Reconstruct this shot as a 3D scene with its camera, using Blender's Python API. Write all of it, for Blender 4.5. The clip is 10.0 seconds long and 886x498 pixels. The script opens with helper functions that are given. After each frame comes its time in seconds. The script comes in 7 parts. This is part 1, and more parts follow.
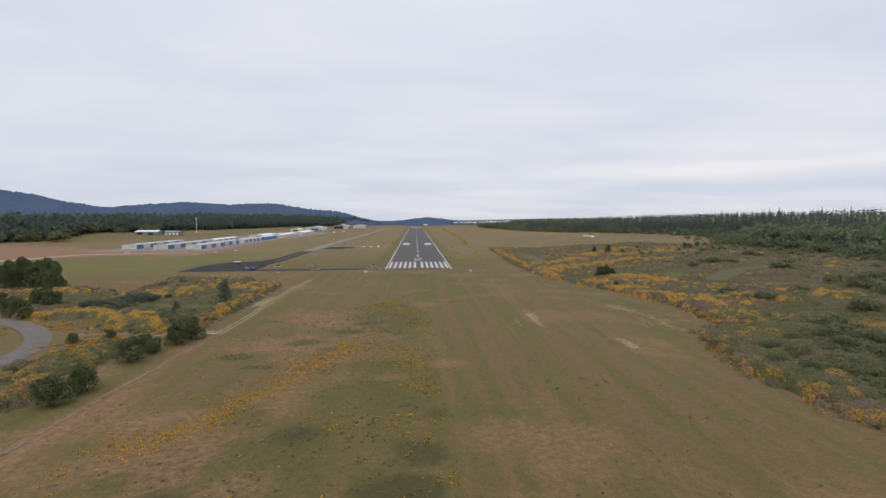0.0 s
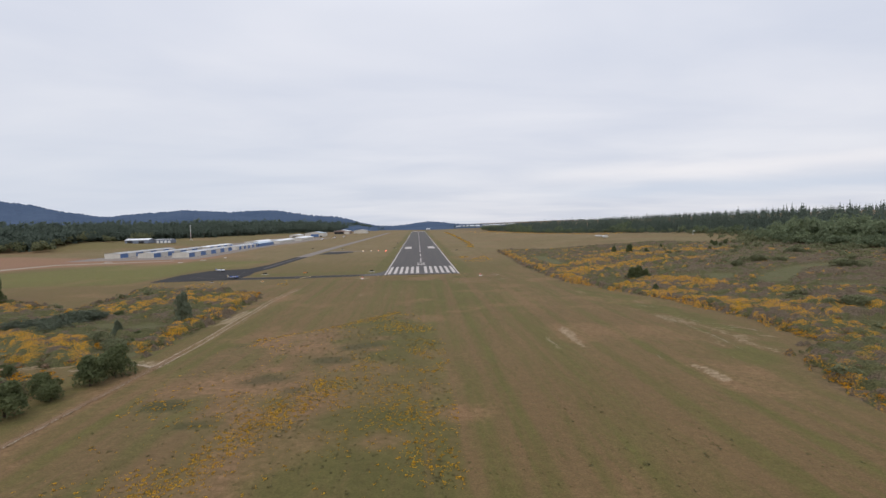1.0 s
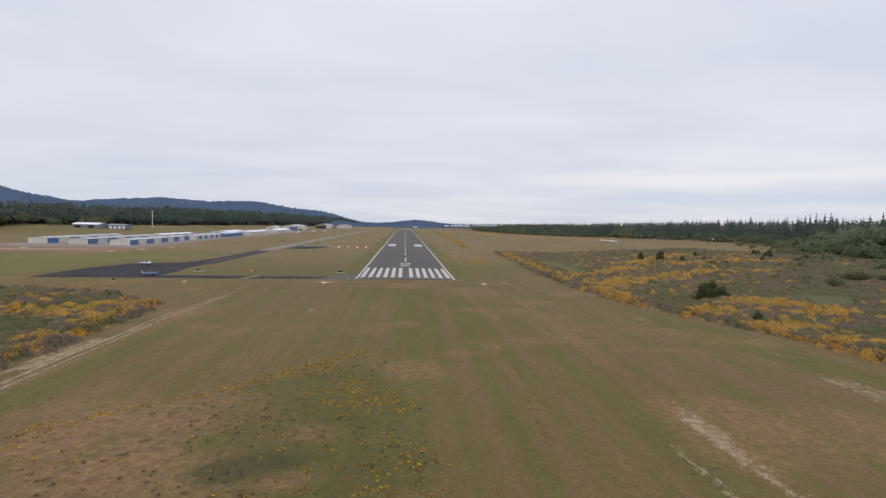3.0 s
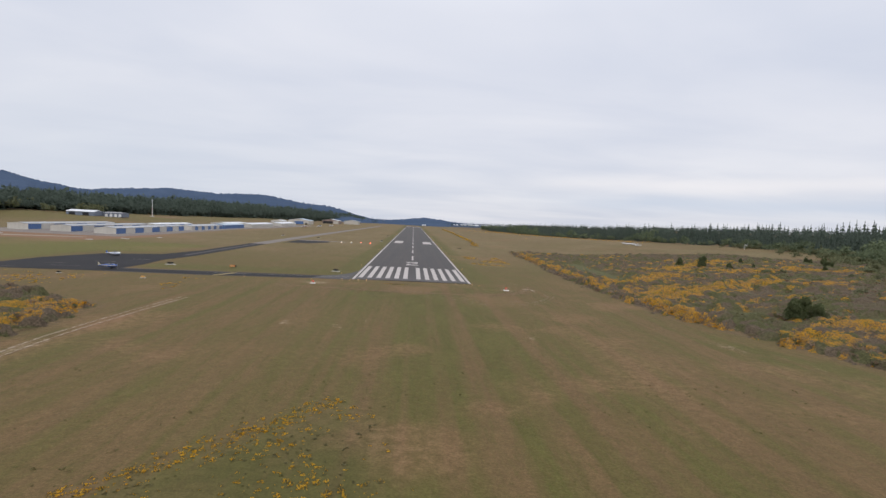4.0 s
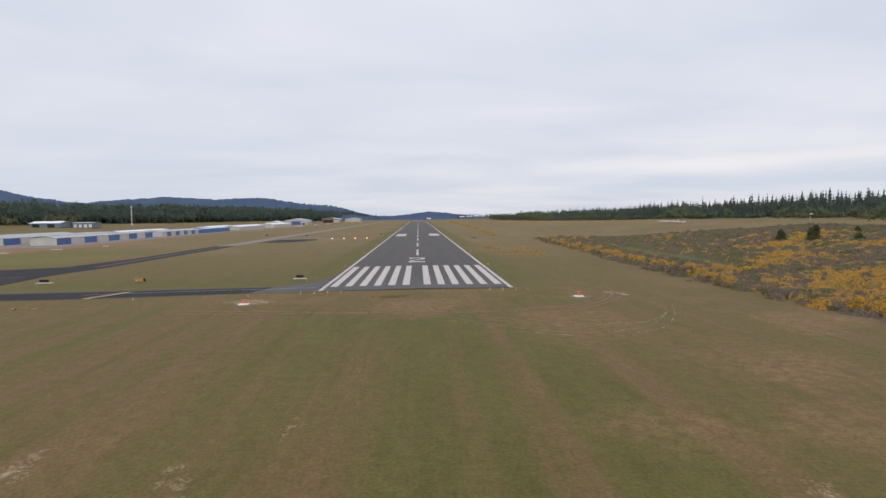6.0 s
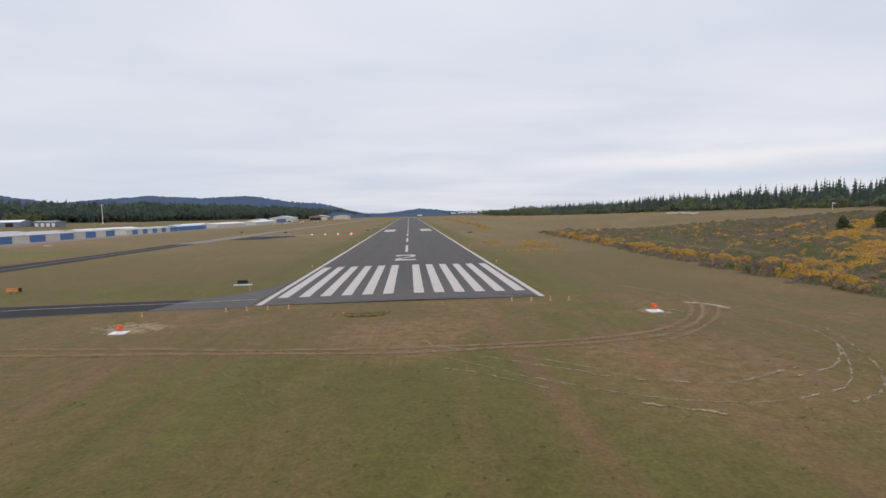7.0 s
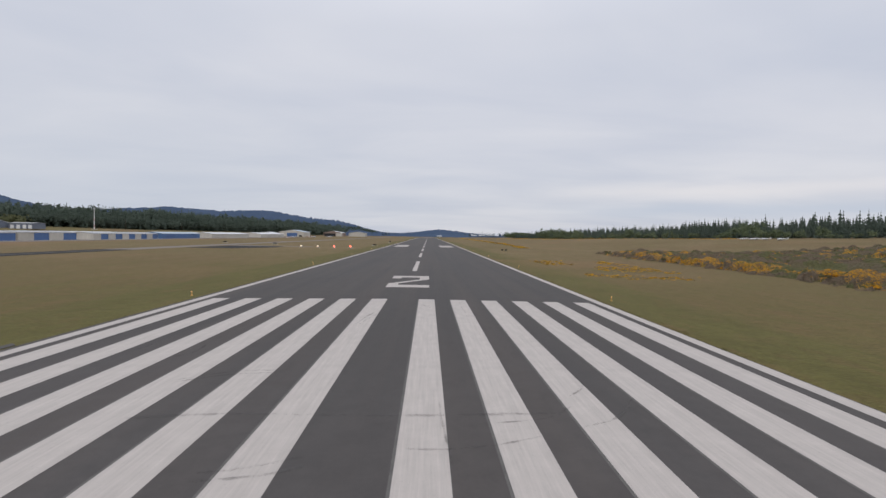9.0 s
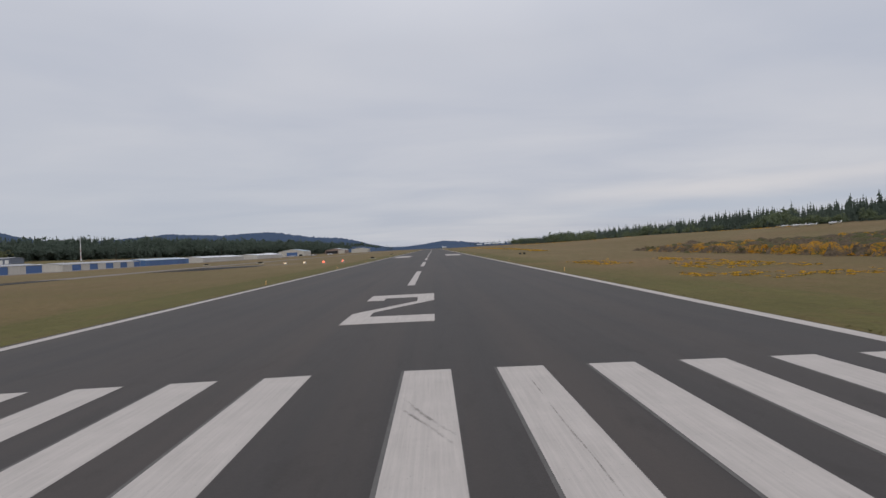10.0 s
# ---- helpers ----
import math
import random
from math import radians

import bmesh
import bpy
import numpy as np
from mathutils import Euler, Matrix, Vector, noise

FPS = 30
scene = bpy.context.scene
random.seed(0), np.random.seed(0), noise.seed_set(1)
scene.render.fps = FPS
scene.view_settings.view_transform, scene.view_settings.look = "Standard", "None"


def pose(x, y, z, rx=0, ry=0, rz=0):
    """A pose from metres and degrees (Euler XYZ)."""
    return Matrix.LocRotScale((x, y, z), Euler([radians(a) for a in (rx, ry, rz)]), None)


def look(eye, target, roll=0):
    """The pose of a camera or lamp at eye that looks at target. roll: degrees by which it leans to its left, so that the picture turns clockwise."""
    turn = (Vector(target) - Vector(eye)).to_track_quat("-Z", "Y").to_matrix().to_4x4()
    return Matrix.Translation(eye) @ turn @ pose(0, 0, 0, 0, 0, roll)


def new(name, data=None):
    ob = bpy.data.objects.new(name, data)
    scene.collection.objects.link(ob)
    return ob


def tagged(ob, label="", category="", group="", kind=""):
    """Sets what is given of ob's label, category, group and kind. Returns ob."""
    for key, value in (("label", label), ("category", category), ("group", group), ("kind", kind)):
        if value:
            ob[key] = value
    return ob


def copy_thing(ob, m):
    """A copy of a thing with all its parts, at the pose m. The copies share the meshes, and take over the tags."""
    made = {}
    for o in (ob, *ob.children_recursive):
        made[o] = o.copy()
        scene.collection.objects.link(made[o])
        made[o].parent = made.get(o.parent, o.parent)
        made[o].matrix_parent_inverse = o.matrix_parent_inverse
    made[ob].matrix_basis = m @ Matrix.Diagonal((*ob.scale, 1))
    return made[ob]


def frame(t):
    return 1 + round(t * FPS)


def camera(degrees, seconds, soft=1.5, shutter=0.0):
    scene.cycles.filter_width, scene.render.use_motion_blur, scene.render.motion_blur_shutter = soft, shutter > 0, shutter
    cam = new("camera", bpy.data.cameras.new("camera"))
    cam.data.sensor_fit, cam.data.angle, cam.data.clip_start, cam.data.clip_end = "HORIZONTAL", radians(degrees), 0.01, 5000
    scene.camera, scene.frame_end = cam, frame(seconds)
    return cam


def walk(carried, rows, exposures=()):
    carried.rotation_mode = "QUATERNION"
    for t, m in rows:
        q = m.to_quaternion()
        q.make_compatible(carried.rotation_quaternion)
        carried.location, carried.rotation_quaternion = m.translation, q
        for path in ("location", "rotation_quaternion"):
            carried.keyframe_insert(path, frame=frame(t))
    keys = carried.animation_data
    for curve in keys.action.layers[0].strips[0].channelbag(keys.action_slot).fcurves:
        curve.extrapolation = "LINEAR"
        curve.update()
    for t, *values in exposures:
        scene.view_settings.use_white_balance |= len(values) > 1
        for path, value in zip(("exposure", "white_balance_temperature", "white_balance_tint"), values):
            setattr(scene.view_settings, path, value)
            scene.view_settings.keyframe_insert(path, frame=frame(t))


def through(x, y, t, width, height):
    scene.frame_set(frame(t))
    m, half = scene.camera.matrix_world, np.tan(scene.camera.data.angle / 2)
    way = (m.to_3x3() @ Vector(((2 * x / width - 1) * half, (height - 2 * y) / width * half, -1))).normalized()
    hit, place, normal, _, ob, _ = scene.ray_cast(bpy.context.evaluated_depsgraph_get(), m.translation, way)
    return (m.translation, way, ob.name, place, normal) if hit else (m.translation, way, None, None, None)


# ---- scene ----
cam = camera(84.30, 10.0, soft=1.5)
PATH = [
    (0, (-2.159, -331.192, 34.692), (-1.5966, -321.2287, 34.0533), -0.05),
    (0.5, (-2.118, -312.755, 32.729), (-1.5737, -302.7874, 32.1435), -1.42),
    (1, (-1.963, -294.469, 31.182), (-1.4572, -284.4965, 30.6336), -1.11),
    (1.5, (-1.741, -276.293, 29.875), (-1.2038, -266.3222, 29.3283), -1.96),
    (2, (-1.485, -258.193, 28.677), (-0.8623, -248.2266, 28.1426), -0.95),
    (2.5, (-1.219, -240.138, 27.495), (-0.4822, -230.1799, 26.9494), 0.82),
    (2.7, (-1.113, -232.922, 27.012), (-0.3421, -222.9670, 26.4644), 0.96),
    (3.8, (-0.552, -193.226, 24.128), (0.1334, -183.2648, 23.5826), 2.80),
    (4, (-0.454, -185.998, 23.555), (0.1737, -176.0334, 22.9867), 2.89),
    (4.5, (-0.208, -167.899, 22.056), (0.2963, -157.9305, 21.4388), 0.35),
    (5, (0.044, -149.754, 20.473), (0.4753, -139.7832, 19.8465), -0.60),
    (5.5, (0.310, -131.559, 18.825), (0.7553, -121.5883, 18.1988), -0.34),
    (5.7, (0.422, -124.266, 18.153), (0.8818, -114.2974, 17.5056), -0.24),
    (6.8, (1.119, -84.015, 14.409), (1.7819, -74.0665, 13.6476), -2.40),
    (7, (1.261, -76.676, 13.733), (1.9347, -66.7263, 12.9862), -1.18),
    (7.5, (1.631, -58.307, 12.067), (2.2878, -48.3585, 11.2908), 1.96),
    (8, (2.014, -39.923, 10.452), (2.6600, -29.9679, 9.7664), 2.17),
    (8.5, (2.386, -21.546, 8.906), (2.9416, -11.5710, 8.4635), 1.72),
    (9, (2.716, -3.198, 7.442), (3.0179, 6.7935, 7.1597), 0.97),
    (9.5, (2.958, 15.091, 6.073), (3.1068, 25.0888, 5.9017), -0.92),
    (10, (3.050, 33.290, 4.811), (3.2471, 43.2875, 4.7687), -2.58),
]
walk(cam, [(t, look(eye, target, roll)) for t, eye, target, roll in PATH], exposures=[(0, 0.0), (8.4, 0.0), (9, -0.20), (9.5, -0.40), (10, -0.44)])

# ---- world, sun, exposure ----
scene.view_settings.exposure = 0.0
world = bpy.data.worlds.new("overcast_sky")
scene.world = world
world.use_nodes = True
WN, WL = world.node_tree.nodes, world.node_tree.links
WN.clear()


def wnode(kind, **props):
    n = WN.new(kind)
    if "op" in props:
        n.operation = props["op"]
    return n


def wmath(op, a, b=None):
    n = wnode("ShaderNodeMath", op=op)
    for i, s in enumerate((a, b)):
        if s is None:
            continue
        if isinstance(s, (int, float)):
            n.inputs[i].default_value = s
        else:
            WL.new(s, n.inputs[i])
    return n.outputs[0]


SUN_EL, SUN_AZ = 48.0, 200.0
tc = WN.new("ShaderNodeTexCoord")
sep = WN.new("ShaderNodeSeparateXYZ")
WL.new(tc.outputs["Generated"], sep.inputs[0])
up = wmath("MAXIMUM", sep.outputs[2], 0.0)
den = wmath("ADD", up, 0.10)
com = WN.new("ShaderNodeCombineXYZ")
WL.new(wmath("DIVIDE", sep.outputs[0], den), com.inputs[0])
WL.new(wmath("MULTIPLY", wmath("DIVIDE", sep.outputs[1], den), 1.6), com.inputs[1])
cloud = WN.new("ShaderNodeTexNoise")
cloud.inputs["Scale"].default_value = 0.55
cloud.inputs["Detail"].default_value = 5.0
cloud.inputs["Roughness"].default_value = 0.48
cloud.inputs["Distortion"].default_value = 0.35
WL.new(com.outputs[0], cloud.inputs["Vector"])
ramp = WN.new("ShaderNodeValToRGB")
ramp.color_ramp.elements[0].position, ramp.color_ramp.elements[0].color = 0.30, (0.685, 0.725, 0.838, 1)
ramp.color_ramp.elements[1].position, ramp.color_ramp.elements[1].color = 0.68, (0.842, 0.855, 0.925, 1)
WL.new(cloud.outputs["Fac"], ramp.inputs[0])
# an overcast dome is brighter towards its top
grad = WN.new("ShaderNodeValToRGB")
grad.color_ramp.elements[0].position, grad.color_ramp.elements[0].color = 0.0, (0.94, 0.93, 0.92, 1)
grad.color_ramp.elements[1].position, grad.color_ramp.elements[1].color = 1.0, (1.75, 1.75, 1.75, 1)
mid = grad.color_ramp.elements.new(0.38)
mid.color = (1.0, 1.0, 1.0, 1)
WL.new(up, grad.inputs[0])
mul = WN.new("ShaderNodeMix")
mul.data_type, mul.blend_type = "RGBA", "MULTIPLY"
mul.inputs["Factor"].default_value = 1.0
WL.new(ramp.outputs[0], mul.inputs["A"])
WL.new(grad.outputs[0], mul.inputs["B"])
sky = WN.new("ShaderNodeTexSky")
sky.sky_type, sky.sun_disc = "NISHITA", False
sky.sun_elevation, sky.sun_rotation = radians(SUN_EL), radians(SUN_AZ)
skys = WN.new("ShaderNodeMix")
skys.data_type, skys.blend_type = "RGBA", "MULTIPLY"
skys.inputs["Factor"].default_value = 1.0
skys.inputs["B"].default_value = (0.10, 0.10, 0.10, 1)
WL.new(sky.outputs[0], skys.inputs["A"])
mixs = WN.new("ShaderNodeMix")
mixs.data_type = "RGBA"
mixs.inputs["Factor"].default_value = 0.94
WL.new(skys.outputs["Result"], mixs.inputs["A"])
WL.new(mul.outputs["Result"], mixs.inputs["B"])
# a brighter break in the cloud low in the north-east, with a bluer bank under it
elev = wmath("MULTIPLY", sep.outputs[2], 57.3)
east = wnode("ShaderNodeMapRange")
east.interpolation_type = "SMOOTHSTEP"
east.inputs["From Min"].default_value, east.inputs["From Max"].default_value = 0.12, 0.5
WL.new(sep.outputs[0], east.inputs["Value"])
ripple = WN.new("ShaderNodeTexNoise")
ripple.inputs["Scale"].default_value, ripple.inputs["Detail"].default_value = 1.0, 4.0
ripc = WN.new("ShaderNodeCombineXYZ")
WL.new(wmath("MULTIPLY", sep.outputs[0], 6.0), ripc.inputs[0])
WL.new(wmath("MULTIPLY", sep.outputs[2], 30.0), ripc.inputs[1])
WL.new(ripc.outputs[0], ripple.inputs["Vector"])


def bank(centre, width):
    d = wmath("DIVIDE", wmath("SUBTRACT", elev, centre), width)
    d = wmath("ADD", d, wmath("MULTIPLY", wmath("SUBTRACT", ripple.outputs["Fac"], 0.5), 1.6))
    return wmath("MULTIPLY", wmath("EXPONENT", wmath("MULTIPLY", wmath("MULTIPLY", d, d), -1.0)), east.outputs[0])


def tint(col, fac, rgb):
    m = WN.new("ShaderNodeMix")
    m.data_type = "RGBA"
    WL.new(fac, m.inputs["Factor"])
    WL.new(col, m.inputs["A"])
    m.inputs["B"].default_value = (*rgb, 1)
    return m.outputs["Result"]


west = wnode("ShaderNodeMapRange")
west.interpolation_type = "SMOOTHSTEP"
west.inputs["From Min"].default_value, west.inputs["From Max"].default_value = 0.25, -0.55
WL.new(sep.outputs[0], west.inputs["Value"])
low = wmath("DIVIDE", elev, 11.0)
low = wmath("EXPONENT", wmath("MULTIPLY", wmath("MULTIPLY", low, low), -1.0))
dull = tint(mixs.outputs["Result"], wmath("MULTIPLY", wmath("MULTIPLY", low, west.outputs[0]), 0.55), (0.60, 0.665, 0.775))
skyc = tint(dull, wmath("MULTIPLY", bank(3.0, 0.9), 0.55), (0.56, 0.64, 0.77))
skyc = tint(skyc, wmath("MULTIPLY", bank(4.9, 0.9), 0.55), (0.93, 0.90, 0.91))
bg = WN.new("ShaderNodeBackground")
bg.inputs["Strength"].default_value = 1.0
WL.new(skyc, bg.inputs["Color"])
wout = WN.new("ShaderNodeOutputWorld")
WL.new(bg.outputs[0], wout.inputs["Surface"])

sun_data = bpy.data.lights.new("sun", "SUN")
sun_data.energy, sun_data.angle, sun_data.color = 0.7, radians(25), (1.0, 0.97, 0.92)
sun = new("sun", sun_data)
_a, _e = radians(SUN_AZ), radians(SUN_EL)
sun.matrix_basis = look((math.sin(_a) * math.cos(_e) * 100, math.cos(_a) * math.cos(_e) * 100, math.sin(_e) * 100), (0, 0, 0))


# ---- materials ----
def mix_rgb(nt, fac, a, b, blend="MIX"):
    m = nt.nodes.new("ShaderNodeMix")
    m.data_type, m.blend_type = "RGBA", blend
    for sock, val in ((m.inputs["Factor"], fac), (m.inputs["A"], a), (m.inputs["B"], b)):
        if isinstance(val, bpy.types.NodeSocket):
            nt.links.new(val, sock)
        elif isinstance(val, (int, float)):
            sock.default_value = val
        else:
            sock.default_value = (*val, 1)
    return m.outputs["Result"]


def noise_fac(nt, vec, scale, detail=4.0, rough=0.55, lo=0.35, hi=0.65):
    n = nt.nodes.new("ShaderNodeTexNoise")
    n.inputs["Scale"].default_value, n.inputs["Detail"].default_value, n.inputs["Roughness"].default_value = scale, detail, rough
    nt.links.new(vec, n.inputs["Vector"])
    r = nt.nodes.new("ShaderNodeMapRange")
    r.inputs["From Min"].default_value, r.inputs["From Max"].default_value = lo, hi
    nt.links.new(n.outputs["Fac"], r.inputs["Value"])
    return r.outputs["Result"]


def stretch(nt, vec, s):
    m = nt.nodes.new("ShaderNodeMapping")
    m.inputs["Scale"].default_value = s
    nt.links.new(vec, m.inputs["Vector"])
    return m.outputs[0]


def maths(nt, op, a, b=0.0, clamp=False):
    n = nt.nodes.new("ShaderNodeMath")
    n.operation, n.use_clamp = op, clamp
    for i, s in enumerate((a, b)):
        if isinstance(s, bpy.types.NodeSocket):
            nt.links.new(s, n.inputs[i])
        else:
            n.inputs[i].default_value = s
    return n.outputs[0]


def start(name, rough=0.8, metal=0.0, spec=0.3):
    m = bpy.data.materials.new(name)
    m.use_nodes = True
    nt = m.node_tree
    b = nt.nodes["Principled BSDF"]
    b.inputs["Roughness"].default_value, b.inputs["Metallic"].default_value = rough, metal
    b.inputs["Specular IOR Level"].default_value = spec
    co = nt.nodes.new("ShaderNodeTexCoord").outputs["Object"]
    return m, nt, b, co


def bump(nt, b, height, strength, dist):
    n = nt.nodes.new("ShaderNodeBump")
    n.inputs["Strength"].default_value, n.inputs["Distance"].default_value = strength, dist
    nt.links.new(height, n.inputs["Height"])
    nt.links.new(n.outputs[0], b.inputs["Normal"])


def surface(name, col, dark=None, scale=2.0, fine=20.0, rough=0.7, metal=0.0, bumpy=0.2, dist=0.02, spec=0.3, per_object=0.0):
    """A material with broad stains and fine grain between two colours."""
    m, nt, b, co = start(name, rough, metal, spec)
    dark = dark or tuple(c * 0.72 for c in col)
    f = noise_fac(nt, co, scale, 5, 0.6, 0.3, 0.72)
    g = noise_fac(nt, co, fine, 3, 0.6, 0.3, 0.7)
    c = mix_rgb(nt, f, dark, col)
    c = mix_rgb(nt, 0.35, c, mix_rgb(nt, g, dark, col))
    if per_object:
        info = nt.nodes.new("ShaderNodeObjectInfo")
        v = maths(nt, "ADD", maths(nt, "MULTIPLY", info.outputs["Random"], per_object), 1 - per_object / 2)
        c = mix_rgb(nt, 1.0, c, v, "MULTIPLY")
    nt.links.new(c, b.inputs["Base Color"])
    if bumpy:
        bump(nt, b, g, bumpy, dist)
    return m


def leafy(name, col, dark, spread=0.4, through=0.45):
    """Foliage: colour varies from leaf to leaf, from plant to plant and over the land; thin leaves let light through."""
    m, nt, b, co = start(name, 0.8, 0.0, 0.12)
    geo = nt.nodes.new("ShaderNodeNewGeometry")
    pos = geo.outputs["Position"]
    f = noise_fac(nt, pos, 0.16, 3, 0.6, 0.34, 0.66)
    g = noise_fac(nt, pos, 0.022, 3, 0.6, 0.36, 0.64)
    c = mix_rgb(nt, maths(nt, "ADD", maths(nt, "MULTIPLY", f, 0.6), maths(nt, "MULTIPLY", g, 0.4)), dark, col)
    v = maths(nt, "ADD", maths(nt, "MULTIPLY", geo.outputs["Random Per Island"], spread), 1 - spread / 2)
    c = mix_rgb(nt, 1.0, c, v, "MULTIPLY")
    nt.links.new(c, b.inputs["Base Color"])
    tr = nt.nodes.new("ShaderNodeBsdfTranslucent")
    nt.links.new(c, tr.inputs["Color"])
    mx = nt.nodes.new("ShaderNodeMixShader")
    mx.inputs[0].default_value = through
    nt.links.new(b.outputs[0], mx.inputs[1])
    nt.links.new(tr.outputs[0], mx.inputs[2])
    nt.links.new(mx.outputs[0], nt.nodes["Material Output"].inputs["Surface"])
    return m


def glow(name, col, strength):
    m, nt, b, co = start(name, 0.3)
    b.inputs["Base Color"].default_value = (*col, 1)
    b.inputs["Emission Color"].default_value = (*col, 1)
    b.inputs["Emission Strength"].default_value = strength
    return m


def ground_material():
    """Mown airfield turf: dry and green grass, bare soil, pale gravel and moss, by the painted soil map and by noise."""
    m, nt, b, co = start("airfield_turf", 0.95, 0.0, 0.08)
    at = nt.nodes.new("ShaderNodeAttribute")
    at.attribute_name = "soil"
    sp = nt.nodes.new("ShaderNodeSeparateColor")
    nt.links.new(at.outputs["Color"], sp.inputs[0])
    lush, bare, pale = sp.outputs[0], sp.outputs[1], sp.outputs[2]
    scrub = at.outputs["Alpha"]
    broad = noise_fac(nt, co, 0.018, 4, 0.6, 0.34, 0.66)
    mott = noise_fac(nt, stretch(nt, co, (1.0, 0.4, 1)), 0.18, 6, 0.62, 0.34, 0.66)
    patch = noise_fac(nt, co, 0.75, 5, 0.65, 0.33, 0.67)
    tuft = noise_fac(nt, co, 3.2, 4, 0.7, 0.3, 0.7)
    grain = noise_fac(nt, co, 14.0, 3, 0.7, 0.3, 0.7)
    # streaks left along the strip by the mower
    mow = noise_fac(nt, stretch(nt, co, (0.20, 0.0045, 1)), 1.0, 3, 0.55, 0.33, 0.67)
    wave = nt.nodes.new("ShaderNodeTexWave")
    wave.wave_type, wave.bands_direction = "BANDS", "X"
    wave.inputs["Scale"].default_value = 0.314 / 5.6
    wave.inputs["Distortion"].default_value, wave.inputs["Detail"].default_value = 2.2, 2.0
    wave.inputs["Detail Scale"].default_value = 0.4
    nt.links.new(stretch(nt, co, (1.0, 0.035, 1)), wave.inputs["Vector"])
    mow = maths(nt, "ADD", maths(nt, "MULTIPLY", mow, 0.80), maths(nt, "MULTIPLY", wave.outputs["Fac"], 0.20))
    comb = noise_fac(nt, stretch(nt, co, (1.1, 0.03, 1)), 1.0, 3, 0.6, 0.34, 0.66)
    xyz = nt.nodes.new("ShaderNodeSeparateXYZ")
    nt.links.new(co, xyz.inputs[0])

    def ramp_down(value, full, none):
        r = nt.nodes.new("ShaderNodeMapRange")
        r.interpolation_type = "SMOOTHSTEP"
        r.inputs["From Min"].default_value, r.inputs["From Max"].default_value = none, full
        nt.links.new(value, r.inputs["Value"])
        return r.outputs["Result"]

    # only the strip before the pavement is mown in long swaths
    swath = maths(nt, "MULTIPLY", ramp_down(xyz.outputs[1], -45.0, 10.0), ramp_down(maths(nt, "ABSOLUTE", xyz.outputs[0]), 55.0, 85.0))
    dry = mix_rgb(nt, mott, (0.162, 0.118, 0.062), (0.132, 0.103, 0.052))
    # tan infield grass, paling with y: part of this is distance haze in the colour
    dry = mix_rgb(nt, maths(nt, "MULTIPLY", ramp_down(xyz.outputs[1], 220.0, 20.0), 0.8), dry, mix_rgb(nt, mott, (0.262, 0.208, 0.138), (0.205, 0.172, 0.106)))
    dry = mix_rgb(nt, maths(nt, "MULTIPLY", broad, 0.6), dry, (0.138, 0.096, 0.054))
    green = mix_rgb(nt, mott, (0.074, 0.086, 0.023), (0.108, 0.116, 0.036))
    green = mix_rgb(nt, maths(nt, "MULTIPLY", maths(nt, "MULTIPLY", maths(nt, "SUBTRACT", lush, 0.35, True), 1.5, True), ramp_down(xyz.outputs[0], -140.0, -70.0)), green, (0.118, 0.140, 0.038))
    gf = maths(nt, "ADD", maths(nt, "MULTIPLY", maths(nt, "ADD", 0.5, maths(nt, "MULTIPLY", maths(nt, "SUBTRACT", mow, 0.5), maths(nt, "ADD", maths(nt, "MULTIPLY", swath, 1.30), 0.25))), 1.05), maths(nt, "ADD", maths(nt, "MULTIPLY", mott, 0.26), maths(nt, "MULTIPLY", comb, 0.22)))
    gf = maths(nt, "ADD", maths(nt, "SUBTRACT", gf, 0.42), maths(nt, "SUBTRACT", maths(nt, "MULTIPLY", lush, 1.5), 0.5), True)
    c = mix_rgb(nt, maths(nt, "MULTIPLY", gf, 0.82), dry, green)
    # worn, reddish blotches a stride across
    blotch = noise_fac(nt, stretch(nt, co, (1.0, 0.35, 1)), 0.5, 6, 0.68, 0.50, 0.66)
    c = mix_rgb(nt, maths(nt, "MULTIPLY", blotch, maths(nt, "SUBTRACT", 0.44, maths(nt, "MULTIPLY", swath, 0.16))), c, (0.142, 0.098, 0.053))
    sward = noise_fac(nt, stretch(nt, co, (1.0, 0.2, 1)), 0.55, 5, 0.66, 0.53, 0.68)
    c = mix_rgb(nt, maths(nt, "MULTIPLY", sward, 0.55), c, (0.082, 0.088, 0.026))
    # single tufts and gaps between them
    gap = noise_fac(nt, co, 2.1, 6, 0.72, 0.50, 0.66)
    c = mix_rgb(nt, maths(nt, "MULTIPLY", maths(nt, "MULTIPLY", gap, maths(nt, "SUBTRACT", 1.15, lush, True)), 0.34), c, (0.148, 0.100, 0.050))
    sprout = noise_fac(nt, stretch(nt, co, (1.0, 0.7, 1)), 1.5, 6, 0.74, 0.54, 0.70)
    c = mix_rgb(nt, maths(nt, "MULTIPLY", sprout, 0.55), c, (0.068, 0.078, 0.020))
    soil = mix_rgb(nt, patch, (0.186, 0.116, 0.068), (0.250, 0.164, 0.104))
    bf = maths(nt, "MULTIPLY", bare, maths(nt, "ADD", maths(nt, "MULTIPLY", patch, 0.5), 0.62), True)
    c = mix_rgb(nt, bf, c, soil)
    redf = maths(nt, "MULTIPLY", maths(nt, "MULTIPLY", bare, ramp_down(xyz.outputs[0], -215.0, -150.0)), ramp_down(xyz.outputs[1], 110.0, 60.0))
    c = mix_rgb(nt, maths(nt, "MULTIPLY", redf, 0.8), c, mix_rgb(nt, patch, (0.215, 0.118, 0.088), (0.265, 0.160, 0.122)))
    under = mix_rgb(nt, patch, (0.092, 0.068, 0.046), (0.180, 0.128, 0.086))
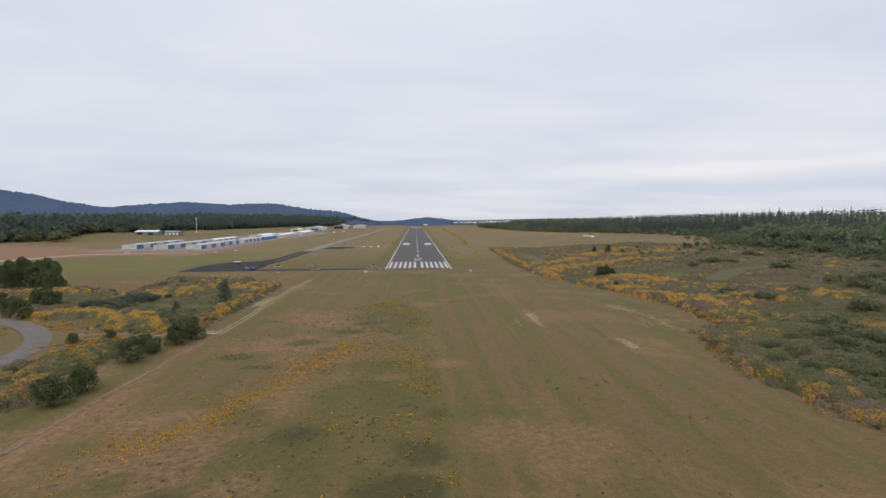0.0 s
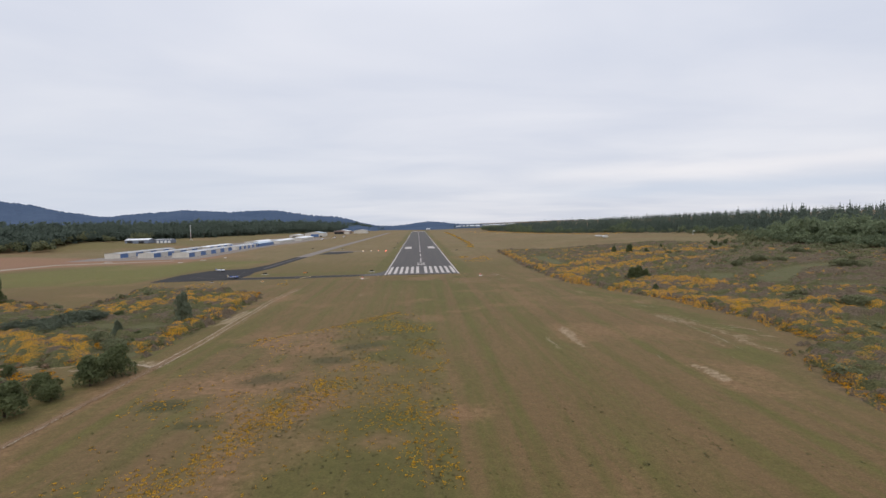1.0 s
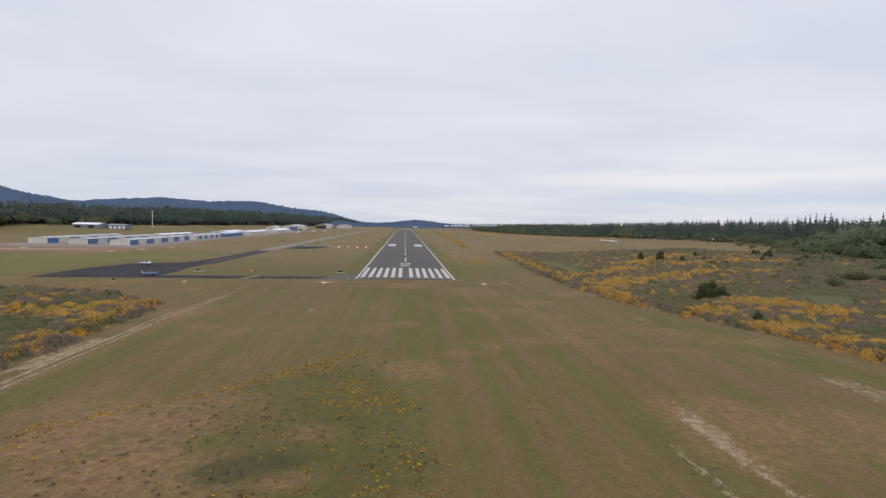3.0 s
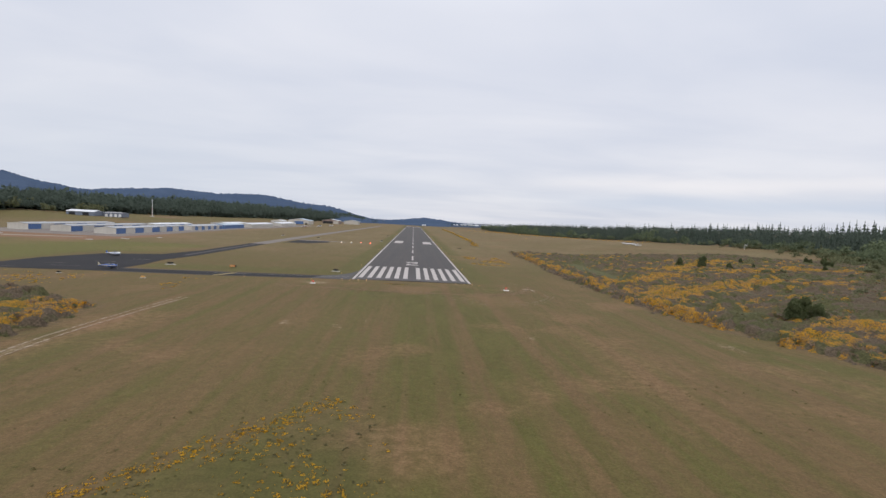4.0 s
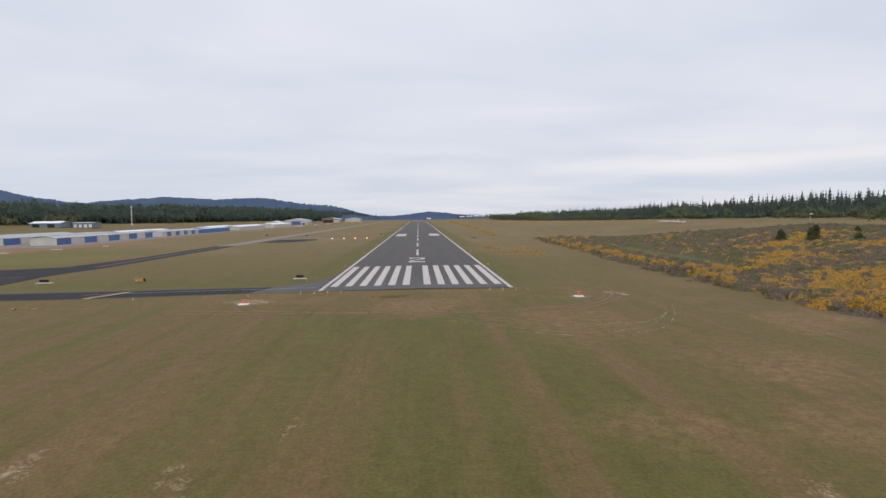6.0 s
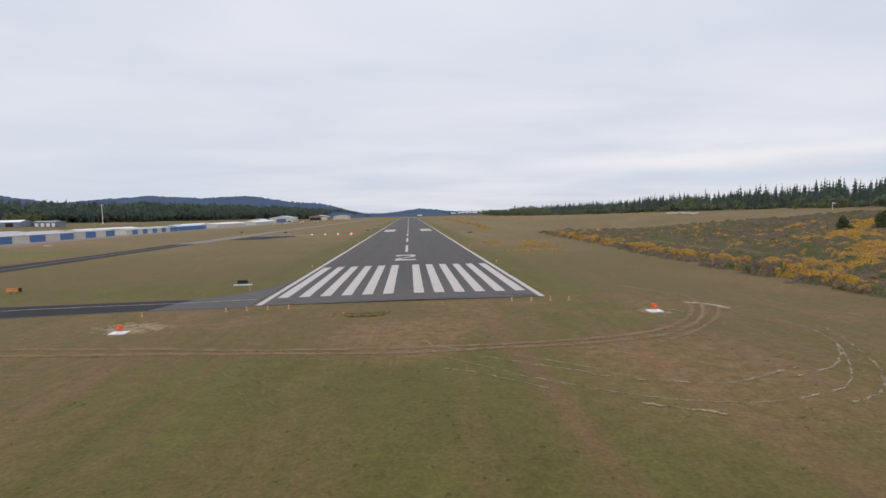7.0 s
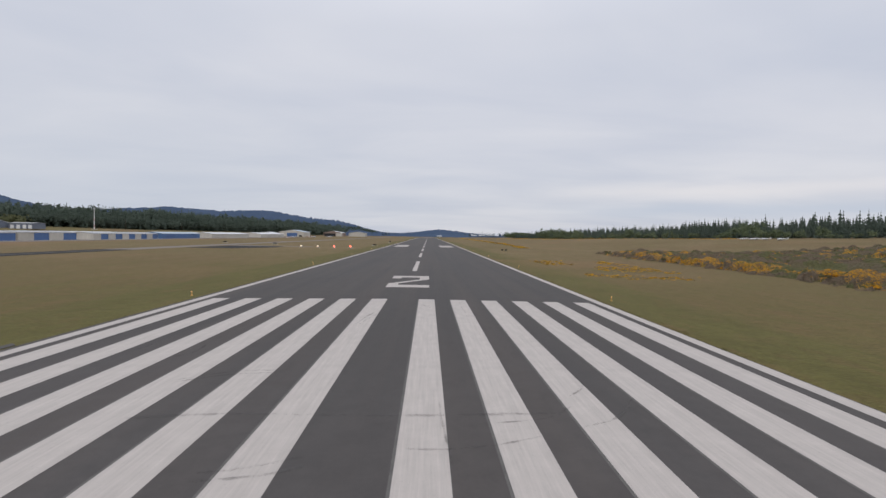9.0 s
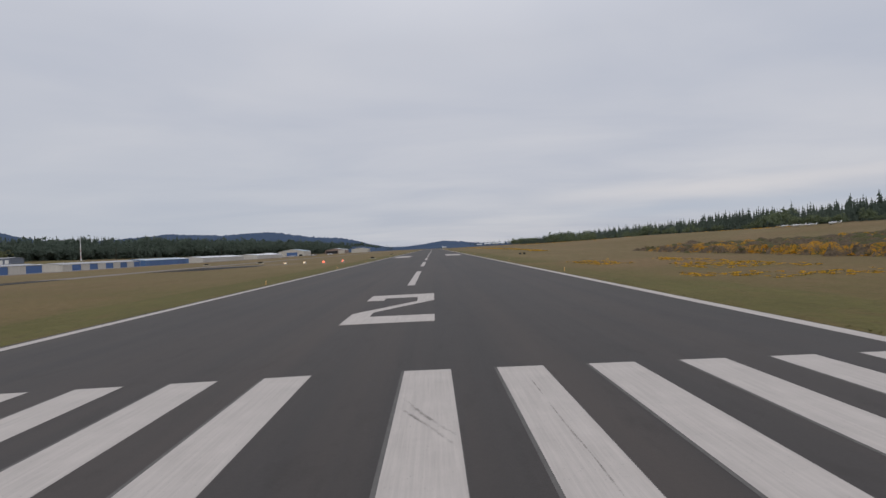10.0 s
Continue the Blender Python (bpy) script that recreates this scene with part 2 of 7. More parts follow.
    under = mix_rgb(nt, maths(nt, "MULTIPLY", mott, 0.5), under, (0.125, 0.122, 0.058))
    under = mix_rgb(nt, maths(nt, "MULTIPLY", maths(nt, "SUBTRACT", lush, 0.62, True), 2.4, True), under, (0.048, 0.052, 0.026))
    c = mix_rgb(nt, scrub, c, under)
    pf = maths(nt, "ADD", maths(nt, "MULTIPLY", pale, 1.5), maths(nt, "MULTIPLY", maths(nt, "ADD", patch, tuft), 0.55))
    pf = maths(nt, "MULTIPLY", maths(nt, "SUBTRACT", pf, 1.05), 2.2, True)
    pf = maths(nt, "MULTIPLY", pf, 0.75)
    c = mix_rgb(nt, pf, c, mix_rgb(nt, patch, (0.25, 0.205, 0.140), (0.36, 0.315, 0.240)))
    c = mix_rgb(nt, 0.52, c, mix_rgb(nt, tuft, (0.40, 0.40, 0.38), (1.22, 1.22, 1.20)), "MULTIPLY")
    c = mix_rgb(nt, 0.35, c, mix_rgb(nt, patch, (0.62, 0.62, 0.62), (1.25, 1.25, 1.25)), "MULTIPLY")
    c = mix_rgb(nt, 0.30, c, mix_rgb(nt, grain, (0.45, 0.45, 0.45), (1.2, 1.2, 1.2)), "MULTIPLY")
    c = mix_rgb(nt, 1.0, c, (1.085, 0.960, 0.835), "MULTIPLY")
    nt.links.new(c, b.inputs["Base Color"])
    b.inputs["Sheen Weight"].default_value, b.inputs["Sheen Roughness"].default_value = 0.07, 0.5
    b.inputs["Sheen Tint"].default_value = (1.0, 0.88, 0.62, 1)
    bump(nt, b, maths(nt, "ADD", tuft, maths(nt, "MULTIPLY", patch, 1.5)), 0.18, 0.12)
    return m


def asphalt(name, col, streak=True, rough=0.85, spec=0.14):
    m, nt, b, co = start(name, rough, 0.0, spec)
    big = noise_fac(nt, co, 0.06, 5, 0.6, 0.3, 0.7)
    lane = noise_fac(nt, stretch(nt, co, (0.9, 0.02, 1)), 1.0, 3, 0.6, 0.3, 0.7)
    fine = noise_fac(nt, co, 9.0, 4, 0.7, 0.25, 0.75)
    grit = noise_fac(nt, co, 60.0, 2, 0.7, 0.25, 0.75)
    dark, lite = tuple(c * 0.64 for c in col), tuple(c * 1.26 for c in col)
    c = mix_rgb(nt, big, dark, lite)
    if streak:
        c = mix_rgb(nt, 0.5, c, mix_rgb(nt, lane, dark, lite))
    c = mix_rgb(nt, 0.30, c, mix_rgb(nt, fine, dark, lite))
    c = mix_rgb(nt, 0.30, c, mix_rgb(nt, grit, (col[0] * 0.5,) * 3, (col[0] * 1.6,) * 3))
    if streak:
        wheel = noise_fac(nt, stretch(nt, co, (0.22, 0.006, 1)), 1.0, 5, 0.65, 0.42, 0.64)
        c = mix_rgb(nt, maths(nt, "MULTIPLY", wheel, 0.42), c, (col[0] * 1.62, col[1] * 1.52, col[2] * 1.45))
        scab = noise_fac(nt, stretch(nt, co, (1.0, 0.4, 1)), 0.9, 6, 0.72, 0.54, 0.68)
        c = mix_rgb(nt, maths(nt, "MULTIPLY", scab, 0.35), c, tuple(v * 0.62 for v in col))
        seam_x = nt.nodes.new("ShaderNodeTexWave")
        seam_x.wave_type, seam_x.bands_direction = "BANDS", "X"
        seam_x.inputs["Scale"].default_value, seam_x.inputs["Distortion"].default_value = 0.314 / 3.8, 0.25
        nt.links.new(co, seam_x.inputs["Vector"])
        line = maths(nt, "MULTIPLY", maths(nt, "SUBTRACT", seam_x.outputs["Fac"], 0.996), 250.0, True)
        c = mix_rgb(nt, maths(nt, "MULTIPLY", line, 0.10), c, tuple(v * 0.55 for v in col))
        # the bleached, gritty end of the pavement
        end = nt.nodes.new("ShaderNodeSeparateXYZ")
        nt.links.new(co, end.inputs[0])
        fade = nt.nodes.new("ShaderNodeMapRange")
        fade.interpolation_type = "SMOOTHSTEP"
        fade.inputs["From Min"].default_value, fade.inputs["From Max"].default_value = 48.0, 4.0
        nt.links.new(maths(nt, "ADD", end.outputs[1], maths(nt, "MULTIPLY", big, 14.0)), fade.inputs["Value"])
        grime = noise_fac(nt, co, 0.55, 6, 0.7, 0.40, 0.66)
        c = mix_rgb(nt, maths(nt, "MULTIPLY", fade.outputs[0], 0.55), c, mix_rgb(nt, grime, (0.105, 0.094, 0.088), (0.075, 0.067, 0.064)))
    nt.links.new(c, b.inputs["Base Color"])
    bump(nt, b, fine, 0.25, 0.01)
    return m


def road_paint(name, col, worn):
    """Traffic paint on asphalt: brushed streaks, tyre dirt and chips."""
    m, nt, b, co = start(name, 0.72, 0.0, 0.3)
    streak = noise_fac(nt, stretch(nt, co, (5.5, 0.22, 1)), 1.0, 5, 0.65, 0.34, 0.70)
    blot = noise_fac(nt, co, 0.7, 5, 0.6, 0.3, 0.7)
    chip = noise_fac(nt, co, 9.0, 5, 0.8, 0.60, 0.72)
    c = mix_rgb(nt, blot, tuple(v * 0.86 for v in col), col)
    thin = noise_fac(nt, stretch(nt, co, (16.0, 0.35, 1)), 1.0, 4, 0.7, 0.45, 0.75)
    c = mix_rgb(nt, maths(nt, "MULTIPLY", thin, 0.30), c, tuple(v * 1.25 for v in col))
    c = mix_rgb(nt, maths(nt, "MULTIPLY", streak, 0.45), c, tuple(v * 0.62 for v in col))
    c = mix_rgb(nt, maths(nt, "MULTIPLY", chip, worn), c, (0.16, 0.155, 0.15))
    nt.links.new(c, b.inputs["Base Color"])
    return m


def ribbed(name, col, axis, period, rough=0.5, metal=0.0, depth=0.05):
    """Painted corrugated sheet: ribs across the named axis, with rain streaks."""
    m, nt, b, co = start(name, rough, metal, 0.4)
    w = nt.nodes.new("ShaderNodeTexWave")
    w.wave_type, w.bands_direction = "BANDS", axis
    w.inputs["Scale"].default_value = 0.314 / period
    nt.links.new(co, w.inputs["Vector"])
    stain = noise_fac(nt, stretch(nt, co, (0.9, 0.9, 0.12)), 1.0, 4, 0.6, 0.3, 0.72)
    c = mix_rgb(nt, stain, tuple(v * 0.78 for v in col), col)
    c = mix_rgb(nt, 0.14, c, mix_rgb(nt, w.outputs["Fac"], tuple(v * 0.6 for v in col), col))
    info = nt.nodes.new("ShaderNodeObjectInfo")
    v = maths(nt, "ADD", maths(nt, "MULTIPLY", info.outputs["Random"], 0.16), 0.92)
    c = mix_rgb(nt, 1.0, c, v, "MULTIPLY")
    nt.links.new(c, b.inputs["Base Color"])
    bump(nt, b, w.outputs["Fac"], 0.4, depth)
    return m


def track_material(name, col, cover, broken=0.8, grainy=0.15, mixed=0.65, uneven=1.0, speck=True):
    """A worn wheel rut that breaks up into the grass."""
    m, nt, b, co = start(name, 0.95, 0.0, 0.1)
    a = noise_fac(nt, co, 0.9, 5, 0.65, 0.38, 0.62)
    p = noise_fac(nt, co, 5.0, 4, 0.7, 0.3, 0.7)
    c = mix_rgb(nt, p, tuple(v * mixed for v in col), col)
    nt.links.new(c, b.inputs["Base Color"])
    fac = maths(nt, "ADD", maths(nt, "MULTIPLY", maths(nt, "ADD", a, maths(nt, "SUBTRACT", p, 0.5)), 0.9 * uneven), cover - 0.5 + 0.45 * (1.0 - uneven), True)
    crumb = noise_fac(nt, co, 11.0, 4, 0.75, 0.36, 0.60)
    fac = maths(nt, "MULTIPLY", fac, maths(nt, "ADD", maths(nt, "MULTIPLY", crumb, grainy), 1.0 - grainy))
    gone = noise_fac(nt, co, 0.6, 5, 0.7, 0.42, 0.56)
    fac = maths(nt, "MULTIPLY", fac, maths(nt, "ADD", maths(nt, "MULTIPLY", gone, broken), 1.0 - broken))
    edge = nt.nodes.new("ShaderNodeAttribute")
    edge.attribute_name = "across"
    soft = maths(nt, "ADD", maths(nt, "MULTIPLY", edge.outputs["Fac"], 1.7), maths(nt, "SUBTRACT", maths(nt, "ADD", maths(nt, "MULTIPLY", a, 0.6 * uneven), maths(nt, "MULTIPLY", p, 0.5 * uneven)), 0.5 + 0.55 * uneven), True)
    dense = maths(nt, "MULTIPLY", maths(nt, "MULTIPLY", fac, cover), soft)
    if speck:
        # crumbs and blades, each either there or not
        speckle = noise_fac(nt, co, 9.0, 3, 0.8, 0.28, 0.72)
        dense = maths(nt, "ADD", maths(nt, "MULTIPLY", maths(nt, "SUBTRACT", dense, speckle), 9.0), maths(nt, "MULTIPLY", dense, 0.9), True)
    nt.links.new(dense, b.inputs["Alpha"])
    return m


def heath_material():
    """Close heath scrub: mauve-brown dry twigs, olive broom and grassy gaps, with blossom on the tops of the flowering bushes."""
    m, nt, b, co = start("heath_scrub", 0.9, 0.0, 0.1)
    at = nt.nodes.new("ShaderNodeAttribute")
    at.attribute_name = "cover"
    sp = nt.nodes.new("ShaderNodeSeparateColor")
    nt.links.new(at.outputs["Color"], sp.inputs[0])
    gold, meadow, dome = sp.outputs[0], sp.outputs[1], sp.outputs[2]
    bush = at.outputs["Alpha"]
    twig = noise_fac(nt, co, 2.4, 6, 0.78, 0.36, 0.64)
    leaf = noise_fac(nt, co, 5.5, 5, 0.75, 0.36, 0.64)
    broad = noise_fac(nt, co, 0.06, 4, 0.6, 0.36, 0.64)
    dry = mix_rgb(nt, twig, (0.060, 0.046, 0.030), (0.188, 0.141, 0.095))
    olive = mix_rgb(nt, twig, (0.042, 0.045, 0.019), (0.146, 0.138, 0.061))
    pick = maths(nt, "MULTIPLY", maths(nt, "SUBTRACT", maths(nt, "ADD", bush, maths(nt, "MULTIPLY", maths(nt, "SUBTRACT", broad, 0.5), 0.7)), 0.44), 4.0, True)
    c = mix_rgb(nt, pick, dry, olive)
    grass = mix_rgb(nt, twig, (0.096, 0.094, 0.044), (0.150, 0.142, 0.070))
    c = mix_rgb(nt, meadow, c, grass)
    bloom = noise_fac(nt, co, 2.3, 6, 0.80, 0.38, 0.62)
    f = maths(nt, "ADD", maths(nt, "MULTIPLY", bloom, 0.70), maths(nt, "ADD", maths(nt, "MULTIPLY", leaf, 0.45), maths(nt, "MULTIPLY", dome, 0.30)))
    f = maths(nt, "MULTIPLY", maths(nt, "MULTIPLY", maths(nt, "SUBTRACT", f, maths(nt, "SUBTRACT", 1.01, maths(nt, "MULTIPLY", gold, 0.28))), 5.0, True), maths(nt, "MULTIPLY", gold, 3.0, True))
    c = mix_rgb(nt, maths(nt, "MULTIPLY", f, 0.9), c, mix_rgb(nt, leaf, (0.32, 0.150, 0.013), (0.60, 0.305, 0.021)))
    nt.links.new(c, b.inputs["Base Color"])
    bump(nt, b, maths(nt, "ADD", twig, maths(nt, "MULTIPLY", leaf, 0.6)), 0.6, 0.30)
    return m


M_GROUND = ground_material()
M_HEATH = heath_material()
M_RUNWAY = asphalt("weathered_asphalt", (0.0525, 0.0435, 0.038), rough=0.68, spec=0.24)
M_TAXI = asphalt("fresh_asphalt", (0.028, 0.026, 0.027), streak=False)
M_OLD = asphalt("bleached_asphalt", (0.185, 0.155, 0.130))
M_PAINT = road_paint("white_runway_paint", (0.510, 0.461, 0.420), 0.65)
M_YELLOW = road_paint("yellow_taxi_paint", (0.62, 0.46, 0.16), 0.6)
M_RUBBER = track_material("tyre_rubber", (0.17, 0.165, 0.155), 0.48, 0.4, speck=False)
M_RUT = track_material("bare_rut", (0.228, 0.150, 0.090), 0.88, 0.0, 0.1, 0.8, 0.4)
M_RUTPALE = track_material("pale_gravel_rut", (0.335, 0.278, 0.198), 0.98, 0.55, 0.35)
M_TRACK = track_material("pale_dirt_track", (0.44, 0.355, 0.255), 0.97, 0.2)
M_RUTFAINT = track_material("faint_rut", (0.190, 0.162, 0.078), 0.68, 0.0, 0.1, 0.85, 0.4)
M_GRAVEL = surface("gravel", (0.34, 0.29, 0.225), (0.24, 0.195, 0.145), 0.15, 5.0, 0.95, bumpy=0.4, dist=0.04)
M_GHOST = surface("old_grey_paint", (0.15, 0.14, 0.13), (0.085, 0.08, 0.075), 1.5, 14, 0.85)
M_DULLGRAVEL = surface("dull_gravel", (0.160, 0.138, 0.118), (0.105, 0.088, 0.072), 0.2, 4.0, 0.95, bumpy=0.4, dist=0.04)
M_CONC = surface("concrete", (0.55, 0.53, 0.49), (0.42, 0.40, 0.36), 0.8, 12, 0.85)
M_WHITEWALL = ribbed("white_wall_sheet", (0.64, 0.60, 0.53), "X", 0.30)
M_WHITEDOOR = ribbed("white_door_sheet", (0.60, 0.56, 0.49), "Y", 0.45)
M_BLUEDOOR = ribbed("blue_door_sheet", (0.085, 0.165, 0.36), "Y", 0.45)
M_BLUEWALL = ribbed("blue_wall_sheet", (0.10, 0.20, 0.40), "Y", 0.5)
M_ROOF = ribbed("grey_roof_sheet", (0.40, 0.40, 0.41), "Y", 0.6, 0.45, 0.2)
M_ROOFWHITE = ribbed("white_roof_sheet", (0.76, 0.77, 0.78), "Y", 0.6, 0.4)
M_ROOFBLUE = ribbed("pale_blue_roof_sheet", (0.46, 0.56, 0.66), "Y", 0.6, 0.4)
M_GREYWALL = ribbed("blue_grey_wall_sheet", (0.20, 0.23, 0.29), "X", 0.4)
M_BROWNWALL = ribbed("brown_wall_sheet", (0.30, 0.215, 0.175), "Y", 0.4)
# near-black sheet colour that stands for the shade inside open doorways
M_DARK = surface("shaded_opening", (0.035, 0.036, 0.04), (0.02, 0.02, 0.022), 1, 8, 0.6)
M_BLACK = surface("black_sign_sheet", (0.028, 0.027, 0.027), (0.018, 0.018, 0.018), 2, 14, 0.5)
M_STEEL = surface("galvanised_steel", (0.55, 0.56, 0.57), (0.40, 0.41, 0.42), 1.5, 20, 0.45, 0.6)
M_WHITEPAINT = surface("white_gloss_paint", (0.78, 0.78, 0.77), (0.68, 0.68, 0.67), 1.2, 12, 0.35, bumpy=0.0, spec=0.5)
M_CREAM = surface("cream_paint", (0.70, 0.60, 0.40), (0.58, 0.49, 0.32), 1.2, 12, 0.4, bumpy=0.0, spec=0.5)
M_BLUEPAINT = surface("blue_gloss_paint", (0.045, 0.13, 0.42), (0.03, 0.09, 0.32), 1.2, 12, 0.3, bumpy=0.0, spec=0.5)
M_REDPAINT = surface("red_paint", (0.45, 0.05, 0.03), (0.33, 0.04, 0.025), 1.2, 12, 0.4, bumpy=0.0)
M_FADEDRED = surface("faded_red_paint", (0.60, 0.44, 0.41), (0.50, 0.36, 0.34), 1.2, 12, 0.5, bumpy=0.0)
M_ORANGE = surface("orange_paint", (0.85, 0.13, 0.035), (0.70, 0.10, 0.03), 2.0, 12, 0.5, bumpy=0.0)
M_SIGNORANGE = surface("orange_sign_sheet", (0.62, 0.24, 0.045), (0.50, 0.18, 0.035), 2.0, 12, 0.5, bumpy=0.0)
M_AMBER = surface("amber_plastic", (0.74, 0.42, 0.13), (0.60, 0.33, 0.10), 4.0, 20, 0.4, bumpy=0.0)
M_GLASS = surface("dark_tinted_glass", (0.03, 0.04, 0.05), (0.02, 0.025, 0.03), 1, 4, 0.06, bumpy=0.0, spec=0.8)
M_TYRE = surface("tyre", (0.03, 0.03, 0.03), None, 4, 30, 0.85)
M_LAMPW = glow("lamp_amber", (1.0, 0.56, 0.20), 0.40)
M_LAMPR = glow("lamp_red", (1.0, 0.10, 0.04), 9.0)
M_LAMPP = glow("lamp_bright_white", (1.0, 0.70, 0.46), 2.2)
M_BARK = surface("bark", (0.10, 0.072, 0.05), (0.05, 0.037, 0.026), 1.2, 14, 0.95, bumpy=0.6, dist=0.03)
# green needles, lightened and slightly blued to carry the woods' haze in their colour
M_CONIFER = leafy("hazed_conifer_needles", (0.128, 0.158, 0.122), (0.092, 0.118, 0.094), 0.20)
M_PINE = leafy("pine_needles", (0.140, 0.158, 0.072), (0.094, 0.112, 0.052))
M_BROADLEAF = leafy("broad_leaves", (0.188, 0.220, 0.120), (0.132, 0.163, 0.098))
M_WILLOW = leafy("grey_green_leaves", (0.200, 0.206, 0.108), (0.140, 0.150, 0.082))
M_SALLOW = leafy("dark_willow_leaves", (0.128, 0.146, 0.098), (0.088, 0.104, 0.074))
M_FIR = leafy("grey_green_needles", (0.178, 0.200, 0.128), (0.130, 0.152, 0.102))
M_BROOM = leafy("broom_twigs", (0.175, 0.160, 0.078), (0.120, 0.112, 0.058))
M_DEAD = leafy("dry_twigs", (0.300, 0.205, 0.132), (0.200, 0.142, 0.098))
M_FLOWER = leafy("yellow_blossom", (0.62, 0.315, 0.024), (0.45, 0.215, 0.020), 0.6)
M_FLOWERLOW = leafy("yellow_ground_blossom", (0.72, 0.42, 0.035), (0.55, 0.31, 0.030), 0.5)
M_TURFTUFT = leafy("grass_tuft", (0.165, 0.155, 0.062), (0.125, 0.115, 0.050), 0.4)
# the blue of the far hills is distance haze put into the base colour
M_HILL = surface("hazy_wooded_slope", (0.082, 0.112, 0.165), (0.056, 0.082, 0.132), 0.004, 0.03, 1.0, bumpy=0.5, dist=12.0, spec=0.0)
# needles greyed and blued: haze over the far belt, painted into the leaf colour
M_FARTREES = leafy("hazy_far_conifers", (0.085, 0.115, 0.118), (0.062, 0.090, 0.098))


# ---- mesh helpers ----
class Build:
    """Gathers vertices and faces for one mesh."""

    def __init__(self):
        self.v, self.f, self.m = [], [], []

    def add(self, verts, faces, mi=0):
        o = len(self.v)
        self.v += [tuple(p) for p in verts]
        self.f += [tuple(i + o for i in f) for f in faces]
        self.m += [mi] * len(faces)
        return self

    def box(self, c, s, rz=0.0, bevel=0.0, mi=0):
        x, y, z = (k / 2 for k in s)
        ca, sa = math.cos(radians(rz)), math.sin(radians(rz))
        b = min(bevel, x * 0.45, y * 0.45)
        ring = [(-x + b, -y), (x - b, -y), (x, -y + b), (x, y - b), (x - b, y), (-x + b, y), (-x, y - b), (-x, -y + b)] if b else [(-x, -y), (x, -y), (x, y), (-x, y)]
        n = len(ring)
        vs = [(c[0] + p[0] * ca - p[1] * sa, c[1] + p[0] * sa + p[1] * ca, c[2] + k) for k in (-z, z) for p in ring]
        fs = [tuple(range(n - 1, -1, -1)), tuple(range(n, 2 * n))] + [(i, (i + 1) % n, n + (i + 1) % n, n + i) for i in range(n)]
        return self.add(vs, fs, mi)

    def loft(self, rings, mi=0, closed=True):
        n = len(rings[0])
        vs = [p for r in rings for p in r]
        fs = [(a * n + i, a * n + (i + 1) % n, (a + 1) * n + (i + 1) % n, (a + 1) * n + i) for a in range(len(rings) - 1) for i in range(n)]
        if closed:
            fs += [tuple(range(n - 1, -1, -1)), tuple(range((len(rings) - 1) * n, len(rings) * n))]
        return self.add(vs, fs, mi)

    def tube(self, p, q, r0, r1=None, n=8, mi=0):
        p, q = Vector(p), Vector(q)
        r1 = r0 if r1 is None else r1
        d = (q - p).normalized()
        a = d.orthogonal().normalized()
        b = d.cross(a)
        rings = [[tuple(c + (a * math.cos(t) + b * math.sin(t)) * r) for t in (2 * math.pi * i / n for i in range(n))] for c, r in ((p, r0), (q, r1))]
        return self.loft(rings, mi)

    def prism(self, poly, z0, z1, mi=0):
        n = len(poly)
        vs = [(x, y, z) for z in (z0, z1) for x, y in poly]
        fs = [tuple(range(n - 1, -1, -1)), tuple(range(n, 2 * n))] + [(i, (i + 1) % n, n + (i + 1) % n, n + i) for i in range(n)]
        return self.add(vs, fs, mi)

    def mesh(self, name, mats, smooth=False):
        me = bpy.data.meshes.new(name)
        me.from_pydata(self.v, [], self.f)
        for k in (mats if isinstance(mats, (list, tuple)) else [mats]):
            me.materials.append(k)
        if any(self.m):
            me.polygons.foreach_set("material_index", self.m)
        if smooth:
            me.polygons.foreach_set("use_smooth", [True] * len(self.f))
        me.update()
        return me


def part(name, b, mats, parent, label="", smooth=False, at=None):
    ob = new(name, b if isinstance(b, bpy.types.Mesh) else b.mesh(name, mats, smooth))
    ob.parent = parent
    if at is not None:
        ob.matrix_basis = at
    return tagged(ob, label) if label else ob


def thing(name, label, category, at=None, group="", kind=""):
    ob = new(name)
    ob.empty_display_size = 0.5
    if at is not None:
        ob.matrix_basis = at
    return tagged(ob, label, category, group, kind)


def big_mesh(name, co, faces, mats, mat_index=None):
    """A mesh from arrays: co (n, 3), faces (m, 3) or (m, 4)."""
    co, faces = np.asarray(co, np.float32), np.asarray(faces, np.int32)
    me = bpy.data.meshes.new(name)
    k = faces.shape[1]
    me.vertices.add(len(co))
    me.vertices.foreach_set("co", co.ravel())
    me.loops.add(faces.size)
    me.loops.foreach_set("vertex_index", faces.ravel())
    me.polygons.add(len(faces))
    me.polygons.foreach_set("loop_start", np.arange(0, faces.size, k, dtype=np.int32))
    for q in (mats if isinstance(mats, (list, tuple)) else [mats]):
        me.materials.append(q)
    if mat_index is not None:
        me.polygons.foreach_set("material_index", np.asarray(mat_index, np.int32))
    me.update(calc_edges=True)
    return me


RNG = np.random.default_rng(7)


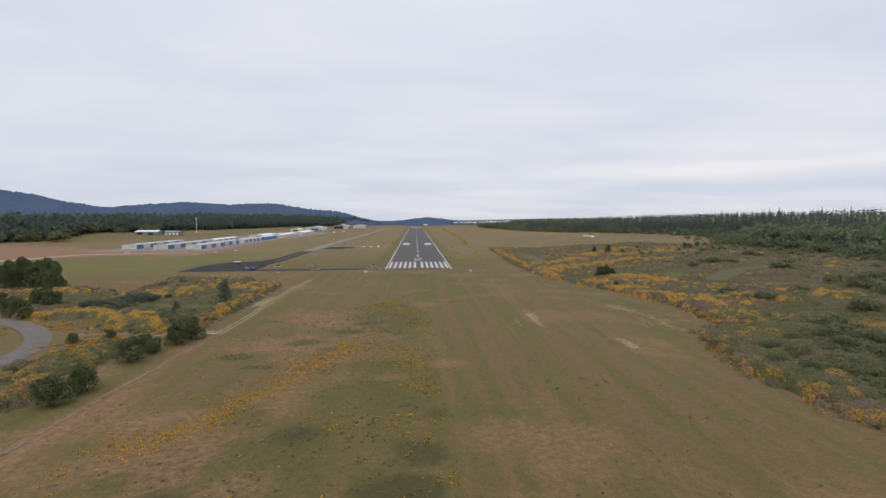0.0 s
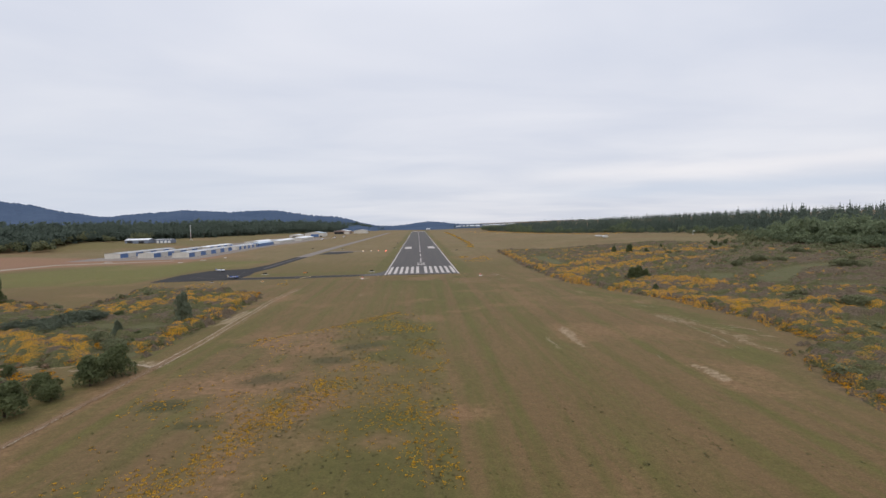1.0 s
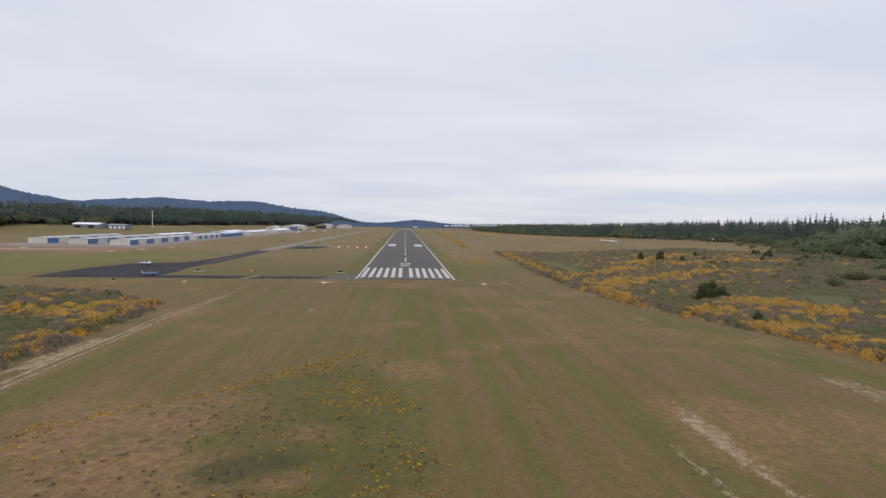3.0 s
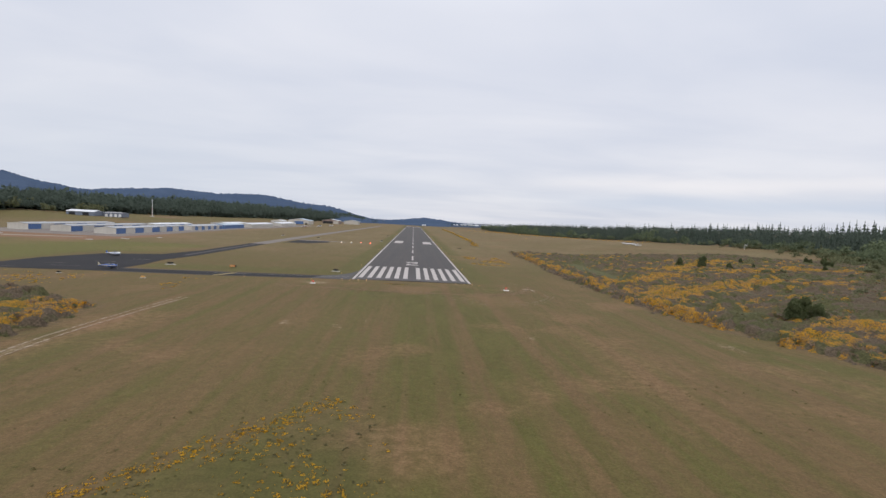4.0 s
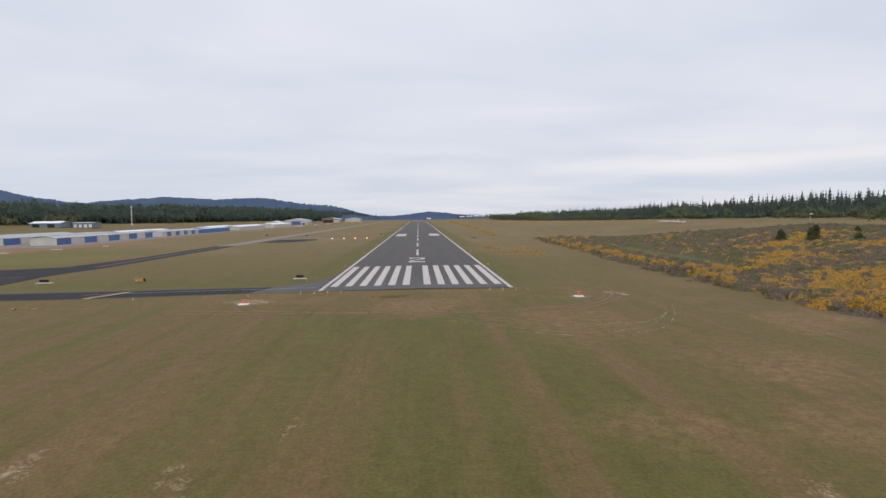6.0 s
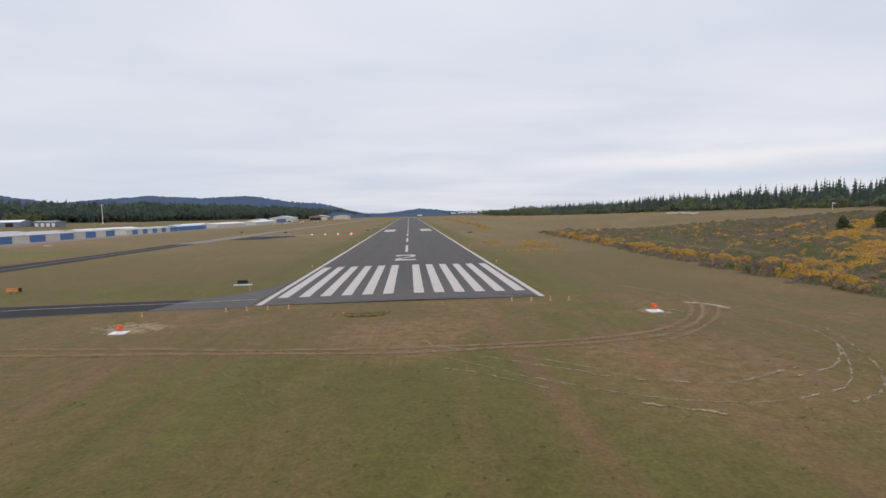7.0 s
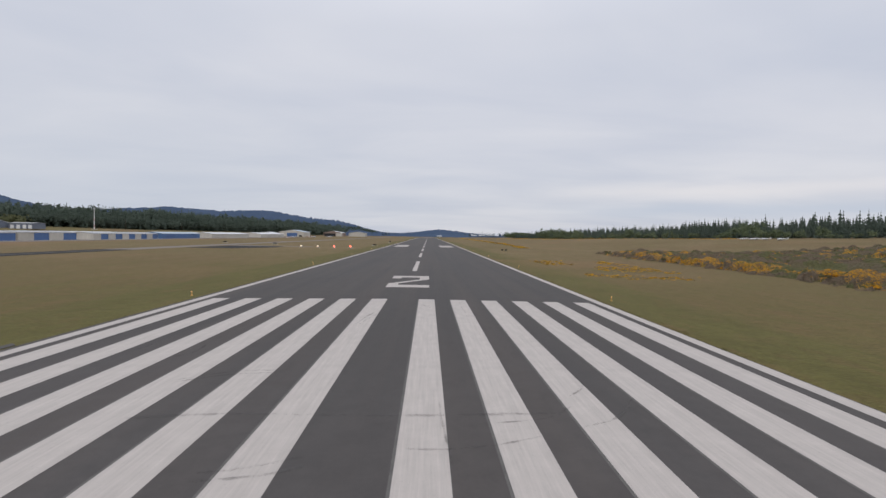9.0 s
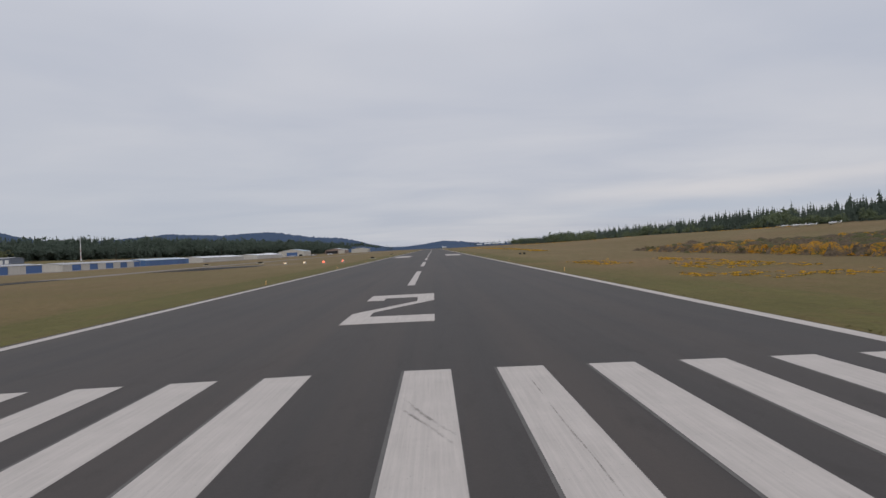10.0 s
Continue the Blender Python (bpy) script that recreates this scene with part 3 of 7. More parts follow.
def value_noise(x, y, size, seed):
    """Smooth noise from 0 to 1 with lumps of that size in metres."""
    u, v = np.asarray(x, float) / size, np.asarray(y, float) / size
    i, j = np.floor(u).astype(np.int64), np.floor(v).astype(np.int64)
    a, b = u - i, v - j
    a, b = a * a * (3 - 2 * a), b * b * (3 - 2 * b)

    def h(p, q):
        n = (p * 374761393 + q * 668265263 + seed * 1442695041) & 0x7FFFFFFF
        n = ((n ^ (n >> 13)) * 1274126177) & 0x7FFFFFFF
        return ((n ^ (n >> 16)) & 0xFFFF) / 65535.0

    return (h(i, j) * (1 - a) + h(i + 1, j) * a) * (1 - b) + (h(i, j + 1) * (1 - a) + h(i + 1, j + 1) * a) * b


def fbm(x, y, size, seed):
    return (value_noise(x, y, size, seed) + 0.5 * value_noise(x, y, size / 2.1, seed + 1) + 0.25 * value_noise(x, y, size / 4.3, seed + 2)) / 1.75


def smooth(lo, hi, v):
    t = np.clip((np.asarray(v, float) - lo) / (hi - lo), 0, 1)
    return t * t * (3 - 2 * t)


def inside(poly, x, y):
    """How far inside a polygon, in metres (negative outside)."""
    x, y = np.asarray(x, float), np.asarray(y, float)
    d = np.full(x.shape, 1e9)
    odd = np.zeros(x.shape, bool)
    for (ax, ay), (bx, by) in zip(poly, poly[1:] + poly[:1]):
        ex, ey = bx - ax, by - ay
        t = np.clip(((x - ax) * ex + (y - ay) * ey) / (ex * ex + ey * ey), 0, 1)
        d = np.minimum(d, np.hypot(x - ax - t * ex, y - ay - t * ey))
        if ay != by:
            odd ^= ((ay > y) != (by > y)) & (x < (bx - ax) * (y - ay) / (by - ay) + ax)
    return np.where(odd, d, -d)


def near_line(line, x, y):
    """Distance to a polyline."""
    x, y = np.asarray(x, float), np.asarray(y, float)
    d = np.full(x.shape, 1e9)
    for (ax, ay), (bx, by) in zip(line, line[1:]):
        ex, ey = bx - ax, by - ay
        t = np.clip(((x - ax) * ex + (y - ay) * ey) / (ex * ex + ey * ey), 0, 1)
        d = np.minimum(d, np.hypot(x - ax - t * ex, y - ay - t * ey))
    return d


# ---- the lie of the land ----
HEATH_EAST = [(71.1, -390), (73, -259.4), (70.1, -243.5), (70.1, -225.7), (75, -205.1), (81.9, -191), (94.8, -179.8), (97.7, -151.1), (92.8, -115.8), (79, -78.2), (72.1, -54.7), (71.1, -24.6), (69.1, 0.6), (69.1, 33), (73, 88.7), (76, 125.7), (77, 175.4), (80.9, 221.6), (118.4, 200.7), (162.9, 185), (197.4, 165.9), (236.9, 156.3), (296.1, 118.1), (414.5, 59), (414.5, -390)]
HEATH_WEST = [(-74, -66), (-70, -84), (-68.5, -102), (-67.5, -127), (-68, -144), (-69, -158), (-70.5, -176), (-88, -183), (-103, -178), (-116, -167), (-132, -163), (-152, -150), (-200, -128), (-227, -110), (-227, -64), (-190, -66), (-160, -84), (-146, -96), (-136, -100), (-134, -76), (-143, -43), (-128, -40), (-108, -48), (-88, -59)]
HEATH_SOUTH = [(-75, -197), (-77, -210), (-76, -226), (-76, -330), (-100, -330), (-98, -260), (-96, -235), (-95, -220), (-95, -206), (-92, -196), (-84, -191)]
LOOP_ROAD = [(-190, -142), (-160, -151), (-142, -160), (-127, -169), (-112, -184), (-104, -199), (-102, -214), (-105, -240), (-112, -275)]
ROUGH_STRIP = [(-50, -390), (-53, -172.4), (-46, -159.4), (-30, -149.2), (-20, -134.4), (-10, -123.2), (-4, -129.7), (0.5, -144.6), (3.4, -167.8), (3, -213.5), (2, -390)]


def edge_east(y):
    """Where the eastern wood begins."""
    return np.interp(y, [-470, -185, -46, 4, 68, 144, 192, 227, 308, 344, 365, 423, 506, 549, 745, 1140, 1650, 2250], [360, 322, 290, 286, 288, 313, 350, 360, 364, 355, 340, 318, 298, 268, 244, 214, 150, 110])


def edge_west(y):
    """Where the western wood begins (further west than this)."""
    return np.interp(y, [-200, 230, 355, 385, 530, 660, 830, 990, 1220, 1830, 2500], [-720, -640, -570, -520, -495, -478, -440, -420, -398, -330, -200])


def lie(x, y):
    """Height of the ground."""
    x, y = np.asarray(x, float), np.asarray(y, float)
    along = np.interp(y, [-600, -300, 0, 500, 800, 1200, 2000], [0.8, 0.9, 1.0, 1.0, 0.55, 0.3, 0.2])
    z = 7.6 * smooth(92, 232, x) * along + np.clip(x - 270, 0, 1100) * 0.038 * np.interp(y, [-600, 1000, 2000, 3000], [1, 1, 0.85, 0.6])
    z = z + np.clip(-500 - x, 0, 500) * 0.03 + (7.0 * smooth(-338, -405, x) + 5.0 * smooth(-405, -540, x)) * smooth(360, 470, y)
    heath = np.maximum(smooth(0, 14, inside(HEATH_EAST, x, y)), np.maximum(smooth(0, 10, inside(HEATH_WEST, x, y)), smooth(0, 10, inside(HEATH_SOUTH, x, y))))
    z = z + heath * (fbm(x, y, 34, 3) - 0.42) * 2.0
    return z - 0.03


# ---- ground: one sheet to the horizon ----
def axis(fine_lo, fine_hi, step, lo, hi, grow):
    a = list(np.arange(fine_lo, fine_hi + 1e-6, step))
    s = step
    while a[-1] < hi:
        s = min(s * grow, 220)
        a.append(a[-1] + s)
    s = step
    while a[0] > lo:
        s = min(s * grow, 220)
        a.insert(0, a[0] - s)
    return np.array(a)


def build_ground():
    xs = axis(-130, 130, 1.6, -4600, 4600, 1.06)
    ys = axis(-330, 60, 1.6, -2500, 4750, 1.045)
    gx, gy = np.meshgrid(xs, ys)
    x, y = gx.ravel(), gy.ravel()
    z = lie(x, y)
    n1, n2, n3 = fbm(x, y, 26, 11), fbm(x, y, 9, 21), fbm(x, y, 60, 31)
    lush = 0.30 + 0.16 * (n3 - 0.5)
    bare = np.zeros_like(x)
    pale = np.zeros_like(x)
    scrub = np.zeros_like(x)
    # turf is greener beside the pavement and in the western field
    side = np.abs(np.abs(x) - 27)
    lush += 0.55 * smooth(9, 0, side) * smooth(-6, 10, y) * (0.5 + n1)
    lush += 0.5 * smooth(15, 0, np.abs(y - 18)) * smooth(-112, -100, x) * smooth(-22, -36, x)
    west = [(-325.7, -26.6), (-157.9, -21.8), (-155.9, 68.9), (-128.3, 78.8), (-124.4, 146.8), (-227, 146.8), (-315.8, 60.9)]
    lush += 0.62 * smooth(-4, 14, inside(west, x, y)) * (0.7 + 0.6 * n1) + 0.25 * smooth(-330, -380, x) * smooth(330, 440, y)
    lush += 0.22 * smooth(30, 4, np.hypot(x + 8, (y + 44) * 0.9)) * (0.5 + n2)
    lush += 0.52 * smooth(13, 2, np.hypot(x - 25, y + 13)) * (0.2 + n2)
    strip = smooth(-2, 4, inside(ROUGH_STRIP, x, y) + (n2 - 0.5) * 8)
    lush += strip * (0.06 + 0.34 * smooth(-30, -8, x + (n1 - 0.5) * 34) + 0.20 * smooth(0.46, 0.66, n1))
    for cx, cy, a in [(-39, -261, 9), (-33, -252, 6), (-13, -216, 10), (-12, -173, 9), (-26, -222, 6), (-6, -150, 9), (-3, -190, 9), (-9, -140, 8), (-22, -205, 8)]:
        lush += 0.50 * smooth(1.2, 0.2, np.hypot((x - cx) / a, (y - cy) / (a * 1.3)) + (n2 - 0.5) * 0.8)
    lush += 0.16 * smooth(42, 12, np.abs(x - 6)) * smooth(-150, -100, y) * smooth(-20, -50, y)
    lush -= 0.22 * smooth(20, 60, x) * smooth(-60, -140, y) * n1
    lush += 0.28 * smooth(1.2, 0.2, np.hypot((x + 9) / 16, (y + 36) / 9) + (n2 - 0.5)) * smooth(-8, -20, y)
    lush += 0.12 * smooth(-4, 30, y) * smooth(0.35, 0.65, fbm(x, y, 38, 61)) * smooth(420, 250, y)
    lush += 0.06 * smooth(-6, 6, y) * smooth(170, 90, y) * smooth(120, 90, np.abs(x)) * (0.6 + 0.8 * n2)
    lush += 0.55 * smooth(5.5, 2.5, np.abs(x + 70 + (n1 - 0.5) * 3)) * smooth(-120, -150, y) + 0.10 * smooth(-225, -262, y) * smooth(-2, -14, x) * (0.4 + n1)
    # bare, reddish patches
    for cx, cy, a in [(-48.8, -247.5, 3.5), (-43, -244.5, 3), (-8, -225, 4), (4.6, -216, 4), (-41.5, -194, 5.5), (-40.5, -200, 4), (-27.5, -159.5, 4), (-30.2, -166.8, 4), (-40.2, -165.5, 3), (-12.3, -162, 3), (-12.2, -173.1, 2.5), (-33.5, -188, 3), (-20, -189, 3), (-34, -172, 5)]:
        bare += 0.7 * smooth(1.2, 0.3, np.hypot((x - cx) / (a * 1.4), (y - cy) / a) + (n2 - 0.5) * 1.0)
    bare += 0.75 * strip * smooth(0.46, 0.66, 0.6 * n2 + 0.4 * n1) * smooth(-4, -26, x + (n1 - 0.5) * 30) + 0.5 * smooth(0.60, 0.78, fbm(x, y, 20, 41)) * smooth(60, -30, y)
    bare += 0.55 * smooth(0.55, 0.75, fbm(x, y, 14, 55)) * smooth(-14, -22, y) * smooth(-56, -30, y) * smooth(-4, 14, x)
    bare += 0.32 * smooth(0.44, 0.62, fbm(x, y, 5, 57)) * smooth(-20, -12, y) * smooth(2, -1, y) * smooth(60, 30, np.abs(x))
    bare += 0.12 * smooth(1.15, 0.3, np.hypot((x - 2) / 20, (y + 20) / 11) + (n1 - 0.5) * 1.1) + 0.40 * smooth(1.15, 0.3, np.hypot((x - 26) / 18, (y + 38) / 16) + (n1 - 0.5) * 1.1)
    rub = near_line([(-61.6, -390), (-61.2, -234.1), (-62.2, -182.6), (-60.7, -157.6), (-59.7, -118.6), (-61.2, -62.3), (-65.1, -26.6)], x, y)
    bare += 0.45 * smooth(3.0, 1.0, rub + (n2 - 0.5) * 2.4) * smooth(-40, -75, y)
    pale += 0.42 * smooth(2.4, 0.4, np.minimum(near_line([(-63.5, -181.5), (-60, -182)], x, y), near_line([(-61.3, -164), (-60.5, -150.6), (-63.6, -133), (-63.2, -116)], x, y)) + (n2 - 0.5) * 2.6)
    red = [(-414.5, 59), (-325.7, 73.8), (-296.1, 118.1), (-212.2, 146.8), (-202.3, 211.2), (-217.1, 233.2), (-345.4, 233.2), (-463.9, 297.5), (-552.7, 297.5)]
    bare += 0.70 * smooth(-6, 8, inside(red, x, y) + (n1 - 0.5) * 26)
    bare += 0.45 * smooth(16, 0, np.abs(x + 205)) * smooth(215, 250, y) * smooth(700, 500, y) * n1
    bare += 0.4 * smooth(0.55, 0.8, fbm(x, y, 45, 91)) * smooth(60, 110, y)
    # pale gravel showing through
    pale += 0.66 * smooth(3.0, 0.2, near_line([(39.3, -153), (38.5, -165), (38.4, -177)], x, y) + (n2 - 0.5) * 4)
    pale += 0.62 * smooth(2.2, 0.3, near_line([(55.4, -196), (57.0, -197.5), (56.3, -204)], x, y) + (n2 - 0.5) * 3)
    for line in ([(31.5, -167), (32, -178)], [(75, -125), (82, -130)], [(83, -162), (89, -174)], [(-16, -80), (-15, -84)], [(-11, -71), (-10, -75)], [(-28, -76), (-27, -80)], [(25, -85), (26, -92)]):
        pale += 0.52 * smooth(1.8, 0.2, near_line(line, x, y) + (n2 - 0.5) * 3)
    band = [(71.1, -219.1), (73, -198.5), (84.9, -181.7), (90.8, -157.6), (86.9, -120.5), (76, -84.8), (69.1, -64.1), (63.2, -82.9), (69.1, -120.5), (75, -152.9), (67.1, -190.1)]
    bf = smooth(-3, 5, inside(band, x, y) + (n1 - 0.5) * 12)
    streaky = fbm(x * 1.9 + y * 0.35, y * 0.55, 8, 71)
    pale += 0.44 * bf * smooth(0.52, 0.70, streaky)
    lush += 0.62 * bf * smooth(0.58, 0.40, streaky) + 0.10 * bf
    pale += 0.62 * smooth(6.0, 1, np.hypot(x - 33.6, y + 13.6) + (n2 - 0.5) * 8) + 0.6 * smooth(8, 1, np.hypot(x + 32.5, (y + 13.5) * 1.5) + (n2 - 0.5) * 8)
    pale += 0.5 * smooth(2.5, 0.5, near_line([(-62.2, -179.8), (-69.1, -178), (-82.9, -179.8), (-102.6, -181.7)], x, y) + (n2 - 0.5) * 2)
    pale += 0.45 * smooth(2.0, 0.5, near_line([(-67.1, -139), (-64.2, -118.6), (-61.7, -99.8)], x, y) + (n2 - 0.5) * 4)
    # dark mossy hollows in the rough strip
    rr = np.random.default_rng(4)
    for cx, cy, a in [(-31.6, -195, 5.8), (-35, -196.5, 3.4), (-22.5, -182.8, 3.6), (-15, -169.2, 3.2), (-20.7, -171.6, 2.6), (-26.2, -202, 3.2), (-50.6, -165.6, 3), (-47, -208, 3.4), (3.8, -246, 3.5), (-1.3, -260.5, 4.5), (-21.2, -253, 3), (-4.1, -271, 4.5), (-33, -271, 4), (15.5, -246, 3), (-38, -217, 3)]:
        lush += 0.9 * smooth(1.2, 0.4, np.hypot((x - cx) / (a * 1.5), (y - cy) / a) + (n2 - 0.5) * 0.9)
        scrub = np.maximum(scrub, 0.80 * smooth(1.3, 0.3, np.hypot((x - cx) / (a * 1.5), (y - cy) / a) + (n2 - 0.5) * 1.5) * smooth(-1, 1, inside(ROUGH_STRIP, x, y)))
    # heath floor, woodland floor
    for poly in (HEATH_EAST, HEATH_WEST, HEATH_SOUTH):
        scrub = np.maximum(scrub, smooth(-2.5, 3.0, inside(poly, x, y) + (n2 - 0.5) * 7))
    scrub = np.maximum(scrub, 0.22 * strip * (0.4 + n1))
    scrub = np.maximum(scrub, smooth(-6, 8, x - edge_east(y)))
    scrub = np.maximum(scrub, smooth(-6, 12, edge_west(y) - x))
    ditch = near_line([(61.2, 297.5), (71.1, 410.8), (79, 761.6), (82.9, 1250)], x, y)
    scrub = np.maximum(scrub, 0.7 * smooth(7, 2, ditch) * (0.4 + n1))
    far = smooth(350, 520, y) * smooth(130, 170, x) * smooth(12, 40, edge_east(y) - x)
    lush -= 0.1 * far
    me = bpy.data.meshes.new("ground")
    nx, ny = len(xs), len(ys)
    i = np.arange(nx * ny).reshape(ny, nx)
    faces = np.stack([i[:-1, :-1], i[:-1, 1:], i[1:, 1:], i[1:, :-1]], -1).reshape(-1, 4)
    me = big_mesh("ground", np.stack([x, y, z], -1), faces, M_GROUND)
    me.polygons.foreach_set("use_smooth", np.ones(len(faces), bool))
    col = me.color_attributes.new("soil", "FLOAT_COLOR", "POINT")
    col.data.foreach_set("color", np.stack([np.clip(lush, 0, 1), np.clip(bare, 0, 1), np.clip(pale, 0, 1), np.clip(scrub, 0, 1)], -1).astype(np.float32).ravel())
    return tagged(new("ground", me), "mown dry and green airfield turf with bare soil patches", "ground", kind="structure")


ground = build_ground()


def height(x, y):
    return float(lie(np.array([x]), np.array([y]))[0])


# ---- far hills ----
def build_hills():
    az = np.radians(np.linspace(-56, 14, 841))
    deg = np.degrees(az)
    elev = np.interp(deg, [-56, -50, -46, -41.5, -38.8, -36.5, -34.3, -31.4, -28.3, -24.3, -20.6, -16, -12.45, -8.7, -6.2, -4.25, -2.3, 0.0, 1.2, 3.0, 4.4, 6, 9, 14],
                     [1.3, 2.0, 2.6, 2.7, 2.50, 2.18, 1.58, 1.10, 1.40, 1.69, 1.50, 1.66, 1.13, 0.75, 0.06, -0.30, -0.28, -0.02, 0.12, 0.0, -0.2, -0.3, -0.3, -0.34])
    rows = []
    dist = np.linspace(2050, 2980, 15)
    for k, d in enumerate(dist):
        t = k / (len(dist) - 1)
        top = 35 + 2980 * np.tan(np.radians(elev))
        shape = top * (0.08 + 0.92 * smooth(0, 1, t) ** 0.8)
        ridge = (fbm(deg * 9 + 300, np.full_like(deg, k * 2.2), 18, 5) - 0.5) * 32 * np.sin(math.pi * t) * np.clip(top / 110, 0.15, 1)
        crest = (fbm(deg * 60, np.full_like(deg, 3.0), 7, 9) - 0.5) * 7.5 * smooth(0.7, 1.0, t) * np.clip(top / 80, 0.3, 1)
        crest = crest + (value_noise(deg * 7.5, np.full_like(deg, 1.0), 1.0, 13) - 0.5) * 9 * smooth(0.85, 1.0, t) * np.clip(top / 60, 0.25, 1)
        rows.append(np.stack([np.sin(az) * d, np.cos(az) * d - 331, shape + ridge + crest - 4], -1))
    rows.append(np.stack([np.sin(az) * 3090, np.cos(az) * 3090 - 331, np.full_like(az, -40)], -1))
    co = np.concatenate(rows)
    n, m = len(az), len(rows)
    i = np.arange(n * m).reshape(m, n)
    faces = np.stack([i[:-1, :-1], i[:-1, 1:], i[1:, 1:], i[1:, :-1]], -1).reshape(-1, 4)
    # the slope colour carries the blue haze
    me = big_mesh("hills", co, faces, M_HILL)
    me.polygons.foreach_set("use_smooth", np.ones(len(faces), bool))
    return tagged(new("backdrop_hills", me), "wooded hills on the far horizon, blue haze in their colour", "hills", kind="structure")


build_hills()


# ---- plants: prototypes and planting ----
def conifer_proto(layers, per, seed, radius=0.2, bottom=0.08):
    r = np.random.default_rng(seed)
    v, f = [], []
    for k in range(layers):
        t = k / (layers - 1)
        z = bottom + (0.92 - bottom) * t
        rad = radius * (1 - t) ** 0.72 * (0.70 + 0.5 * r.random()) + 0.010
        for j in range(per):
            a = 2 * math.pi * (j + r.random() * 0.9) / per + k
            q = rad * (0.65 + 0.6 * r.random())
            w = q * 0.52 + 0.010
            ca, sa = math.cos(a), math.sin(a)
            dz = -q * (0.25 + 0.45 * r.random())
            o = len(v)
            v += [(0, 0, z + 0.06 + 0.05 * r.random()), (ca * q * 0.6 - sa * w, sa * q * 0.6 + ca * w, z + dz * 0.4), (ca * q, sa * q, z + dz), (ca * q * 0.6 + sa * w, sa * q * 0.6 - ca * w, z + dz * 0.4)]
            f += [(o, o + 1, o + 2), (o, o + 2, o + 3)]
    o = len(v)
    v += [(0.014, 0, 0.84), (-0.010, 0.012, 0.84), (0, 0, 1.02), (0.02, 0, -0.02), (-0.012, 0.016, -0.02), (-0.012, -0.016, -0.02), (0, 0, 0.75)]
    f += [(o, o + 1, o + 2), (o + 3, o + 4, o + 6), (o + 4, o + 5, o + 6), (o + 5, o + 3, o + 6)]
    return np.array(v), np.array(f)


def clump_proto(count, seed, lobes=5, leaf=0.16, flat=0.8, lift=0.5, hollow=0.55, deep=False, quad=False):
    """Leaves as bent quads over a few uneven lobes; unit size, standing on z = 0."""
    r = np.random.default_rng(seed)
    cen = np.stack([r.normal(0, 0.24, lobes), r.normal(0, 0.24, lobes), lift * flat * (0.5 + 0.8 * r.random(lobes))], -1)
    rad = 0.22 + 0.20 * r.random(lobes)
    if deep:
        cen = np.stack([r.normal(0, 0.13, lobes), r.normal(0, 0.13, lobes), np.linspace(0.16, 0.78, lobes)], -1)
        rad = np.interp(cen[:, 2], [0.1, 0.35, 0.8], [0.34, 0.36, 0.18]) * (0.85 + 0.3 * r.random(lobes))
    v, f = [], []
    for i in range(count):
        k = r.integers(lobes)
        d = r.normal(0, 1, 3)
        d /= np.linalg.norm(d)
        if d[2] < -0.3:
            d[2] *= -1
        p = cen[k] + d * rad[k] * np.array([1, 1, flat]) * (hollow + (1 - hollow) * r.random() ** 0.5) * 1.1
        p[2] = max(p[2], 0.02)
        nrm = d + r.normal(0, 0.55, 3)
        nrm /= np.linalg.norm(nrm)
        a = np.cross(nrm, r.normal(0, 1, 3))
        a /= np.linalg.norm(a) + 1e-9
        b = np.cross(nrm, a)
        s = leaf * (0.55 + 0.9 * r.random())
        o = len(v)
        if quad:
            v += [p - a * s * 0.5, p + b * s * 0.36 + nrm * s * 0.1, p + a * s * 0.5, p - b * s * 0.36]
            f += [(o, o + 1, o + 2), (o, o + 2, o + 3)]
        else:
            v += [p - a * s * 0.55, p + b * s * 0.5, p + a * s * 0.6 - b * s * 0.25]
            f += [(o, o + 1, o + 2)]
    return np.array(v), np.array(f)


def plant(name, protos, xyz, size, mats, label, category, tall=None, pick=None, indices=None):
    """All plants of one uncountable stand in one mesh."""
    xyz, size = np.asarray(xyz, float), np.asarray(size, float)
    tall = np.ones(len(size)) if tall is None else tall
    which = RNG.integers(0, len(protos), len(size)) if pick is None else pick
    turn = RNG.random(len(size)) * 2 * math.pi
    cs, fs, ms, o = [], [], [], 0
    for k, (pv, pf) in enumerate(protos):
        sel = np.nonzero(which == k)[0]
        if not len(sel):
            continue
        c, s = np.cos(turn[sel])[:, None], np.sin(turn[sel])[:, None]
        w = size[sel][:, None]
        x = (pv[None, :, 0] * c - pv[None, :, 1] * s) * w + xyz[sel, 0][:, None]
        y = (pv[None, :, 0] * s + pv[None, :, 1] * c) * w + xyz[sel, 1][:, None]
        z = pv[None, :, 2] * w * tall[sel][:, None] + xyz[sel, 2][:, None]
        cs.append(np.stack([x, y, z], -1).reshape(-1, 3))
        fs.append((pf[None] + (np.arange(len(sel)) * len(pv))[:, None, None] + o).reshape(-1, 3))
        if indices is not None:
            ms.append(np.tile(indices[k], len(sel)))
        o += len(sel) * len(pv)
    me = big_mesh(name, np.concatenate(cs), np.concatenate(fs), mats, np.concatenate(ms) if ms else None)
    return tagged(new(name, me), label, category, kind="stuff")


def scatter(n, x0, x1, y0, y1):
    x, y = RNG.uniform(x0, x1, n), RNG.uniform(y0, y1, n)
    return x, y


FAR_CON = [conifer_proto(8, 5, s, 0.16 + 0.03 * (s % 3), 0.06) for s in range(1, 7)]
BROAD = [clump_proto(96, 20 + s, 7, 0.24, 1.15, 0.55) for s in range(5)]
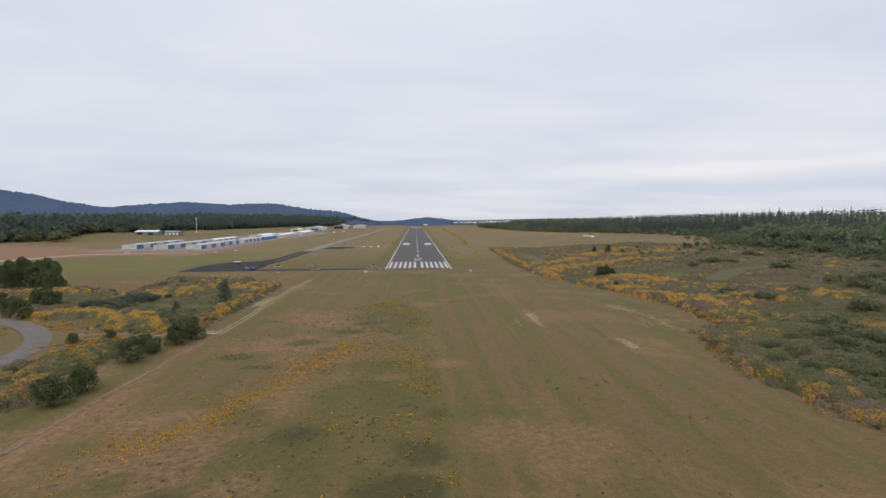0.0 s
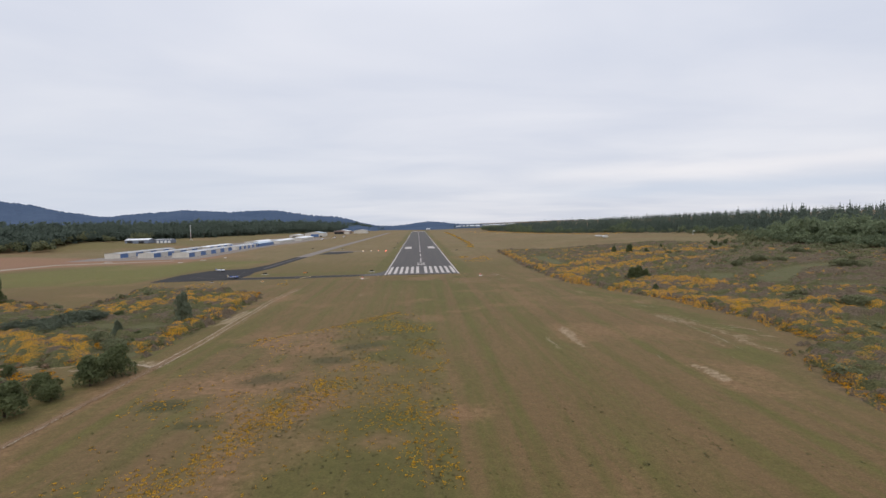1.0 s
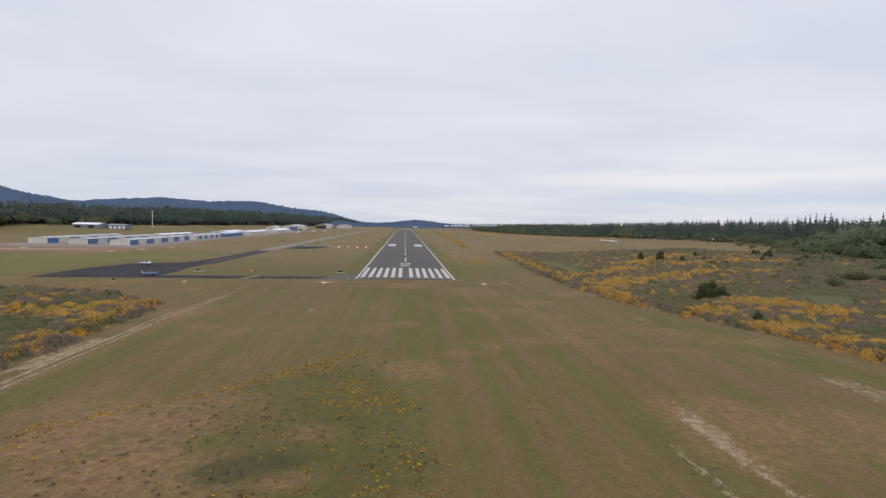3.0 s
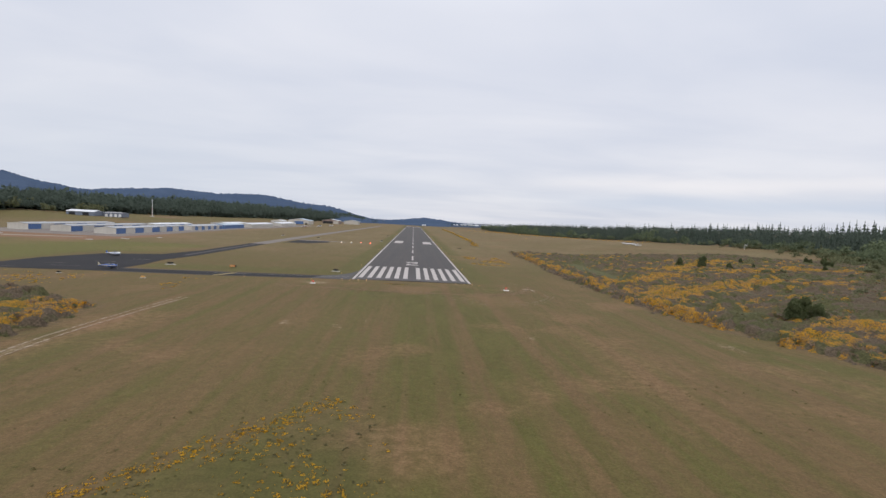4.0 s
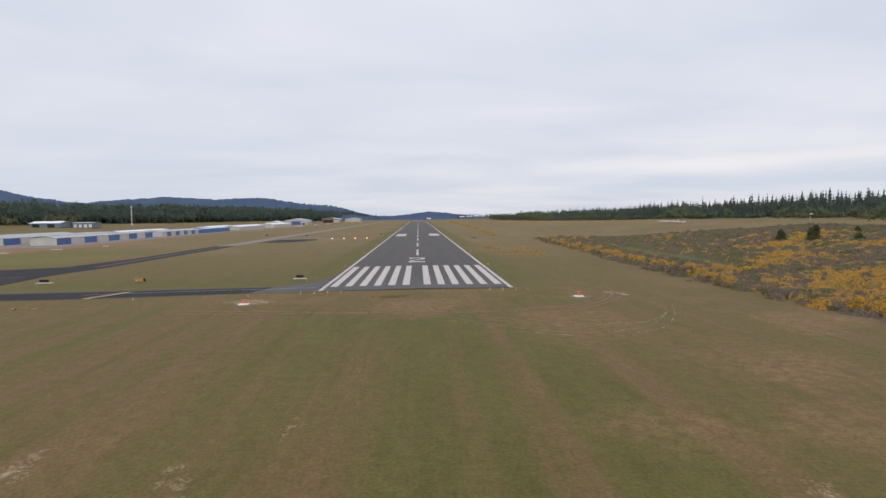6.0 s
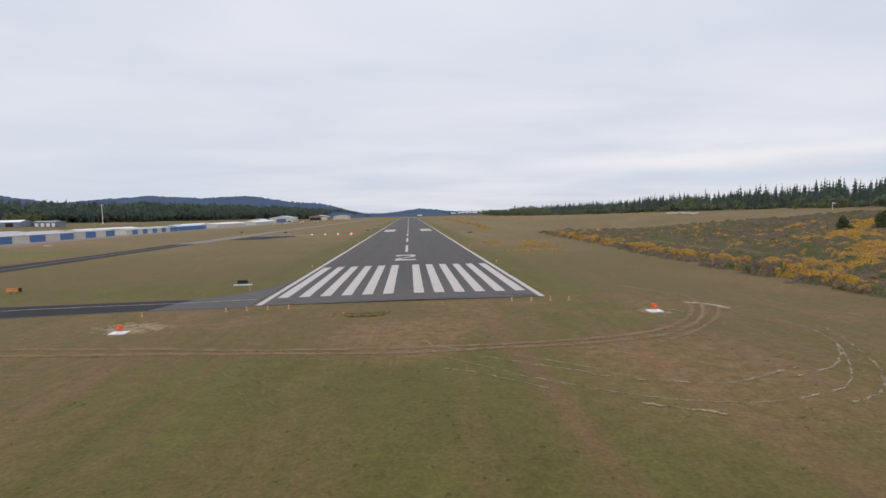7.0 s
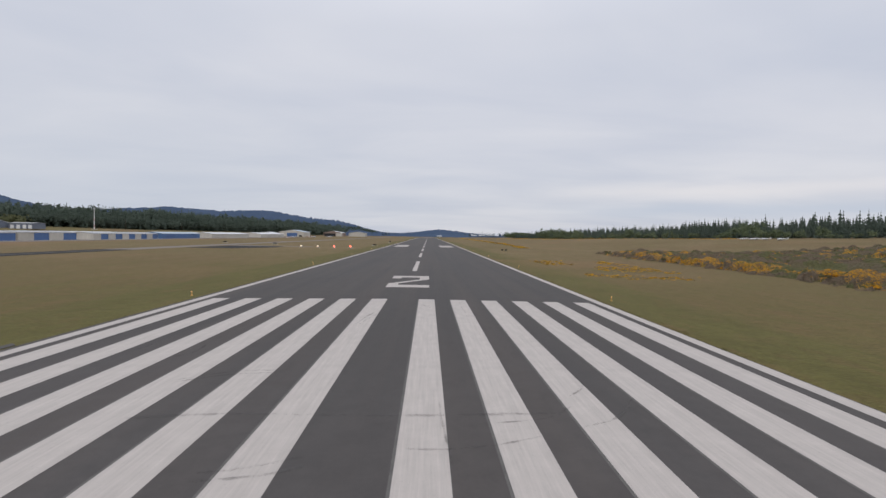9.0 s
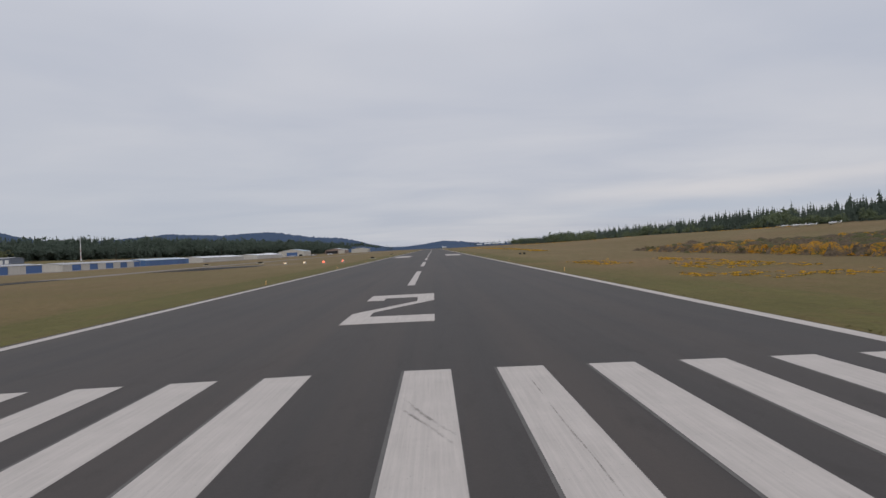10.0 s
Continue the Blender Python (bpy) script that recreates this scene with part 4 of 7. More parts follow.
NEAR_CON = [conifer_proto(11, 6, 10 + s, 0.20 + 0.03 * (s % 3), 0.05) for s in range(6)]
BROADNEAR = [clump_proto(150, 30 + s, 9, 0.19, 1.15, 0.55) for s in range(6)]
SHRUB = [clump_proto(24, 40 + s, 5, 0.27, 0.75, 0.4) for s in range(5)]
TUFT = [clump_proto(20, 50 + s, 4, 0.30, 0.75, 0.4) for s in range(4)]


def lift(x, y):
    return np.stack([x, y, lie(x, y) - 0.05], -1)


def woods():
    # eastern wood: a low broadleaved fringe, tall firs rising behind it
    y = RNG.uniform(-300, 1300, 4300)
    d = RNG.gamma(1.5, 48, 4300)
    x = edge_east(y) + 6 + d + (fbm(y, y * 0, 34, 71) - 0.5) * 30
    keep = d < 240
    x, y, d = x[keep], y[keep], d[keep]
    stand = fbm(x, y, 80, 77)
    con = (stand + 0.22 * smooth(15, 90, d) + 0.27 * smooth(60, 240, y) + 0.14 * (RNG.random(len(x)) - 0.5) > 0.60)
    h = (12 + 13 * smooth(10, 95, d) + 15 * (fbm(x, y, 38, 79) - 0.5)) * (0.62 + 0.42 * RNG.random(len(x)) ** 1.3)
    h = h * np.interp(y, [-300, 0, 200, 520, 800, 1300], [0.72, 0.78, 1.0, 0.92, 0.80, 0.84])
    near = con & (d < 85) & (y < 620)
    plant("conifer_wood", NEAR_CON, lift(x[near], y[near]), h[near], M_CONIFER, "tall dark firs along the edge of the wood", "trees", tall=0.9 + 0.25 * RNG.random(near.sum()))
    far = con & ~near
    plant("conifer_wood", FAR_CON, lift(x[far], y[far]), h[far], M_CONIFER, "dense dark conifer wood beside the airfield", "trees", tall=0.9 + 0.25 * RNG.random(far.sum()))
    lx, ly = x[~con], y[~con]
    plant("broadleaf_wood", BROADNEAR, lift(lx, ly), 6.5 + 7.0 * RNG.random(len(lx)) ** 1.3 + 9 * (fbm(lx, ly, 30, 75) - 0.4).clip(0, 1), M_BROADLEAF, "green broadleaved trees within the wood", "trees", tall=0.8 + 0.4 * RNG.random(len(lx)))
    y = RNG.uniform(-300, 900, 800)
    x = edge_east(y) + RNG.normal(3, 6, 800) + (fbm(y, y * 0, 34, 71) - 0.5) * 30
    keep = (y < 150) | (RNG.random(800) < 0.3)
    x, y = x[keep], y[keep]
    plant("broadleaf_wood", BROADNEAR, lift(x, y), 3.5 + 6.0 * RNG.random(len(x)) ** 1.5, M_BROADLEAF, "low green broadleaved trees at the wood's edge", "trees", tall=0.7 + 0.4 * RNG.random(len(x)))
    # bushes that run out from the wood into the heath
    y = RNG.uniform(-310, 330, 900)
    x = edge_east(y) - RNG.gamma(1.2, 22, 900) * np.interp(y, [-300, -60, 330], [1.6, 1.2, 0.35]) + 8
    keep = fbm(x, y, 26, 73) > 0.44
    x, y = x[keep], y[keep]
    plant("scrub_trees", BROAD, lift(x, y), 2.2 + 4.2 * RNG.random(len(x)) ** 1.6, M_WILLOW, "grey-green bushes running out from the wood", "trees", tall=0.6 + 0.4 * RNG.random(len(x)))
    # western wood
    y = RNG.uniform(200, 2300, 3900)
    d = RNG.gamma(1.1, 50, 3900)
    x = edge_west(y) - d + (fbm(y, y * 0, 60, 72) - 0.5) * 40
    keep = d < 420
    x, y, d = x[keep], y[keep], d[keep]
    h = np.interp(y, [250, 700, 1300, 2200], [29, 30, 37, 38]) * (0.74 + 0.34 * RNG.random(len(x))) * (0.66 + 0.34 * smooth(0, 60, d)) * (0.8 + 0.4 * fbm(x, y, 120, 83))
    round_top = (RNG.random(len(x)) < 0.30) | (d < 25) & (y < 600) & (RNG.random(len(x)) < 0.6)
    plant("conifer_wood", FAR_CON, lift(x[~round_top], y[~round_top]), h[~round_top], M_CONIFER, "tall dark conifer wood behind the hangars", "trees")
    plant("mixed_wood", BROAD, lift(x[round_top], y[round_top]), h[round_top] * 0.70, M_CONIFER, "rounded dark trees in the wood behind the hangars", "trees", tall=0.9 + 0.4 * RNG.random(round_top.sum()))
    # scrubby trees in front of it
    x, y = scatter(900, -760, -430, 230, 580)
    keep = x < edge_west(y) + 34
    keep &= fbm(x, y, 60, 81) > 0.42
    x, y = x[keep], y[keep]
    plant("scrub_trees", BROAD, lift(x, y), 7 + 7 * RNG.random(len(x)), M_WILLOW, "grey-green scrub trees before the wood", "trees")
    # wooded rise behind the eastern wood
    x, y = scatter(1300, 480, 1500, -250, 2100)
    plant("distant_wood", [conifer_proto(4, 4, 80 + s, 0.32, 0.02) for s in range(3)], lift(x, y), 17 + 7 * RNG.random(len(x)), M_CONIFER, "wooded rise of dark trees", "trees")
    # the far belt that closes the plain
    az = RNG.uniform(-62, 62, 2500)
    r = RNG.uniform(2200, 3000, 2500)
    x, y = np.sin(np.radians(az)) * r, np.cos(np.radians(az)) * r - 300
    keep = ~((np.abs(x) < 160) & (y < 2150)) & (y > 900)
    x, y = x[keep], y[keep]
    plant("distant_wood", [conifer_proto(4, 4, 90 + s, 0.32, 0.02) for s in range(3)], lift(x, y), 15 + 8 * RNG.random(len(x)), M_FARTREES, "distant belt of dark trees, haze in their colour", "trees")
    # south and sides behind the first position
    az = RNG.uniform(75, 285, 500)
    r = RNG.uniform(700, 1000, 500)
    x, y = np.sin(np.radians(az)) * r, np.cos(np.radians(az)) * r - 300
    plant("distant_wood", FAR_CON, lift(x, y), 14 + 8 * RNG.random(len(x)), M_CONIFER, "wood behind the approach", "trees")


woods()


# where the gorse flowers thickest: lines, and their half width
GOLD_EAST = [
    ([(82, -188), (76, -203), (74, -218), (73, -240), (74, -262), (75, -300)], 3.2),
    ([(94, -98), (93, -111), (94, -130), (94, -148), (96, -160), (97, -172), (103, -183)], 5.5),
    ([(109, -72), (118, -76), (121, -88), (112, -99), (100, -104)], 6),
    ([(109, -132), (118, -133), (115, -146), (110, -158)], 5),
    ([(122, -142), (132, -140), (132, -151), (137, -153)], 4.5),
    ([(101, -116), (108, -124), (112, -132), (104, -141)], 5),
    ([(135, -117), (140, -119)], 4),
    ([(155, -136), (161, -141), (159, -152)], 4.5),
    ([(113, -174), (119, -177)], 3.5),
    ([(96, -196), (99, -202)], 3),
    ([(132, -187), (136, -195)], 4),
]
GOLD_NORTH = [
    ([(86, -22), (101, -8), (120, 3), (140, 11), (158, 13), (174, 8)], 8),
    ([(77, -30), (76, -50), (76, -66), (75, -86), (84, -94)], 3.2),
    ([(72, -90), (81, -88), (94, -82)], 4.5),
    ([(71, -106), (78, -109), (88, -110)], 3),
    ([(84, 14), (98, 22), (118, 38)], 7),
    ([(139, 70), (162, 84), (186, 100)], 7),
    ([(161, 52), (193, 58), (215, 44)], 6),
    ([(75, 0), (75, 34), (79, 90), (79, 128), (82, 180)], 2.6),
]
GOLD_WEST = [
    ([(-124, -96), (-112, -112), (-107, -113)], 4.5),
    ([(-106, -97), (-98, -88), (-86, -98), (-83, -81), (-77, -70)], 5),
    ([(-71, -176), (-73, -160), (-73, -141), (-73, -122), (-76, -86), (-73, -76)], 3.2),
    ([(-102, -174), (-97, -174), (-100, -160), (-84, -172), (-78, -179)], 4.5),
    ([(-133, -160), (-127, -147), (-108, -159), (-101, -162)], 5),
    ([(-182, -96), (-168, -98), (-153, -106), (-149, -96)], 4.5),
    ([(-95, -199), (-84, -212), (-80, -213)], 4),
    ([(-88, -194), (-86, -191)], 3),
    ([(-90, -226), (-86, -222), (-79, -232), (-80, -262)], 4),
    ([(-94, -158), (-84, -164), (-74, -167)], 3.5),
]
# grassy gaps in the heath
GAPS = [
    ([(126, -60), (138, -63), (147, -66), (133, -80)], 6),
    ([(84, -43), (92, -52), (105, -46)], 5),
    ([(101, 119), (96, 60), (93, 28)], 6),
    ([(160, -110), (176, -128), (182, -160)], 7),
    ([(150, -92), (175, -70), (200, -62)], 6),
    ([(112, -163), (126, -168), (140, -172)], 4),
    ([(-150, -118), (-136, -112), (-128, -104)], 5),
    ([(-126, -166), (-114, -164), (-105, -174)], 5),
    ([(-100, -208), (-98, -196), (-90, -190)], 4),
    ([(-98, -50), (-86, -58), (-77, -66)], 4),
    ([(-104, -131), (-97, -139), (-90, -135), (-83, -143)], 4),
    ([(-92, -152), (-86, -160), (-80, -170), (-72, -172)], 3),
]
GOLD = GOLD_EAST + GOLD_NORTH + GOLD_WEST


def bloom_map(x, y):
    """How thickly the gorse flowers, and how open the heath is, both 0 to 1."""
    gold = np.zeros_like(x)
    for line, wide in GOLD:
        gold = np.maximum(gold, np.exp(-(near_line(line, x, y) / wide) ** 2))
    gold = 0.92 * gold * (0.35 + 1.1 * fbm(x, y, 10, 13)) + 0.55 * (fbm(x, y, 22, 15) - 0.45) + 0.10 * smooth(-120, -40, y) * smooth(240, 150, x)
    gold = gold * (1 - 0.25 * smooth(-165, -195, y))
    gap = np.zeros_like(x)
    for line, wide in GAPS:
        gap = np.maximum(gap, np.exp(-(near_line(line, x, y) / wide) ** 2))
    gap = np.clip(2.2 * gap * (0.5 + fbm(x, y, 9, 18)) - 0.35 + 2.6 * np.clip(fbm(x, y, 30, 19) - 0.58, 0, 1), 0, 1)
    return np.clip(gold * (1 - 0.8 * gap), 0, 1), gap


def domes(x, y, size, seed):
    """Rounded bushes on a jittered lattice: height from 0 to 1 within each, and the bush's own random number."""
    i0, j0 = np.floor(x / size).astype(np.int64), np.floor(y / size).astype(np.int64)
    best, own = np.zeros_like(x), np.zeros_like(x)

    def chance(p, q, k):
        n = (p * 374761393 + q * 668265263 + (seed * 7 + k) * 1442695041) & 0x7FFFFFFF
        n = ((n ^ (n >> 13)) * 1274126177) & 0x7FFFFFFF
        return ((n ^ (n >> 16)) & 0xFFFF) / 65535.0

    for di in (-1, 0, 1):
        for dj in (-1, 0, 1):
            p, q = i0 + di, j0 + dj
            cx, cy = (p + 0.1 + 0.8 * chance(p, q, 0)) * size, (q + 0.1 + 0.8 * chance(p, q, 1)) * size
            r = size * (0.45 + 0.40 * chance(p, q, 2))
            h = np.sqrt(np.clip(1 - ((x - cx) ** 2 + (y - cy) ** 2) / (r * r), 0, 1)) * (0.45 + 0.55 * chance(p, q, 3))
            own = np.where(h > best, chance(p, q, 4), own)
            best = np.maximum(best, h)
    return best, own


def canopy_height(x, y):
    """Height of the close scrub over the ground, with what covers it."""
    zone = np.maximum(inside(HEATH_EAST, x, y), np.maximum(inside(HEATH_WEST, x, y), inside(HEATH_SOUTH, x, y)))
    zone = np.minimum(zone + (fbm(x, y, 5, 44) - 0.5) * 6, near_line(LOOP_ROAD, x, y) - 4.5)
    gold, gap = bloom_map(x, y)
    a, own = domes(x, y, 1.7, 5)
    b, own2 = domes(x, y, 3.3, 9)
    tall = 0.45 + 1.7 * fbm(x, y, 16, 46) + 0.40 * gold
    top = np.maximum(a * 1.1, b * 1.35)
    own = np.where(a * 1.1 > b * 1.35, own, own2)
    # towards its border the scrub breaks up into single bushes
    rim = smooth(0, 1, (zone + 1.0 - own * 7.0) / 1.6 + 0.5)
    h = tall * (0.16 * smooth(5, 10, zone) + 1.25 * top * rim) * (1 - 0.9 * smooth(0.35, 0.8, gap)) - 0.06
    flowering = ((own * 7.31) % 1.0 < gold * 1.0).astype(float)
    return h, gold, gap, np.clip(top, 0, 1), own, flowering, zone


def heath_canopy():
    """The close scrub that covers the heath, bush against bush."""
    for label, x0, x1, y0, y1, step in (("close brown and olive heath scrub with yellow gorse", 62, 250, -326, 228, 0.76), ("brown heath scrub reaching to the wood", 250, 400, -326, 150, 1.5), ("olive and brown heath scrub beside the dirt track", -232, -64, -186, -36, 0.75), ("brown heath scrub beyond the shrubby pines", -150, -72, -330, -186, 0.9)):
        xs, ys = np.arange(x0, x1 + step, step), np.arange(y0, y1 + step, step)
        gx, gy = np.meshgrid(xs, ys)
        jit = np.random.default_rng(int(x0 + 900))
        x = (gx + jit.uniform(-0.3, 0.3, gx.shape) * step).ravel()
        y = (gy + jit.uniform(-0.3, 0.3, gy.shape) * step).ravel()
        h, gold, gap, dome, own, flowering, zone = canopy_height(x, y)
        i = np.arange(len(x)).reshape(gx.shape)
        quads = np.stack([i[:-1, :-1], i[:-1, 1:], i[1:, 1:], i[1:, :-1]], -1).reshape(-1, 4)
        quads = quads[((zone[quads] > -2.0).any(1)) & ((x < edge_east(y) + 4)[quads].all(1))]
        used, back = np.unique(quads, return_inverse=True)
        me = big_mesh("heath_scrub", np.stack([x, y, lie(x, y) + h], -1)[used], back.reshape(-1, 4), M_HEATH)
        me.polygons.foreach_set("use_smooth", np.ones(len(quads), bool))
        col = me.color_attributes.new("cover", "FLOAT_COLOR", "POINT")
        col.data.foreach_set("color", np.stack([flowering * (1.0 - 0.5 * smooth(-165, -195, y)), gap, dome, np.clip(own + 0.30 * smooth(-140, -190, y) + 0.15 * smooth(-60, -64, x), 0, 1)], -1)[used].astype(np.float32).ravel())
        tagged(new("heath_scrub", me), label, "scrub", kind="stuff")


heath_canopy()


def heath():
    protos, idx = [], []
    for s in range(6):
        pv, pf = clump_proto(34, 60 + s, 6, 0.24, 0.62, 0.36)
        tz = pv[pf].mean(1)[:, 2]
        r = np.random.default_rng(200 + s)
        fl = r.random(len(pf)) < np.clip((tz - 0.06) * (1.6 + 0.7 * s), 0, 0.94)
        protos.append((pv, pf))
        idx.append(fl.astype(int))
    small, sidx = [], []
    for s in range(4):
        pv, pf = clump_proto(22, 90 + s, 4, 0.30, 0.62, 0.36)
        small.append((pv, pf))
        sidx.append((np.random.default_rng(s).random(len(pf)) < np.clip((pv[pf].mean(1)[:, 2] - 0.05) * (1.5 + s), 0, 0.9)).astype(int))
    # flowering gorse, thick along bands, thin elsewhere
    x, y = scatter(84000, -230, 330, -326, 226)
    for line, wide in GOLD:
        for (ax, ay), (bx, by) in zip(line, line[1:]):
            n = int(math.hypot(bx - ax, by - ay) * wide * 0.75)
            u = RNG.random(n)
            x = np.append(x, ax + (bx - ax) * u + RNG.normal(0, wide * 0.6, n))
            y = np.append(y, ay + (by - ay) * u + RNG.normal(0, wide * 0.6, n))
    keep = np.maximum(inside(HEATH_EAST, x, y), np.maximum(inside(HEATH_WEST, x, y), inside(HEATH_SOUTH, x, y))) > 0.3
    keep &= near_line(LOOP_ROAD, x, y) > 4.2
    x, y = x[keep], y[keep]
    h, gold, gap, dome, own, flowering, zone = canopy_height(x, y)
    u = RNG.random(len(x))
    open_heath = (x < edge_east(y) - 4) & (x < 270)
    flower = open_heath & (u < np.clip(gold * 0.75, 0.02, 0.7) * (0.4 + 0.7 * flowering))
    rest = open_heath & ~flower & (gap < 0.5)
    u = RNG.random(len(x))
    dead = rest & (u < 0.155)
    broom = rest & (u > 0.24) & (u < 0.36)
    willow = rest & (u > 0.985) & (y < 60) & (fbm(x, y, 45, 17) > 0.46)
    sz = 0.6 + 1.1 * RNG.random(len(x)) ** 1.8
    at = np.stack([x, y, lie(x, y) + h * 0.45], -1)
    plant("flowering_gorse", protos, at[flower], sz[flower] * 1.12, [M_BROOM, M_FLOWER], "gorse bushes in full yellow flower on the heath", "gorse", tall=0.7 + 0.4 * RNG.random(flower.sum()), indices=idx)
    plant("dry_scrub", SHRUB, at[dead], sz[dead] * 1.5, M_DEAD, "brown dry heath scrub", "scrub", tall=0.5 + 0.4 * RNG.random(dead.sum()))
    plant("broom_scrub", SHRUB, at[broom], sz[broom] * 1.5, M_BROOM, "dark green broom bushes on the heath", "scrub", tall=0.6 + 0.5 * RNG.random(broom.sum()))
    plant("willow_scrub", BROADNEAR, lift(x[willow], y[willow]), sz[willow] * 2.6, M_WILLOW, "grey-green willow bushes on the heath", "scrub", tall=0.5 + 0.3 * RNG.random(willow.sum()))
    # gorse seedlings beside the spur track
    x, y = RNG.uniform(0, 1, 190), RNG.normal(0, 4.5, 190)
    x, y = -132 + 38 * x, -172 + 4 * x + y
    keep = near_line(LOOP_ROAD, x, y) > 4.5
    x, y = x[keep], y[keep]
    plant("flowering_gorse", protos, lift(x, y), 0.7 + 0.8 * RNG.random(len(x)), [M_BROOM, M_FLOWER], "low flowering gorse beside the spur track", "gorse", tall=0.6 + 0.4 * RNG.random(len(x)), indices=idx)
    x, y = RNG.normal(-89, 6.0, 150), RNG.normal(-193, 5.0, 150)
    plant("flowering_gorse", protos, lift(x, y), 0.7 + 0.9 * RNG.random(150), [M_BROOM, M_FLOWER], "scattered gorse in rough grass behind the pines", "gorse", tall=0.6 + 0.4 * RNG.random(150), indices=idx)
    # low thicket nearest the approach on the eastern side
    x, y = scatter(800, 96, 250, -300, -125)
    keep = fbm(x, y, 40, 19) + 0.0016 * (x - 150) - 0.0012 * (y + 200) > 0.47
    x, y = x[keep], y[keep]
    plant("willow_scrub", BROADNEAR, lift(x, y), 3.2 + 3.6 * RNG.random(len(x)), M_WILLOW, "grey-green willow thicket", "scrub", tall=0.5 + 0.3 * RNG.random(len(x)))
    # low yellow flowers in the rough strip and thin gorse along the ditch
    x, y = scatter(66000, -56, 5, -310, -118)
    line = near_line([(-46, -256), (-39, -250), (-35, -239), (-31, -229), (-27, -216), (-22, -203), (-17.6, -192.5)], x, y)
    side = near_line([(-3, -250), (-3, -207), (-2.1, -190), (-4.2, -162), (-8.5, -131)], x, y)
    rim = near_line([(-45, -166), (-44.8, -160), (-37.6, -153.4), (-28.4, -146), (-17.9, -135.6), (-9.8, -124.4)], x, y)
    want = 0.95 * np.exp(-(line / 3.6) ** 2) * smooth(0.30, 0.56, fbm(x, y, 6, 23)) + 0.42 * np.exp(-(side / 6.0) ** 2) * smooth(0.42, 0.60, fbm(x, y, 8, 24)) + 0.75 * np.exp(-(rim / 1.3) ** 2)
    want = want + 0.16 * smooth(0.50, 0.68, fbm(x, y, 13, 26)) + 0.012
    keep = (inside(ROUGH_STRIP, x, y) > -1) & (RNG.random(len(x)) < want)
    x, y = x[keep], y[keep]
    plant("yellow_flowers", small, lift(x, y), 0.22 + 0.46 * RNG.random(len(x)) ** 1.8, [M_BROOM, M_FLOWERLOW], "low yellow flowers in the rough grass", "flowers", tall=0.5 + 0.3 * RNG.random(len(x)), indices=sidx)
    # dwarf broom and dark tufts, thickest in the rough strip
    x, y = scatter(26000, -58, 62, -326, -122)
    strip = inside(ROUGH_STRIP, x, y) > 0
    keep = RNG.random(len(x)) < np.where(strip, 0.50 * smooth(0.40, 0.60, fbm(x, y, 8, 28)) * smooth(-56, -8, x) + 0.04, 0.08 * smooth(-190, -235, y) * smooth(0.46, 0.60, fbm(x, y, 12, 30)))
    x, y = x[keep], y[keep]
    plant("dwarf_broom", TUFT, lift(x, y), 0.24 + 0.50 * RNG.random(len(x)) ** 1.8, M_BROOM, "dark dwarf broom tufts in the rough grass", "scrub", tall=0.45 + 0.3 * RNG.random(len(x)))
    x, y = scatter(3500, -58, 60, -310, -110)
    keep = fbm(x, y, 17, 29) > 0.57
    x, y = x[keep], y[keep]
    plant("grass_tufts", TUFT, lift(x, y), 0.22 + 0.3 * RNG.random(len(x)), M_TURFTUFT, "coarse grass tufts on the strip", "grass", tall=0.35 + 0.2 * RNG.random(len(x)))
    # turf standing up near the threshold, and a ragged fringe along the pavement
    x, y = scatter(6500, -46, 46, -55, -1.0)
    keep = fbm(x, y, 4, 43) + 0.25 * (RNG.random(len(x)) - 0.5) > 0.53
    x, y = x[keep], y[keep]
    plant("grass_tufts", TUFT, lift(x, y), 0.14 + 0.26 * RNG.random(len(x)) ** 1.6, M_TURFTUFT, "short coarse tufts before the pavement", "grass", tall=0.28 + 0.2 * RNG.random(len(x)))
    x = np.concatenate([RNG.uniform(-23, 23, 900), RNG.choice([-1, 1], 900) * (23.0 + RNG.gamma(1.3, 0.16, 900))])
    y = np.concatenate([-0.55 - RNG.gamma(1.2, 0.16, 900), RNG.uniform(-1.5, 150, 900)])
    keep = (fbm(x, y, 2.5, 47) > 0.36) & ~((x < -23) & (y < 31))
    x, y = x[keep], y[keep]
    plant("grass_fringe", TUFT, lift(x, y), 0.10 + 0.16 * RNG.random(len(x)), M_TURFTUFT, "ragged grass fringe along the runway edge", "grass", tall=0.5 + 0.3 * RNG.random(len(x)))
    t = RNG.random(500)
    y = 300 + 900 * t
    x = np.interp(y, [300, 420, 800, 1300], [62, 72, 80, 84]) + RNG.normal(0, 2.2, 500)
    plant("ditch_gorse", small, lift(x, y), 1.2 + 1.5 * RNG.random(500), [M_BROOM, M_FLOWERLOW], "yellowish gorse along a ditch", "gorse", tall=0.5 + 0.2 * RNG.random(500), indices=sidx)
    y = RNG.uniform(430, 1150, 1100)
    x = edge_east(y) - RNG.gamma(1.4, 14, 1100)
    plant("wood_edge_gorse", small, lift(x, y), 1.0 + 1.4 * RNG.random(1100), [M_DEAD, M_FLOWERLOW], "dull yellow gorse before the wood", "gorse", tall=0.5 + 0.2 * RNG.random(1100), indices=sidx)
    x, y = scatter(900, 34, 58, 84, 150)
    keep = fbm(x, y, 12, 33) > 0.50
    x, y = x[keep], y[keep]
